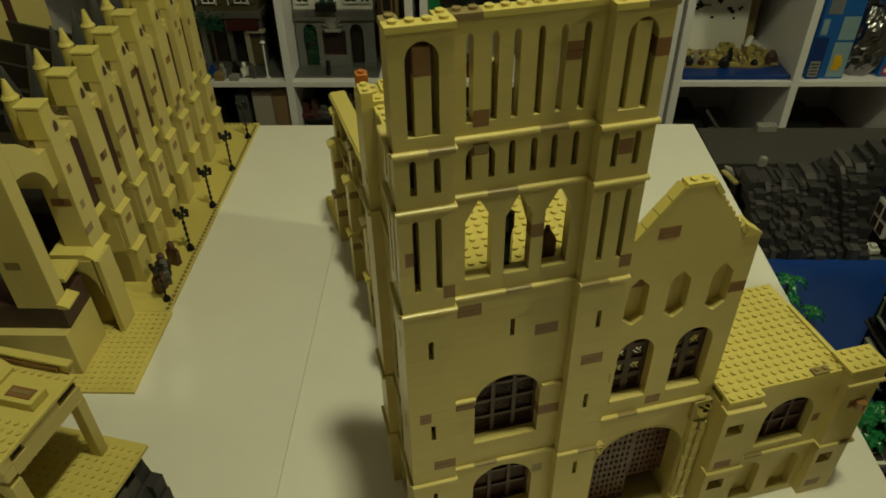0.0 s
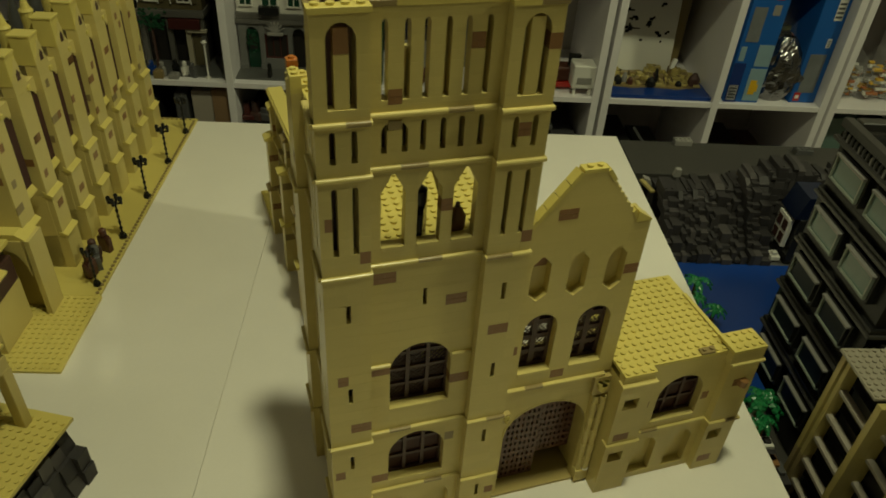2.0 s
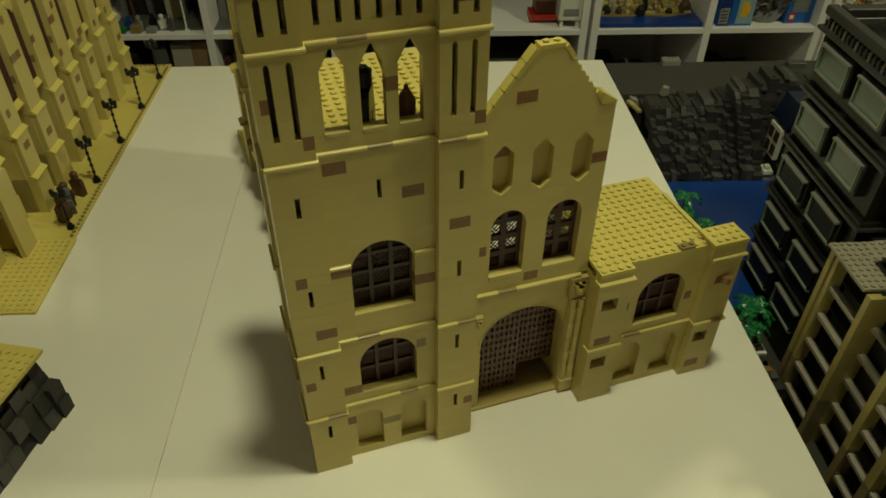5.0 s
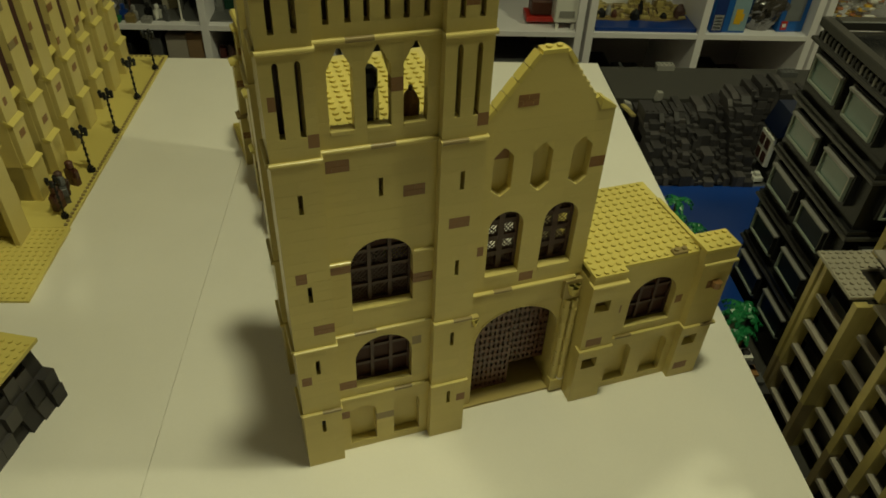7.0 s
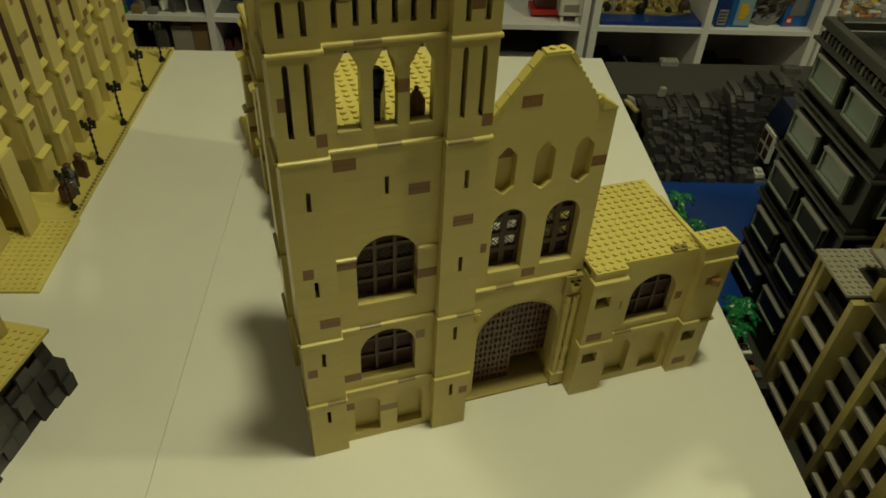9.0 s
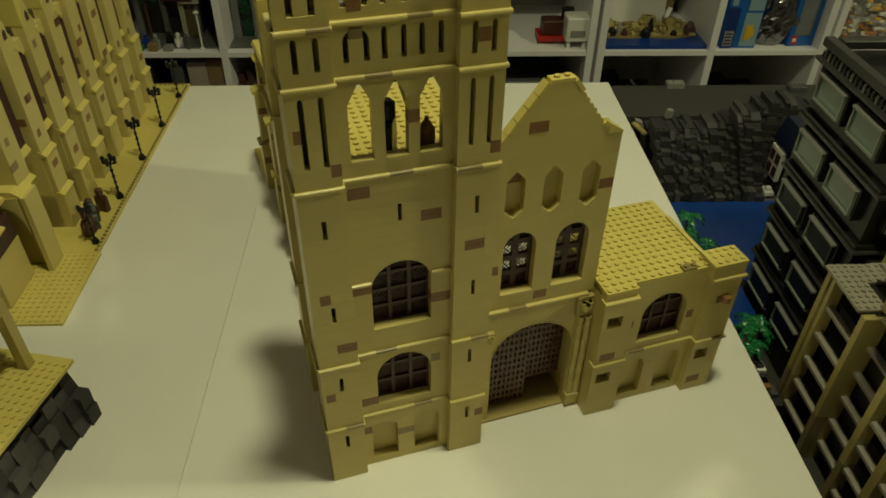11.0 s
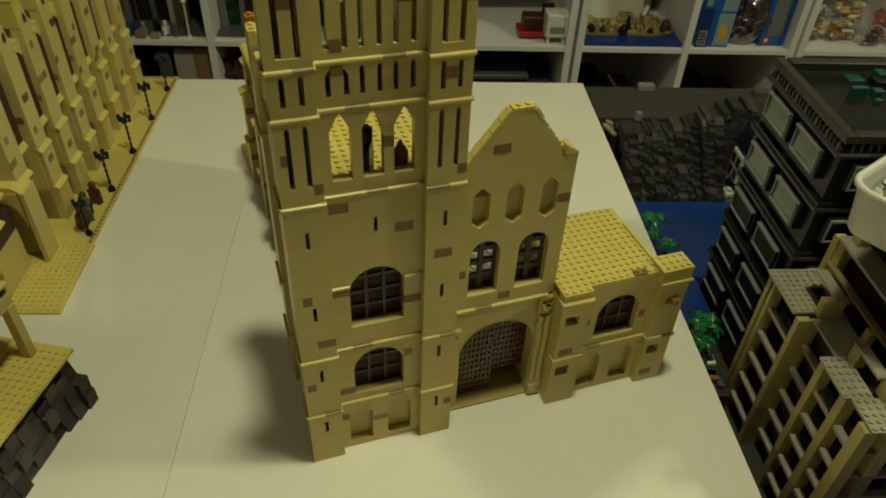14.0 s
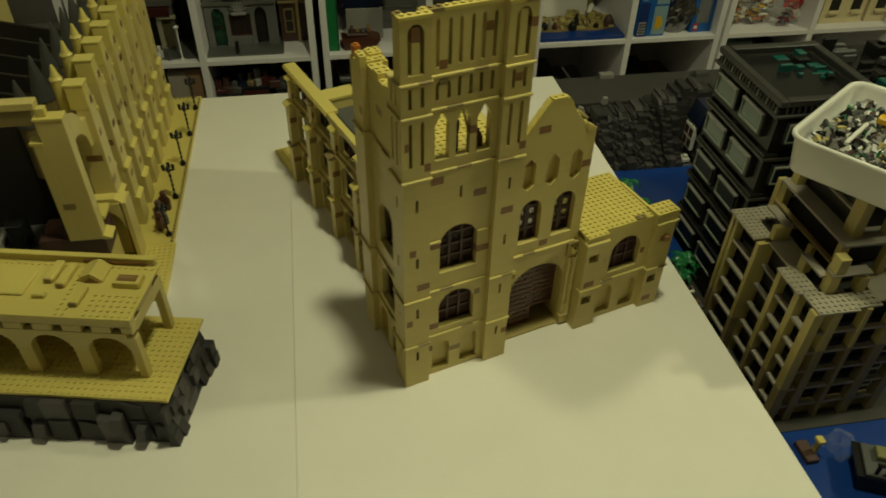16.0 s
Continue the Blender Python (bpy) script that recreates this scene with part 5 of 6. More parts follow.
        part("spire", Geo().cyl(wu - .062, vc + .012, .225, .290, .017, 20, .0016), SLATE, b, "slate grey cone behind the buttress")
        part("spire_base", Geo().cyl(wu - .062, vc + .012, .144, .225, .0155, 20), DARKTAN, b)
        for q in range(3):
            zz = acc.choice((.125, .135, .15, .165, .18, .195, .21, .225))
            v0 = vc - h + acc.choice((0, .008, .016))
            part("brick", Geo().box(f - .001, f + .0003, v0, v0 + acc.choice((.008, .0156)), zz, zz + B), acc.choice((BROWN, BROWN, DARKTAN)), b, "medium brown brick")
        if k:
            zz = acc.choice((.065, .075, .09))
            part("brick", Geo().box(f + .0030, f + .0043, vc - .006, vc + .008, zz, zz + B), BROWN, b)
        for q in range(2):
            zz = acc.choice((.14, .155, .175, .20))
            u0 = f - acc.choice((.012, .02, .028))
            part("brick", Geo().box(u0 - .006, u0 + .008, vc - h - .0003, vc - h + .001, zz, zz + B), acc.choice((BROWN, DARKTAN)), b)
        # tall lancet between the buttresses
        if k < 7:
            vm = (vc + ribs[k + 1]) / 2
            w = part("lancet_window", Geo().box(wu, -.0670, vm - .0146, vm + .0146, .135, .226), SMOKE, t, "tall dark lancet window")
            part("window_head", Geo().prism([(vm - .0145, .226), (vm - .0105, .222), (vm - .006, .228), (vm, .231), (vm + .006, .228), (vm + .0105, .222), (vm + .0145, .226), (vm + .0145, .243), (vm - .0145, .243)], wu, -.0655, "x"), TAN, w)
            part("window_sill", Geo().prism([(wu, .127), (-.063, .127), (-.063, .1285), (-.067, .136), (wu, .136)], vm - .0148, vm + .0148), TAN2, w)
            part("lower_window", Geo().box(wu + .0004, wu + .0012, vm - .006, vm + .006, .045, .105), SMOKE, w, "small dark lower window")
            part("lower_sill", Geo().soft(wu, wu + .010, vm - .0145, vm + .0145, .0036, .038, .0003), TAN, w)
    # front pier and the arch that joins it to the first buttress
    fp = part("front_pier", Geo().soft(-.096, -.063, -.0985, -.080, .097, .284, .0004).soft(-.108, -.096, -.0985, -.080, .097, .250, .0004), TAN, t, "tall tan front pier")
    part("pier_cap", Geo().soft(-.098, -.0625, -.0995, -.079, .284, .2875, .0005).soft(-.092, -.082, -.094, -.083, .2875, .299, .0005), TAN2, fp)
    part("pier_shoulder", Geo().soft(-.112, -.095, -.099, -.080, .250, .2545, .0005), TAN2, fp)
    part("pier_ledge", Geo().prism([(-.064, .097), (-.052, .097), (-.052, .0995), (-.064, .104)], -.1, -.074), TAN2, fp)
    part("brick", Geo().box(-.100, -.084, -.0988, -.098, .15, .1596), DARKTAN, fp)
    part("front_beam", Geo().soft(-.37, -.098, -.080, -.062, .290, .300, .0006), TAN, t, "tan lintel over the open front")
    part("beam_underside", Geo().soft(-.37, -.104, -.078, -.064, .268, .290, .0006), DARKTAN, t)
    n = 12
    low, high = [], []
    for i in range(n + 1):
        a0 = math.pi / 2 * i / n
        x = -.080 + .048 * math.sin(a0)
        low.append((x, .205 + .040 * math.cos(a0)))
        high.append((x, max(.246, .280 - 16 * (x + .08) ** 2)))
    low.append((-.0195, .205))
    high.append((-.0195, .246))
    part("flying_arch", Geo().prism(low + high[::-1], -.104, -.063, "x"), TAN, t, "tan arch between the piers")
    # porch with an arched doorway
    z1 = .112
    por = part("porch", Geo().box(-.096, -.090, -.037, -.006, .0036, z1).box(-.0475, -.0415, -.037, -.006, .0036, z1).box(-.090, -.0505, -.012, -.006, .0036, z1), TAN, t, "tan porch with an arched doorway")
    curve = [(-.07025 - .01975 * math.cos(math.pi * q / 16), .062 + .036 * math.sin(math.pi * q / 16)) for q in range(17)]
    pa = Geo().prism(curve + [(curve[-1][0], z1), (curve[0][0], z1)], -.037, -.012)
    part("porch_arch", pa, TAN, por)
    part("porch_roof", Geo().prism([(-.096, z1), (-.0452, z1), (-.056, z1 + .008), (-.096, z1 + .008)], -.036, -.006), TAN2, por)
    part("brick", Geo().box(-.080, -.064, -.0123, -.0118, .022, .031), BROWN, por)
    part("brick", Geo().box(-.0452, -.0447, -.030, -.016, .068, .0776), BROWN, por)
    part("side_roof", Geo().soft(-.100, -.062, -.074, -.040, .112, .118, .0006), TAN2, t, "small tan roof beside the porch")
    part("lower_wall", Geo().soft(-.16, -.064, -.105, -.040, .0036, .064, .0006), TAN, t)
    # shade between lower wall and pier, done as a dark brown block
    part("shadow_gap", Geo().box(-.15, -.064, -.094, -.042, .064, .097), DBROWN, t, "dark brown block coloured as the shaded gap under the pier")
    # a black wall stands in for the shade of the open nave
    part("inner_wall", Geo().box(-.37, -.126, .0, .006, .0036, .23), SHADEBLACK, t, "black wall standing in for the unlit open nave")
    part("inner_floor", Geo().box(-.37, -.16, -.09, .0, .0036, .06), GREY, t, "grey floor inside the open front")
    for q in range(5):
        u0 = -.34 + q * .034
        part("inner_block", Geo().soft(u0, u0 + .022, -.070 + .01 * (q % 3), -.03, .06, .078 + .012 * ((q * 2) % 3), .001), (LGREY, BLACK, GREY)[q % 3], t, "grey machine part inside the open front")


SLATE = material("slate_grey_plastic", (0.07, 0.07, 0.07), 0.36, vary=0.15)
church()
front_plate = thing("tan_baseplate", "tan studded baseplate in front of the church", "baseplate", base(-.521, .2795, 0))
part("plate", Geo().soft(-.195, .195, -.0655, .0655, 0, .0034, .0003), TAN2, front_plate)
g = Geo()
for i in range(48):
    for j in range(16):
        g.cyl(-.192 + (i + .5) * S, -.064 + (j + .5) * S, .0034, .0048, .0024, 8)
part("studs", g, TAN2, front_plate, "rows of round studs", kind="stuff")


def street_lamp(u, v):
    t = thing("toy_street_lamp", "black toy street lamp with a three-armed head on the tan plate", "toy lamp", base(u, v, .0036) @ Matrix.Scale(1.15, 4), "lamps along the church")
    g = Geo().cyl(0, 0, 0, .003, .0042, 12).cyl(0, 0, .003, .006, .0028, 12)
    part("foot", g, BLACK, t)
    g = Geo()
    for k in range(5):
        z = .006 + k * .0072
        g.cyl(0, 0, z, z + .0056, .0011, 8).cyl(0, 0, z + .0056, z + .0072, .0019, 8)
    part("post", g, BLACK, t)
    part("arms", Geo().soft(-.0065, .0065, -.001, .001, .042, .0436, .0003).soft(-.001, .001, -.0055, .0055, .042, .0436, .0003), BLACK, t)
    for a, b in ((-.006, 0), (.006, 0), (0, -.005), (0, .005)):
        part("lantern", Geo().cyl(a, b, .0425, .0495, .0016, 8, .0024).cyl(a, b, .0495, .0515, .0024, 8, .0008), BLACK, t)
    return t


lamp1 = street_lamp(-.339, .366)
for k in range(1, 4):
    copy_thing(lamp1, base((-.3405, -.339, -.337)[k - 1], .366 + .1052 * k, .0036) @ Matrix.Scale(1.15, 4))
copy_thing(lamp1, base(-.336, .787, .0036) @ Matrix.Scale(1.15, 4))


def doll(m, body, label):
    """A small jointless toy figure as one plain shape."""
    g = Geo()
    g.prism([(-.0078, .0), (-.0006, .0), (-.0006, .011), (-.0078, .011)], -.004, .004).prism([(.0006, .0), (.0078, .0), (.0078, .011), (.0006, .011)], -.004, .004)
    g.prism([(-.0078, .0112), (.0078, .0112), (.0055, .024), (-.0055, .024)], -.004, .004)
    g.soft(-.0095, -.0066, -.0035, .0035, .011, .023, .001).soft(.0066, .0095, -.0035, .0035, .011, .023, .001)
    g.cyl(0, 0, .0242, .0262, .003, 12).cyl(0, 0, .0262, .034, .005, 14).cyl(0, 0, .034, .036, .0045, 14, .0028)
    return solid("toy_figure", g, body, label, "toy figure", m, "little figures")


DOLLRED = material("dark_red_brown_plastic", (0.075, 0.024, 0.014), 0.38)
doll(base(-.352, .385, .0036, 70), DOLLRED, "brown toy figure standing on the tan plate")
doll(base(-.349, .402, .0036, 120), GREY, "dark grey toy figure beside the lamp")
doll(base(-.357, .415, .0036, 20), DBROWN, "dark brown toy figure in a small group")
doll(base(-.352, .440, .0036, 160), DOLLRED, "reddish-brown toy figure behind the group")
doll(base(-.404, .357, .0036, 40), BLACK, "black toy figure by the buttress")
doll(pose(8.7 * S, 3.2 * S, L3 * B + .0017, 0, 0, 65) @ Matrix.Scale(1.22, 4), BLACK, "black toy figure on the tower floor behind the arch")
BELLBROWN = material("brown_bell_plastic", (0.17, 0.085, 0.036), 0.36)
bell = thing("toy_bell", "dark brown toy bell standing on the tower floor", "toy bell", pose(12.15 * S, 3.0 * S, L3 * B + .0017) @ Matrix.Diagonal((.78, .78, 1.0, 1)))
part("bell_body", Geo().cyl(0, 0, 0, .004, .0092, 16, .0076, True).cyl(0, 0, .004, .018, .0076, 16, .0080).cyl(0, 0, .018, .025, .0080, 16, .003), BELLBROWN, bell)
part("bell_crown", Geo().cyl(0, 0, .025, .028, .002, 10), DBROWN, bell)
solid("toy_rod", Geo().cyl(0, 0, 0, .075, .0014, 10), TAN, "thin tan rod leaning on the tower floor", "rod", pose(11.9 * S, 4.0 * S, L3 * B + .004, 0, -20, 30))


# ---- the arcade on its rock base ----
def arcade():
    corner = base(-.2796, -.0367, 0, -12.5)
    t1 = thing("toy_rocks", "dark grey toy-brick rock base under the tan arcade", "toy rocks", corner @ pose(-.372, -.013, 0))
    part("rock_core", Geo().box(0, .364, .012, .140, 0, .0655), ROCK, t1)
    rnd = random.Random(23)
    x = 0.0
    while x < .362:
        w = min(rnd.choice((.026, .032, .040, .046)), .366 - x)
        sl = rnd.uniform(-.008, .008)
        zc = rnd.choice((.030, .036, .044))
        for z0, z1, k in ((0, zc, 0), (zc, .0656, 1)):
            a = rnd.uniform(.0, .010) + .003 * k
            g = Geo().prism([(x + .0008 + sl * z0 / .066, z0 + .0004), (x + w - .0008 + sl * z0 / .066 + rnd.uniform(-.002, .002), z0 + .0004),
                             (x + w - .0012 + sl * z1 / .066, z1 - rnd.choice((.0004, .0004, .006))), (x + .0012 + sl * z1 / .066 + rnd.uniform(0, .006), z1 - .0004)], a, .024)
            part("rock_block", g, ROCK if rnd.random() < .6 else ROCK2, t1)
        if rnd.random() < .55:
            q = rnd.uniform(.006, w - .016)
            zq = rnd.uniform(.006, .04)
            part("rock_slope", Geo().prism([(-.006, zq), (.006, zq - .004), (.010, zq + .018), (-.001, zq + .016)], x + q, x + q + rnd.uniform(.010, .018), "x"), ROCK2, t1)
        x += w
    t0 = thing("toy_rocks", "dark grey stepped toy rocks at the end of the base", "toy rocks", corner @ pose(-.0065, -.012, 0))
    rnd = random.Random(9)
    for k in range(9):
        v = k * .0155
        for r in range(3):
            out = .011 - .003 * r + rnd.uniform(-.003, .003) + (.007 if k > 6 and r < 2 else 0)
            h = .0192 if r < 2 else rnd.uniform(.012, .026)
            part("rock_brick", Geo().prism([(0, r * .0192), (out, r * .0192), (out - rnd.choice((0, .003, .006)), r * .0192 + h), (0, r * .0192 + h)], v + .0002, v + .0153), ROCK if rnd.random() < .7 else ROCK2, t0)
    t = thing("toy_brick_arcade", "tan toy-brick arcade with round arches and a flat studded roof", "toy building", base(-.2796, -.0367, .0667, -12.5))
    # local u is negative away from the plate's free corner
    g = Geo().soft(-.372, 0, 0, .1335, 0, .0044, .0003)
    for i in range(46):
        for j in range(16):
            g.cyl(-.004 - i * S, .004 + j * S, .0044, .0057, .0023, 8)
    part("floor_plate", g, TAN2, t, "tan studded floor plate")
    zb, zr = .0044, .1013
    v0, v1 = .0315, .0425
    pitch = .067
    part("post", Geo().soft(-.0415, -.0315, v0, v1, zb, .072, .0004), TAN, t, "slim tan corner post")
    for k in range(5):
        hi = -.0415 - pitch * k
        lo = hi - .0495
        part("column", Geo().soft(lo - .0175, lo, v0, v1, zb, .0460, .0004), TAN, t)
        mid, r, n = (lo + hi) / 2, (hi - lo) / 2, 16
        curve = [(mid - r * math.cos(math.pi * q / n), .046 + .0245 * math.sin(math.pi * q / n)) for q in range(n + 1)]
        a = Geo().prism(curve + [(hi, .0770), (lo - .0175, .0770), (lo - .0175, .0460)], v0, v1)
        part("arch", a, TAN, t)
    # lintel with small rounded holes
    lin = part("lintel", Geo().soft(-.377, -.0315, v0 - .0006, v1, .0885, zr - .0034, .0004), TAN, t)
    for k in range(10):
        uc = -.0685 - k * .0335
        part("lintel_block", Geo().soft(uc - .0112, uc + .0112, v0, v1, .0770, .0885, .0012), TAN, lin)
    part("lintel_block", Geo().soft(-.0462, -.0315, v0, v1, .0770, .0885, .0012), TAN, lin)
    # brown strip stands for the shadow in the lintel's holes
    part("lintel_back", Geo().box(-.375, -.033, v1 - .003, v1 - .0005, .0772, .0883), DBROWN, lin, "brown strip coloured as the shadowed gap behind the lintel")
    # back wall and the open end
    part("back_wall", Geo().box(-.377, -.088, .108, .116, zb, zr - .0034), TAN, t)
    part("post", Geo().soft(-.0425, -.032, .112, .1215, zb, .075, .0004), TAN, t, "slim tan corner post")
    eb = part("end_beam", Geo().soft(-.0425, -.0325, v1, .1215, .0735, .0885, .0005), TAN, t)
    part("beam_tile", Geo().soft(-.0425, -.0325, .056, .098, .0885, zr - .0034, .0005), TAN, eb)
    # brown strip paints the shade in the beam's slot
    part("beam_gap", Geo().box(-.0425, -.036, v1, .1215, .0887, zr - .0036), DBROWN, eb, "brown strip coloured as the shaded slot in the beam")
    roof = Geo().soft(-.377, -.0305, v0 - .001, .1225, zr - .0034, zr, .0004)
    for i in range(40):
        for j in range(11):
            if i < 7 and j < 5 or i in (9, 10) or j == 10:
                roof.cyl(-.0355 - i * S, .0355 + j * S, zr, zr + .0014, .0023, 8)
    part("roof_plate", roof, TAN2, t, "tan partly studded roof plate")
    part("parapet", Geo().soft(-.377, -.036, .1215, .1275, zr - .0034, zr + .0075, .0005), TAN, t)
    part("parapet_cap", Geo().soft(-.377, -.034, .1205, .1285, zr + .0075, zr + .0107, .0005), TAN2, t)
    part("parapet_strip", Geo().soft(-.12, -.045, .1195, .1212, zr + .001, zr + .006, .0003), BROWN, t, "brown strip below the parapet")
    h = part("roof_hatch", Geo().soft(-.0690, -.0380, .0800, .0985, zr, zr + .0085, .0006), TAN2, t, "tan hatch box on the roof")
    part("hatch_panel", Geo().soft(-.0650, -.0420, .0840, .0945, zr + .0086, zr + .0094, .0003), BROWN, h, "brown panel in the hatch")
    part("hatch_inlay", Geo().soft(-.0620, -.0450, .0875, .0915, zr + .0092, zr + .0100, .0003), DARKTAN, h)
    gb = part("gable_block", Geo().prism([(-.109, zr), (-.084, zr), (-.084, zr + .003), (-.0965, zr + .0130), (-.111, zr + .006)], .088, .116), TAN2, t, "tan gable-shaped block on the roof")
    part("gable_front", Geo().prism([(-.106, zr), (-.088, zr), (-.0965, zr + .009)], .0865, .0885), BROWN, gb)
    for a, b, c, d, hh in ((-.150, -.139, .083, .117, .0075), (-.1330, -.1225, .076, .114, .0075), (-.1055, -.0945, .047, .078, .0065), (-.1525, -.1375, .057, .065, .0065), (-.20, -.165, .06, .10, .0036), (-.26, -.22, .05, .11, .005)):
        part("roof_block", Geo().soft(a, b, c, d, zr, zr + hh, .0014), TAN2, t, "rounded tan bar on the roof")
    for a, c in ((-.1460, .083), (-.129, .076), (-.100, .047)):
        part("bar_end", Geo().soft(a - .004, a + .004, c - .0012, c + .0004, zr, zr + .0070, .0003), DARKTAN, t)


arcade()
dk = thing("toy_cart", "low dark toy cart with a yellow plate beside the church", "toy vehicle", base(-.50, .225, .0048))
part("cart_body", Geo().soft(-.05, .03, -.015, .015, .006, .03, .002), BLACK, dk)
part("cart_lamp", Geo().soft(.0301, .033, -.006, .006, .012, .02, .001), YELLOW, dk, "yellow plate")
for a in (-.04, .02):
    for b in (-.017, .014):
        w = Geo()
        w.cyl(0, 0, 0, .004, .007, 16, bottom=True)
        w.v = [(x + a, z + b, y + .007) for x, y, z in w.v]
        part("wheel", w, BLACK, dk)


# ---- shelves along the back wall ----
SV0, SV1 = 1.36, 1.70
SHELF_Z, BOARD_Z, GROW = -.1255, -.156, 1.0615


def shelf_unit(u0, u1, label):
    u0, u1 = shelf_u(u0), shelf_u(u1)
    t = thing("shelf_unit", label, "shelf", base((u0 + u1) / 2, SV0, TABLE_Z), "white shelf units")
    w, d, th = (u1 - u0) / 2, SV1 - SV0, .0185
    H = .53 - TABLE_Z
    for a, b in ((-w, -w + th), (-th / 2, th / 2), (w - th, w)):
        part("upright", Geo().soft(a, b, 0, d, 0, H, .0006), SHELFWHITE, t)
    for z in (BOARD_Z - .30 * GROW, BOARD_Z, BOARD_Z + .31 * GROW):
        z -= TABLE_Z
        part("shelf_board", Geo().soft(-w + th, -th / 2, .001, d, z - .0135, z, .0004), SHELFWHITE, t)
        part("shelf_board", Geo().soft(th / 2, w - th, .001, d, z - .0135, z, .0004), SHELFWHITE, t)
    part("top_board", Geo().soft(-w, w, 0, d, H, H + .018, .0006), SHELFWHITE, t)
    part("back_panel", Geo().box(-w, w, d, d + .004, 0, H), SHELFBACK, t, "grey-white back panel")


def shelf_u(u):
    return .5465 + 1.08 * (u - .5285)


SHELFBACK = material("grey_back_panel", (0.42, 0.39, 0.37), 0.6, vary=0.06)
for a, b in ((-1.235, -.645), (-.638, -.056), (-.040, .524), (.533, 1.085), (1.093, 1.645), (1.653, 2.2)):
    shelf_unit(a, b, "white shelf unit with open square bays full of models")


def put(u, v, z=SHELF_Z, turn=0.0):
    """A place on the shelf, from the shelf's own plan to the room's."""
    return base(shelf_u(u), SV0 + GROW * (v - 1.26), BOARD_Z + GROW * (z - SHELF_Z), turn) @ Matrix.Scale(1.07, 4)


def arch_board(g, x0, x1, zs, zt, top, y0, y1):
    """Fills above a round arch up to a straight top."""
    mid, r, n = (x0 + x1) / 2, (x1 - x0) / 2, 12
    c = [(mid - r * math.cos(math.pi * i / n), zs + (zt - zs) * math.sin(math.pi * i / n)) for i in range(n + 1)]
    return g.prism(c + [(x1, top), (x0, top)], y0, y1)


def sash(t, x0, x1, z0, z1, frame_mat, pane_mat, cols, rows, label, y=-.002):
    """A framed window with glazing bars standing proud of its panes."""
    w = part("window", Geo().box(x0, x1, y + .0025, y + .0035, z0, z1), pane_mat, t, label)
    e = .0028
    for a0, a1, c0, c1 in ((x0 - e, x0 + .0008, z0 - e, z1 + e), (x1 - .0008, x1 + e, z0 - e, z1 + e), (x0, x1, z0 - e, z0 + .0008), (x0, x1, z1 - .0008, z1 + e)):
        part("window_frame", Geo().soft(a0, a1, y, y + .005, c0, c1, .0004), frame_mat, w)
    for i in range(1, cols):
        x = x0 + (x1 - x0) * i / cols
        part("glazing_bar", Geo().box(x - .0011, x + .0011, y + .001, y + .003, z0, z1), frame_mat, w)
    for j in range(1, rows):
        z = z0 + (z1 - z0) * j / rows
        part("glazing_bar", Geo().box(x0, x1, y + .0012, y + .0032, z - .0011, z + .0011), frame_mat, w)
    return w


def white_shop(u, v):
    """White upper storeys over a grey shop front with two arched doorways and a fan-shaped ornament."""
    t = thing("toy_house", "white toy town house over a grey arched shop front", "toy building", put(u, v), "town houses on the shelf")
    w, d = .185, .16
    part("street_plate", Geo().soft(-.012, w + .010, -.06, d, 0, .0035, .0003), SLATEGREY, t, "grey street plate")
    # black block in place of the shade inside the shop
    part("shop_inside", Geo().box(.004, w - .004, .02, d, .0035, .116), SHADEBLACK, t, "black block standing in for the unlit shop interior")
    for a, b in ((0, .017), (.049, .061), (.116, .127), (.158, w)):
        part("shop_wall", Geo().soft(a, b, 0, .014, .0035, .116, .0005), COOLGREY, t)
        part("wall_foot", Geo().soft(a - .001, b + .001, -.003, .0, .0035, .016, .0005), COOLGREY, t)
    for a, b in ((.017, .049), (.127, .158)):
        part("arch", arch_board(Geo(), a, b, .085, .107, .116, .0005, .013), COOLGREY, t)
    part("window_apron", Geo().soft(.061, .116, .001, .012, .0035, .030, .0005), COOLGREY, t)
    part("shop_lintel", Geo().soft(.061, .116, .001, .012, .090, .116, .0005), COOLGREY, t)
    sash(t, .064, .113, .033, .088, MAROON, SHADEBLACK, 3, 1, "dark shop window with maroon bars", .004)
    orn = Geo()
    for k in range(7):
        a = math.radians(25 + 130 * k / 6)
        orn.prism([(.0885 - .0022, .096), (.0885 + .0022, .096), (.0885 + .024 * math.cos(a) + .0022, .098 + .026 * math.sin(a)), (.0885 + .024 * math.cos(a) - .0022, .098 + .026 * math.sin(a))], -.007 + .0002 * k, -.003)
    part("ornament", orn.soft(.070, .107, -.010, -.001, .090, .097, .001), LGREY, t, "light grey fan ornament over the shop window")
    door = part("shop_door", Geo().soft(.019, .047, .008, .012, .0035, .098, .0005), DGREEN, t, "dark green arched door")
    part("door_window", Geo().box(.024, .042, .0070, .0078, .05, .086), SHADEBLACK, door)
    bush = Geo()
    rnd = random.Random(3)
    for k in range(40):
        x, y, z = rnd.uniform(.020, .046), rnd.uniform(-.016, -.002), rnd.uniform(.050, .104)
        r = rnd.uniform(.002, .005)
        bush.prism([(x - r, z), (x, z - r * .6), (x + r, z), (x, z + r * .6)], y, y + .0012)
    part("climbing_plant", bush, DGREENLEAF, t, "dark green climbing leaves at the door", kind="stuff")
    part("cornice", Geo().soft(-.003, w + .003, -.006, d, .116, .126, .0006).soft(-.001, w + .001, -.003, d, .1262, .140, .0006), MIDGREY, t, "grey cornice")
    z = .140
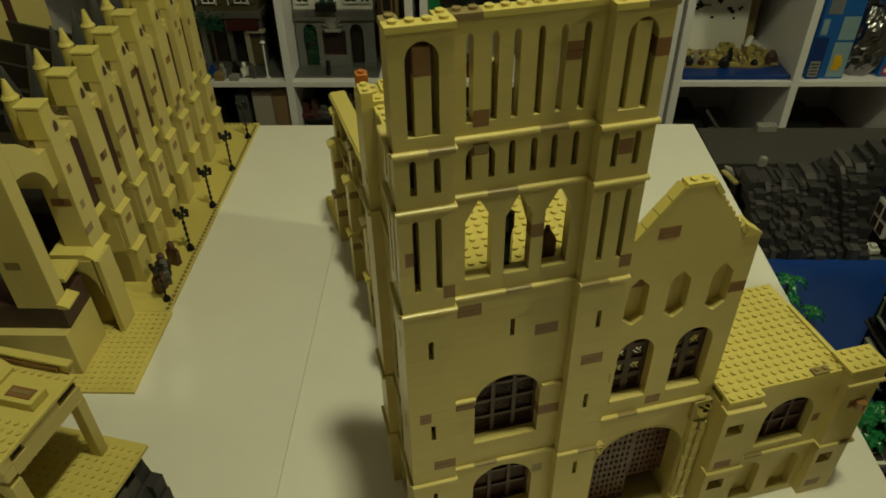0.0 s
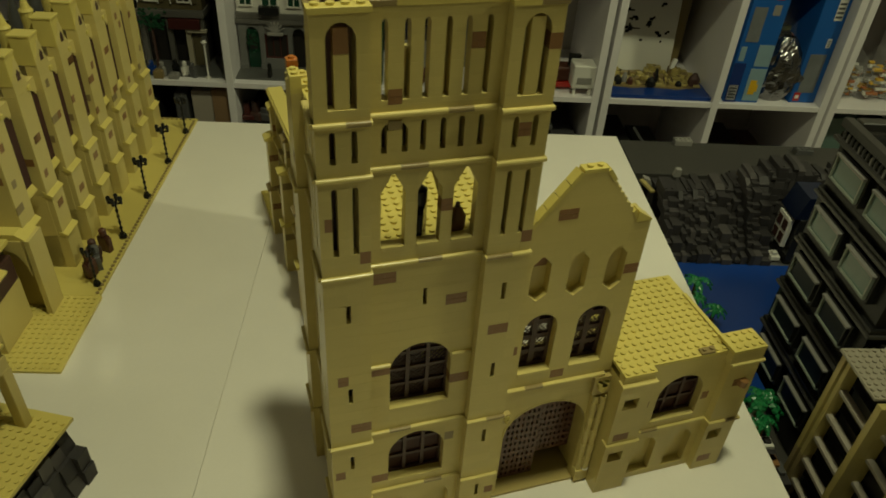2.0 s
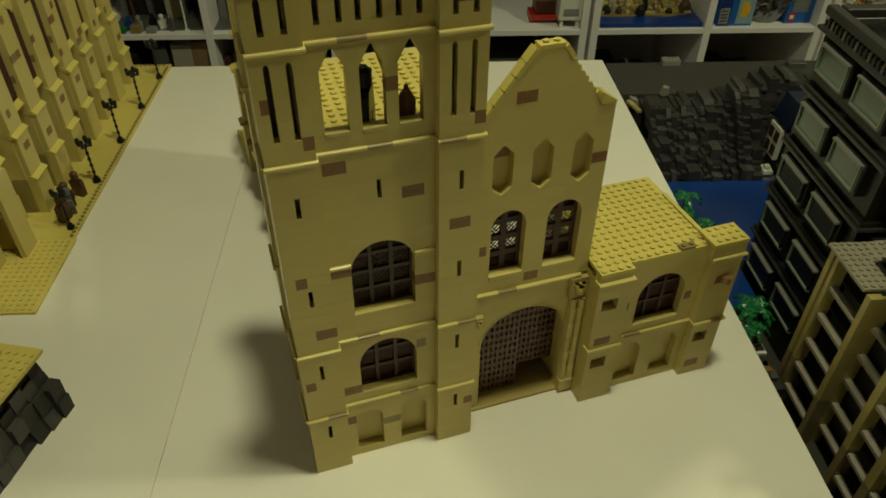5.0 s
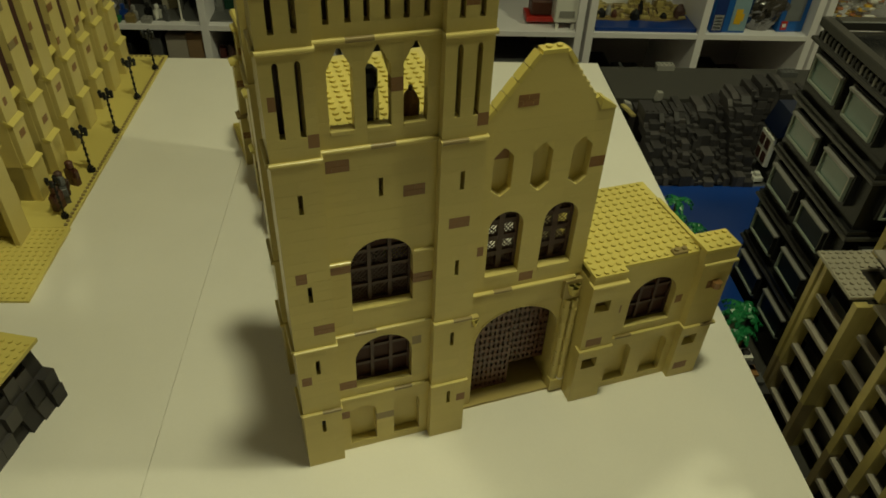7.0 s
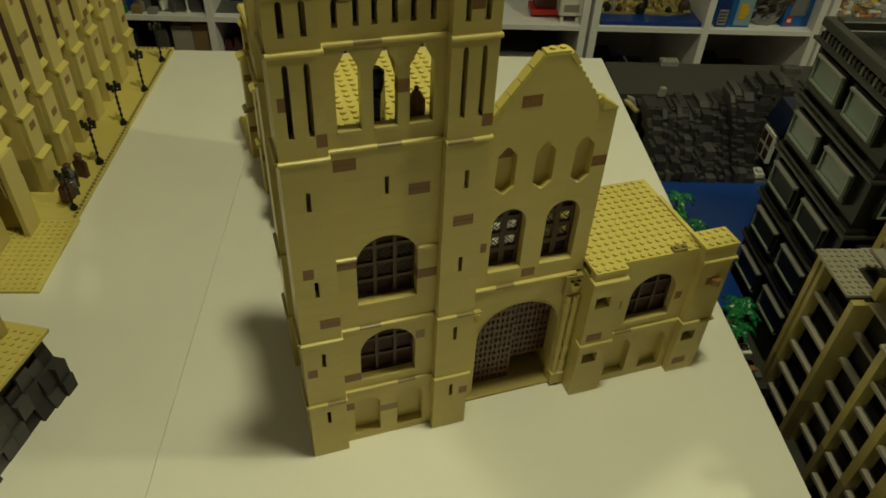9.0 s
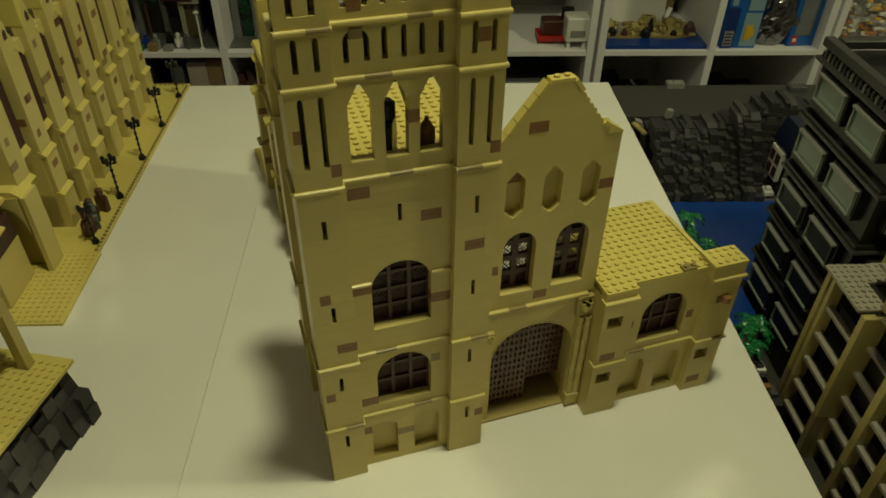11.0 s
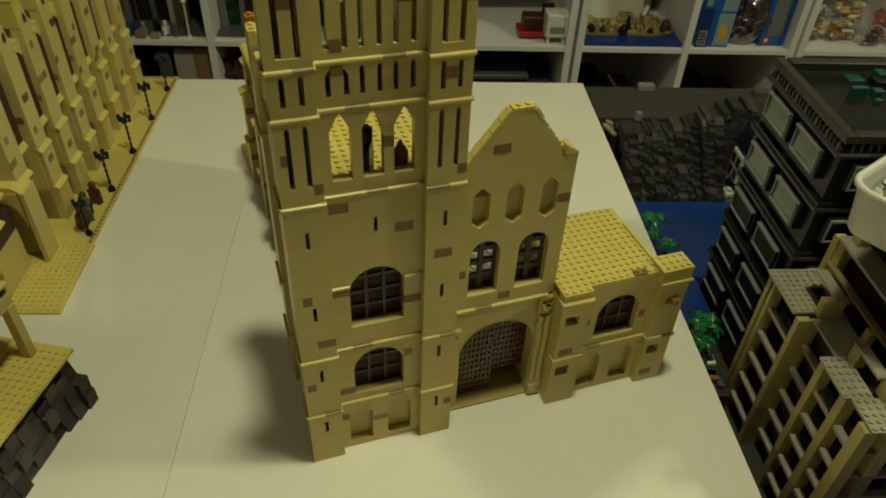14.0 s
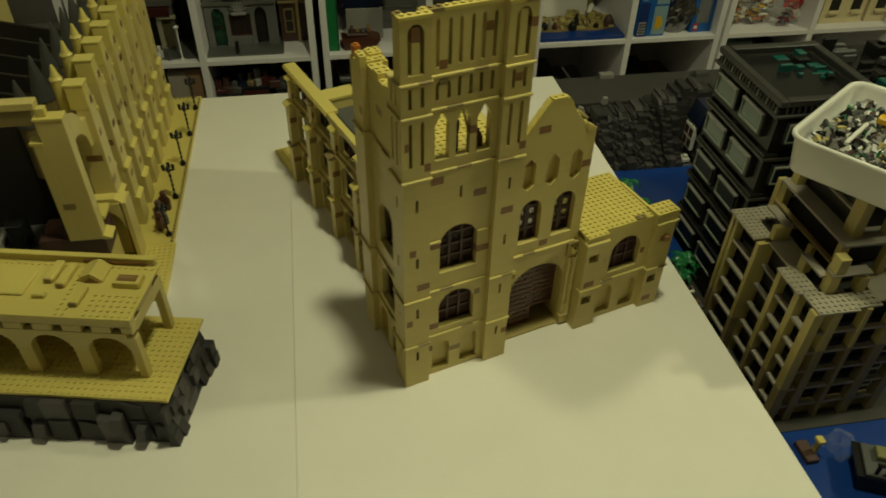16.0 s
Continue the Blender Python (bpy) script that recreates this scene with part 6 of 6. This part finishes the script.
    for s in range(2):
        part("upper_wall", Geo().soft(.001, w - .001, .004, d, z, z + .120, .0005), WHITE, t)
        for a, b in ((.011, .038), (.062, .097), (.122, .149), (.158, .178)):
            sash(t, a, b, z + .018, z + .092, WHITE, DGREEN, 2, 4, "tall dark green window in a white frame")
        part("balcony_box", Geo().soft(.056, .103, -.020, -.003, z + .002, z + .020, .001), BLACK, t, "black balcony box")
        part("string_course", Geo().soft(-.002, w + .002, -.004, d, z + .120, z + .127, .0006), MIDGREY, t)
        z += .127
    return t


def olive_shop(u, v):
    """Olive upper storey with shuttered white windows over a dark shop with a red sign."""
    t = thing("toy_house", "olive toy town house with white windows and a red sign", "toy building", put(u, v), "town houses on the shelf")
    w, d = .150, .16
    part("street_plate", Geo().soft(-.01, w + .050, -.06, d, 0, .0035, .0003), SLATEGREY, t, "grey street plate")
    # the shop's unlit inside as a black block
    part("shop_inside", Geo().box(.004, w - .004, .03, d, .0035, .122), SHADEBLACK, t, "black block standing in for the unlit shop interior")
    for a, b, m in ((.0, .012, MIDGREY), (.062, .074, MIDGREY), (.104, .116, PALESTONE), (.140, w, MIDGREY)):
        part("pillar", Geo().soft(a, b, .0, .012, .0035, .122, .0006), m, t)
    part("shop_panel", Geo().soft(.1165, .139, .006, .012, .0035, .094, .0005), OLIVE, t)
    part("sign_board", Geo().soft(.070, .142, -.012, .004, .096, .120, .0010), MAROON, t, "dark red sign board")
    part("lintel", Geo().soft(.110, .155, -.008, .004, .088, .0955, .0006), PALESTONE, t, "pale lintel")
    leaf = Geo()
    rnd = random.Random(8)
    for k in range(70):
        x, y, z = rnd.gauss(.034, .015), rnd.uniform(-.034, -.004), rnd.gauss(.118, .012)
        r = rnd.uniform(.003, .006)
        leaf.prism([(x - r, z), (x, z - r * .7), (x + r, z), (x, z + r * .7)], y, y + .0014)
    part("tree_crown", leaf, DGREENLEAF, t, "dark green toy leaves before the shop", kind="stuff")
    part("tree_trunk", Geo().cyl(.034, -.018, .0035, .115, .0030, 10), DBROWN, t)
    part("cornice", Geo().soft(-.003, w + .003, -.006, d, .122, .138, .0008), MIDGREY, t, "grey cornice")
    z = .138
    for s in range(2):
        part("upper_wall", Geo().soft(.001, w - .001, .004, d, z, z + .100, .0005), OLIVE, t)
        for a, b in ((.022, .048), (.097, .123)):
            sash(t, a, b, z + .020, z + .064, WHITE, SHADEBLACK, 2, 2, "white two-by-two window")
            for c in (a - .0165, b + .0045):
                sh = part("shutter", Geo().soft(c, c + .012, -.001, .004, z + .017, z + .067, .0005), OLIVE, t)
                part("shutter_edge", Geo().soft(c - .0012, c + .0012, -.003, .0, z + .014, z + .074, .0004), WHITE, sh, "white edge strip")
            part("window_hood", Geo().soft(a - .006, b + .006, -.006, .004, z + .069, z + .076, .0006), WHITE, t)
        part("string_course", Geo().soft(-.002, w + .002, -.004, d, z + .100, z + .107, .0006), MIDGREY, t)
        z += .107
    # black backdrop added to darken the empty stretch beside the house
    part("side_wall", Geo().box(w + .002, w + .056, .07, d, .0036, .34), SHADEBLACK, t, "added black backdrop for the dark void beside the house")
    return t


def narrow_house(u, v):
    t = thing("toy_house", "narrow dark brown toy house front with pale figures", "toy building", put(u, v), "town houses on the shelf")
    part("wall", Geo().soft(0, .075, .01, .15, .0, .34, .0005), DBROWN, t)
    for k in range(3):
        sash(t, .014, .034, .03 + .10 * k, .09 + .10 * k, DARKTAN, SHADEBLACK, 1, 2, "dark window in a tan frame", .004)
        part("string_course", Geo().soft(-.002, .077, .002, .15, .108 + .10 * k, .114 + .10 * k, .0006), DARKTAN, t)
    part("pilaster", Geo().soft(.044, .052, .0, .012, .0, .33, .0005), DARKTAN, t)
    return t


DGREEN = material("dark_green_pane", (0.012, 0.05, 0.03), 0.15)
MAROON = material("maroon_plastic", (0.060, 0.012, 0.010), 0.33)
OLIVE = material("olive_green_plastic", (0.105, 0.088, 0.045), 0.33)
MIDGREY = material("medium_grey_plastic", (0.12, 0.115, 0.105), 0.36, vary=0.1)
COOLGREY = material("cool_grey_plastic", (0.155, 0.155, 0.150), 0.36, vary=0.1)
SLATEGREY = material("street_grey_plastic", (0.10, 0.10, 0.096), 0.38, vary=0.1)
PALESTONE = material("pale_stone_plastic", (0.42, 0.38, 0.28), 0.36, vary=0.1)
DGREENLEAF = material("dark_leaf_plastic", (0.010, 0.065, 0.028), 0.4, vary=0.2)
white_shop(-.335, 1.345)
olive_shop(-.560, 1.345)
narrow_house(-.145, 1.355)
# small street furniture and clutter on that board
cl = thing("toy_street_lamp", "white toy street lamp in front of the town house", "toy lamp", put(-.400, 1.282))
part("foot", Geo().cyl(0, 0, 0, .004, .006, 12), WHITE, cl)
part("post", Geo().cyl(0, 0, .004, .082, .0022, 10), WHITE, cl)
part("lantern", Geo().cyl(0, 0, .082, .088, .003, 12, .007).cyl(0, 0, .088, .092, .007, 12, .003), WHITE, cl)
rnd = random.Random(77)
for k, (u, v, m) in enumerate(((-.505, 1.285, LGREY), (-.478, 1.30, BLACK), (-.455, 1.292, WHITE), (-.435, 1.285, GREY), (-.53, 1.29, BLUE), (-.26, 1.30, BLACK))):
    doll(put(u, v, SHELF_Z + .0002, rnd.uniform(0, 180)), m, "toy figure in the street before the shelf houses")
for k in range(3):
    solid("toy_crate", Geo().soft(-.011, .011, -.01, .01, 0, .012 + .006 * (k % 2), .001).studs(-1, 1, -1, 1, .012 + .006 * (k % 2)), (GREEN, DARKTAN, LGREY)[k], "small toy crate in front of the shelf houses", "crate", put(-.545 + .034 * k, 1.276, SHELF_Z))

# lower bay: binders, a black case, boxes
LOW = SHELF_Z - .30


def book(u, w, h, d, m, label):
    g = Geo().soft(-w / 2, w / 2, 0, d, 0, h, .002)
    b = solid("binder", g, m, label, "binder", put(u, 1.285, LOW))
    return b


PAPER = material("worn_cardboard", (0.30, 0.19, 0.10), 0.6, vary=0.25, grain=0.15)
PAPER2 = material("pale_cardboard", (0.34, 0.30, 0.25), 0.6, vary=0.2, grain=0.1)
book(-.425, .048, .262, .24, PAPER2, "pale cardboard binder upright in the lower bay")
book(-.376, .050, .268, .24, PAPER, "worn brown cardboard binder upright in the lower bay")
book(-.475, .030, .255, .24, GREY, "dark grey binder upright in the lower bay")
book(-.56, .06, .24, .24, BLACK, "black case upright in the lower bay")
for k, (u, w, h, m) in enumerate(((-.30, .06, .17, BLACK), (-.23, .07, .19, MAROON), (-.13, .09, .18, DBROWN), (.06, .12, .20, BLACK), (.2, .1, .17, GREY), (.36, .14, .19, BLACK), (.45, .09, .16, NAVY))):
    t = thing("storage_box", "storage box with a lid on the lower shelf", "box", put(u, 1.30, LOW))
    part("box_body", Geo().soft(-w / 2, w / 2, 0, .18, 0, h, .002), m, t)
    part("box_lid", Geo().soft(-w / 2 - .002, w / 2 + .002, -.002, .182, h, h + .012, .002), BLACK if k < 3 else GREY, t)
    part("box_label", Geo().box(-w / 4, w / 4, -.0012, -.0002, h * .5, h * .8), YELLOW if k == 1 else LGREY, t, "paper label")


rnd = random.Random(52)
for k in range(12):
    u0 = -.325 + .021 * k
    w = rnd.uniform(.008, .016)
    g = Geo().soft(-w, w, -.012, .012, 0, rnd.uniform(.012, .03), .002)
    g.soft(-w * .6, w * .4, -.008, .008, .012, rnd.uniform(.03, .05), .002)
    solid("small_toy", g, (MAROON, LGREY, DARKTAN, NAVY, GREY, DBROWN)[(k * 5) % 6], "small coloured toy lying on the boxes in the lower bay", "toy", put(u0, 1.315, LOW + (.182 if u0 < -.27 else .202 if u0 < -.19 else .192), rnd.uniform(-40, 40)), "small toys in the lower bay")

# bay with the beach scene, in front of a white picture board
def beach():
    t = thing("toy_beach_scene", "blue plate with a sandy toy beach and wreck on the shelf", "toy scene", put(.556, 1.270))
    part("water_plate", Geo().soft(0, .245, 0, .15, 0, .010, .0006), BLUE, t, "bright blue plate")
    rnd = random.Random(6)
    part("sand_base", Geo().prism([(.0, .048), (.06, .040), (.11, .048), (.17, .040), (.235, .056), (.24, .145), (.0, .145)], .010, .0135, "z"), DARKTAN, t, "sandy plate edge")
    for k in range(95):
        x, y = rnd.uniform(.0, .225), rnd.uniform(.048, .135)
        w, d = rnd.choice((.008, .008, .016, .016, .024)), rnd.choice((.008, .016))
        hill = max(0, 1 - ((x - .15) / .07) ** 2) * .017 + max(0, 1 - ((x - .04) / .06) ** 2) * .007
        h = .0032 * round((hill * (y - .03) / .10 + rnd.uniform(.0, .004)) / .0032 + .5)
        g = Geo().soft(x, min(.243, x + w), y, y + d, .0136, .0136 + h, .0004)
        if rnd.random() < .5:
            g.stud(x + w / 2, y + d / 2, .0136 + h)
        part("sand_brick", g, rnd.choice((DARKTAN, OLDTAN, OLDTAN, OLDTAN, TAN)), t)
    for x, y, r, h, m in ((.024, .060, .012, .020, BLACK), (.042, .066, .008, .026, LGREY), (.055, .058, .008, .018, DOLLRED), (.105, .052, .013, .022, BLACK), (.118, .062, .008, .040, BLACK), (.218, .066, .016, .030, DBROWN), (.178, .058, .009, .012, BLACK)):
        part("wreck_piece", Geo().cyl(x, y, .0136, .0136 + h * .6, r, 10, r * .85).cyl(x, y, .0136 + h * .6, .0136 + h, r * .8, 10, r * .3), m, t)
    for k in range(6):
        a = .105 + .012 * k
        part("wreck_rib", Geo().prism([(a, .015), (a + .003, .015), (a - .006, .048 - .003 * k), (a - .009, .048 - .003 * k)], .050 + .006 * (k % 3), .054 + .006 * (k % 3)), DBROWN if k % 2 else DARKTAN, t, "weathered wreck rib")
    part("white_bird", Geo().prism([(.148, .055), (.158, .058), (.163, .078), (.155, .080), (.150, .070)], .06, .068), WHITE, t, "white toy bird")


beach()
pic = thing("picture_board", "white board with black scattered marks leaning in the bay", "board", put(.566, 1.42, SHELF_Z, 0) @ pose(0, 0, 0, -8, 0, 0))
part("board", Geo().soft(0, .17, 0, .006, 0, .27, .001), WHITE, pic)
rnd = random.Random(15)
for k in range(30):
    x, z = rnd.choice((.012, .03, .05, .085, .12, .14)) + rnd.uniform(-.008, .012), rnd.uniform(.075, .262)
    g = Geo()
    for q in range(rnd.choice((1, 2, 2, 3))):
        a, b = rnd.uniform(.003, .012), rnd.uniform(.003, .008)
        g.box(x, x + a, -.0012 - .0001 * q, -.0003, z, z + b)
        x, z = x + a * rnd.uniform(.2, .8), z + b * rnd.choice((-.7, .7))
    part("mark", g, BLACK, pic)
part("torn_edge", Geo().box(.0, .045, -.0012, -.0003, .119, .1225).box(.03, .075, -.0012, -.0003, .116, .119), BLACK, pic)
sh = thing("brown_panel", "dull brown panel leaning in the shelf bay", "panel", put(.735, 1.46, SHELF_Z))
part("panel", Geo().soft(0, .03, 0, .12, 0, .30, .001), DARKTAN, sh)


def carton(u, v, w, d, h, turn, label, layout):
    """A blue retail carton with picture panels, badges and bars in place of lettering; layout: panels as (x0, x1, z0, z1, material, name)."""
    t = thing("toy_set_box", label, "box", put(u, v, SHELF_Z, turn), "blue boxes on the shelf")
    part("carton", Geo().soft(0, w, 0, d, 0, h, .0012), BOXBLUE, t)
    for k, (a, b, c, e, m, nm) in enumerate(layout):
        p = part(nm, Geo().box(w * a, w * b, -.0010, -.0002, h * c, h * e), m, t, {"picture": "printed picture panel", "badge": "red badge", "label_patch": "white label with dark bars"}.get(nm, ""))
        if nm == "label_patch":
            for q in range(4):
                z0 = c + (e - c) * (.12 + .21 * q)
                part("bar", Geo().box(w * (a + .03), w * (b - .03), -.0016, -.0011, h * z0, h * (z0 + (e - c) * .1)), GREY, p)
        if nm == "badge":
            part("badge_mark", Geo().box(w * (a + .2 * (b - a)), w * (b - .2 * (b - a)), -.0016, -.0011, h * (c + .3 * (e - c)), h * (e - .3 * (e - c))), WHITE, p)
    return t


BOXBLUE = material("printed_blue_card", (0.010, 0.105, 0.40), 0.4, vary=0.06)
DEEPCARD = material("printed_dark_blue_card", (0.008, 0.03, 0.16), 0.4, vary=0.06)
SKY = material("printed_pale_blue", (0.24, 0.36, 0.42), 0.4, vary=0.2)
GREYPRINT = material("printed_grey_picture", (0.16, 0.17, 0.18), 0.4, vary=0.5)
carton(.832, 1.275, .085, .20, .29, 0, "tall blue toy set box standing in the bay", (
    (.0, .34, .0, .34, DEEPCARD, "side_panel"), (.04, .30, .02, .15, WHITE, "label_patch"), (.06, .22, .36, .48, SKY, "picture"),
    (.52, .98, .02, .30, SKY, "picture"), (.55, .98, .32, .50, SKY, "picture"), (.10, .46, .52, .80, GREYPRINT, "picture"),
    (.14, .34, .86, .95, RED, "badge"), (.62, .82, .86, .95, RED, "badge"), (.62, .82, .74, .82, LGREY, "print_bars")))
part("picture_detail", Geo().box(.052, .068, -.0018, -.0011, .022, .058).box(.055, .073, -.0024, -.0019, .030, .048), YELLOW, bpy.data.objects["toy_set_box"], "yellow picture detail")
carton(1.000, 1.285, .066, .20, .27, 4, "narrow blue toy set box beside a clear bag", (
    (.18, .80, .10, .46, GREYPRINT, "picture"), (.10, .34, .02, .10, RED, "badge"), (.55, .85, .76, .94, WHITE, "label_patch"), (.62, .78, .52, .60, WHITE, "label_patch")))
carton(.925, 1.42, .08, .12, .31, 0, "dark blue toy set box at the back of the bay", ((.1, .9, .1, .5, DEEPCARD, "side_panel"),))


def bag(u, v, s, label, seed, mats, z=SHELF_Z, film=None):
    """A crumpled clear bag with small parts showing inside."""
    rnd = random.Random(seed)
    t = thing("clear_bag", label, "bag", put(u, v, z))
    g = Geo()
    n, m = 30, 20
    for j in range(m + 1):
        f = j / m
        for i in range(n):
            a = 6.2832 * i / n
            r = s * (.42 * math.sin(math.pi * min(1, .18 + .75 * f)) + .02) * (1 + .22 * noise.noise((3 * math.cos(a) + seed, 3 * math.sin(a), 4 * f)) + .16 * noise.noise((9 * math.cos(a) + seed, 9 * math.sin(a), 9 * f)))
            g.v.append((r * math.cos(a), .7 * r * math.sin(a), s * 1.25 * f + .02 * s * noise.noise((5 * a, f * 9, seed)) * (j > 0)))
    for j in range(m):
        for i in range(n):
            k = (i + 1) % n
            g.f.append((j * n + i, j * n + k, (j + 1) * n + k, (j + 1) * n + i))
    g.f.append(tuple(reversed(range(n))))
    part("film", g, film or CLEAR, t, "crinkled silver film" if film is SILVER else "crinkled clear film")
    for q, mt in enumerate(mats):
        h = Geo()
        for k in range(26):
            a, r = rnd.uniform(0, 6.28), s * .28 * math.sqrt(rnd.random())
            x, y, z2 = r * math.cos(a), .6 * r * math.sin(a), s * rnd.uniform(.03, .8)
            b = s * rnd.uniform(.03, .09)
            h.soft(x - b, x + b, y - b * .6, y + b * .6, z2, z2 + b * .8, b * .15)
        part("bag_content", h, mt, t, "small toy parts in the bag", kind="stuff")


PALEGREEN = material("pale_green_plastic", (0.15, 0.17, 0.07), 0.35)
PINK = material("pink_plastic", (0.16, 0.05, 0.055), 0.35)
SILVER = material("silver_foil", (0.24, 0.235, 0.24), 0.18, metal=0.95, bump=1.0, bump_scale=210)
bag(.962, 1.312, .125, "crumpled silver bag between the blue boxes", 4, (GREY,), film=SILVER)
bag(.948, 1.385, .185, "tall clear bag of pale green and pink parts", 12, (PALEGREEN, PINK, BLACK, DARKTAN))
bag(1.225, 1.33, .12, "clear bag of colourful parts on the shelf", 6, (YELLOW, WHITE, ORANGE, LGREY))
bag(1.155, 1.34, .10, "clear bag of yellow and grey parts on the shelf", 7, (YELLOW, LGREY, WHITE, ORANGE))
bag(1.30, 1.30, .075, "small clear bag of violet parts on the shelf", 9, (NAVY, LGREY, RED))
san = thing("striped_ball_figure", "red and white stacked round ornament on the shelf", "ornament", put(1.34, 1.345))
for k, (r, m, z) in enumerate(((.030, WHITE, 0), (.028, RED, .036), (.024, WHITE, .07), (.026, RED, .092))):
    g = Geo()
    for j in range(8):
        a0, a1 = math.pi * j / 8 - math.pi / 2, math.pi * (j + 1) / 8 - math.pi / 2
        g.cyl(0, 0, z + .022 + .022 * math.sin(a0), z + .022 + .022 * math.sin(a1), max(.0005, r * math.cos(a0)), 16, max(.0005, r * math.cos(a1)))
    part("ball", g, m, san, "glossy round segment")


def cream_block(u, label):
    t = thing("cream_building", label, "toy building", put(u, 1.30))
    part("body", Geo().soft(0, .14, 0, .14, 0, .26, .001), CREAM, t)
    for k in range(3):
        for i in range(2):
            part("sill", Geo().soft(.02 + .07 * i, .055 + .07 * i, -.010, .0, .03 + .07 * k, .038 + .07 * k, .001), CREAM, t)
            part("window", Geo().box(.022 + .07 * i, .053 + .07 * i, -.0008, .0, .04 + .07 * k, .08 + .07 * k), SHADEBLACK, t)


CREAM = material("cream_plastic", (0.66, 0.56, 0.33), 0.33)
cream_block(1.41, "cream toy facade with window sills on the shelf")
cream_block(1.56, "cream toy facade beside its twin on the shelf")
# red and white toys in the middle unit
rv = thing("toy_vehicle", "dark red and black toy vehicle on the shelf", "toy vehicle", put(.395, 1.30))
part("chassis", Geo().soft(0, .09, 0, .06, .008, .02, .001), RED, rv)
part("cabin", Geo().soft(.01, .06, .008, .052, .02, .055, .003), DOLLRED, rv)
part("boom", Geo().soft(.055, .085, .02, .03, .02, .085, .002), BLACK, rv)
for a in (.015, .07):
    part("wheel", Geo().cyl(a, .03, 0, .008, .012, 14, bottom=True), BLACK, rv)
wc = thing("white_toy_cart", "white boxy toy on short legs on the shelf", "toy vehicle", put(.455, 1.270) @ Matrix.Scale(1.3, 4))
part("box", Geo().soft(0, .043, 0, .04, .014, .058, .002), WHITE, wc)
for a in (.004, .033):
    for b in (.004, .03):
        part("foot", Geo().soft(a, a + .006, b, b + .006, 0, .014, .001), WHITE, wc)
part("grille", Geo().box(.008, .035, -.0012, -.0002, .024, .036), LGREY, wc)
gv = thing("green_panel", "tall green toy panel at the side of the bay", "toy panel", put(-.022, 1.285))
part("panel", Geo().soft(0, .024, 0, .07, 0, .20, .001), GREEN, gv)
part("panel_edge", Geo().soft(.024, .028, .0, .07, .0, .13, .0006), DGREENLEAF, gv)
gb = thing("grey_toy_block", "large grey toy-brick block at the back of the bay", "toy building", put(.085, 1.42))
part("body", Geo().soft(0, .19, 0, .14, 0, .29, .001), MIDGREY, gb)
for k in range(7):
    part("course", Geo().soft(-.002, .192, -.003, .0, .02 + .038 * k, .028 + .038 * k, .0006), SLATEGREY, gb)
ns = thing("navy_toy_ship", "dark navy toy ship on a white stand in the bay", "toy ship", put(.03, 1.36))
part("stand", Geo().soft(0, .10, 0, .06, .0, .085, .001), LGREY, ns)
part("hull", Geo().prism([(-.01, .09), (.09, .0865), (.115, .12), (.0, .12)], .0, .05), NAVY, ns)
part("cabin", Geo().soft(.03, .08, .008, .042, .12, .15, .002), BLACK, ns)
bs = thing("toy_wreck", "low reddish-brown and grey toy wreck on the shelf", "toy scene", put(.012, 1.285))
part("hull", Geo().prism([(.008, .0), (.085, .0), (.105, .026), (.078, .034), (.0, .030)], 0, .05), DOLLRED, bs)
part("deck", Geo().soft(.014, .07, .006, .044, .034, .042, .002), DBROWN, bs)
for k in range(5):
    part("wreck_piece", Geo().soft(.010 + .015 * k, .019 + .015 * k, .012 + .004 * (k % 3), .03, .042, .048 + .005 * (k * 2 % 3), .001), (LGREY, DBROWN, DARKTAN, GREY, BROWN)[k], bs)
# lower right bays: dark clutter
for k, (u, w, h, m) in enumerate(((.60, .10, .15, BLACK), (.71, .07, .12, GREY), (.89, .12, .14, BLACK), (1.0, .06, .12, DBROWN), (1.18, .12, .24, AQUA), (1.34, .1, .2, NAVY))):
    solid("dark_box", Geo().soft(-w / 2, w / 2, 0, .16, 0, h, .002), m, "dark box pushed into the lower shelf bay", "box", put(u, 1.33, LOW))
solid("grey_stick", Geo().soft(0, .006, 0, .006, 0, .10, .001), GREY, "grey stick leaning in the lower bay", "stick", put(.70, 1.31, LOW) @ pose(0, 0, .12, 0, -38, 0))


# ---- housings of the two ceiling lamps and of the added fill light ----
def ceiling_fixture(x, y, r):
    t = thing("ceiling_lamp", "round white ceiling housing over a warm light", "lamp", pose(x, y, 1.81))
    part("housing", Geo().cyl(0, 0, .0, .14, r * 1.1, 28, bottom=True), WHITE, t)


ceiling_fixture(.195, -.078, .16)
ceiling_fixture(2.09, -.578, .16)
# this housing is made up to go with the left fill
ceiling_fixture(-1.55, -0.15, .26)
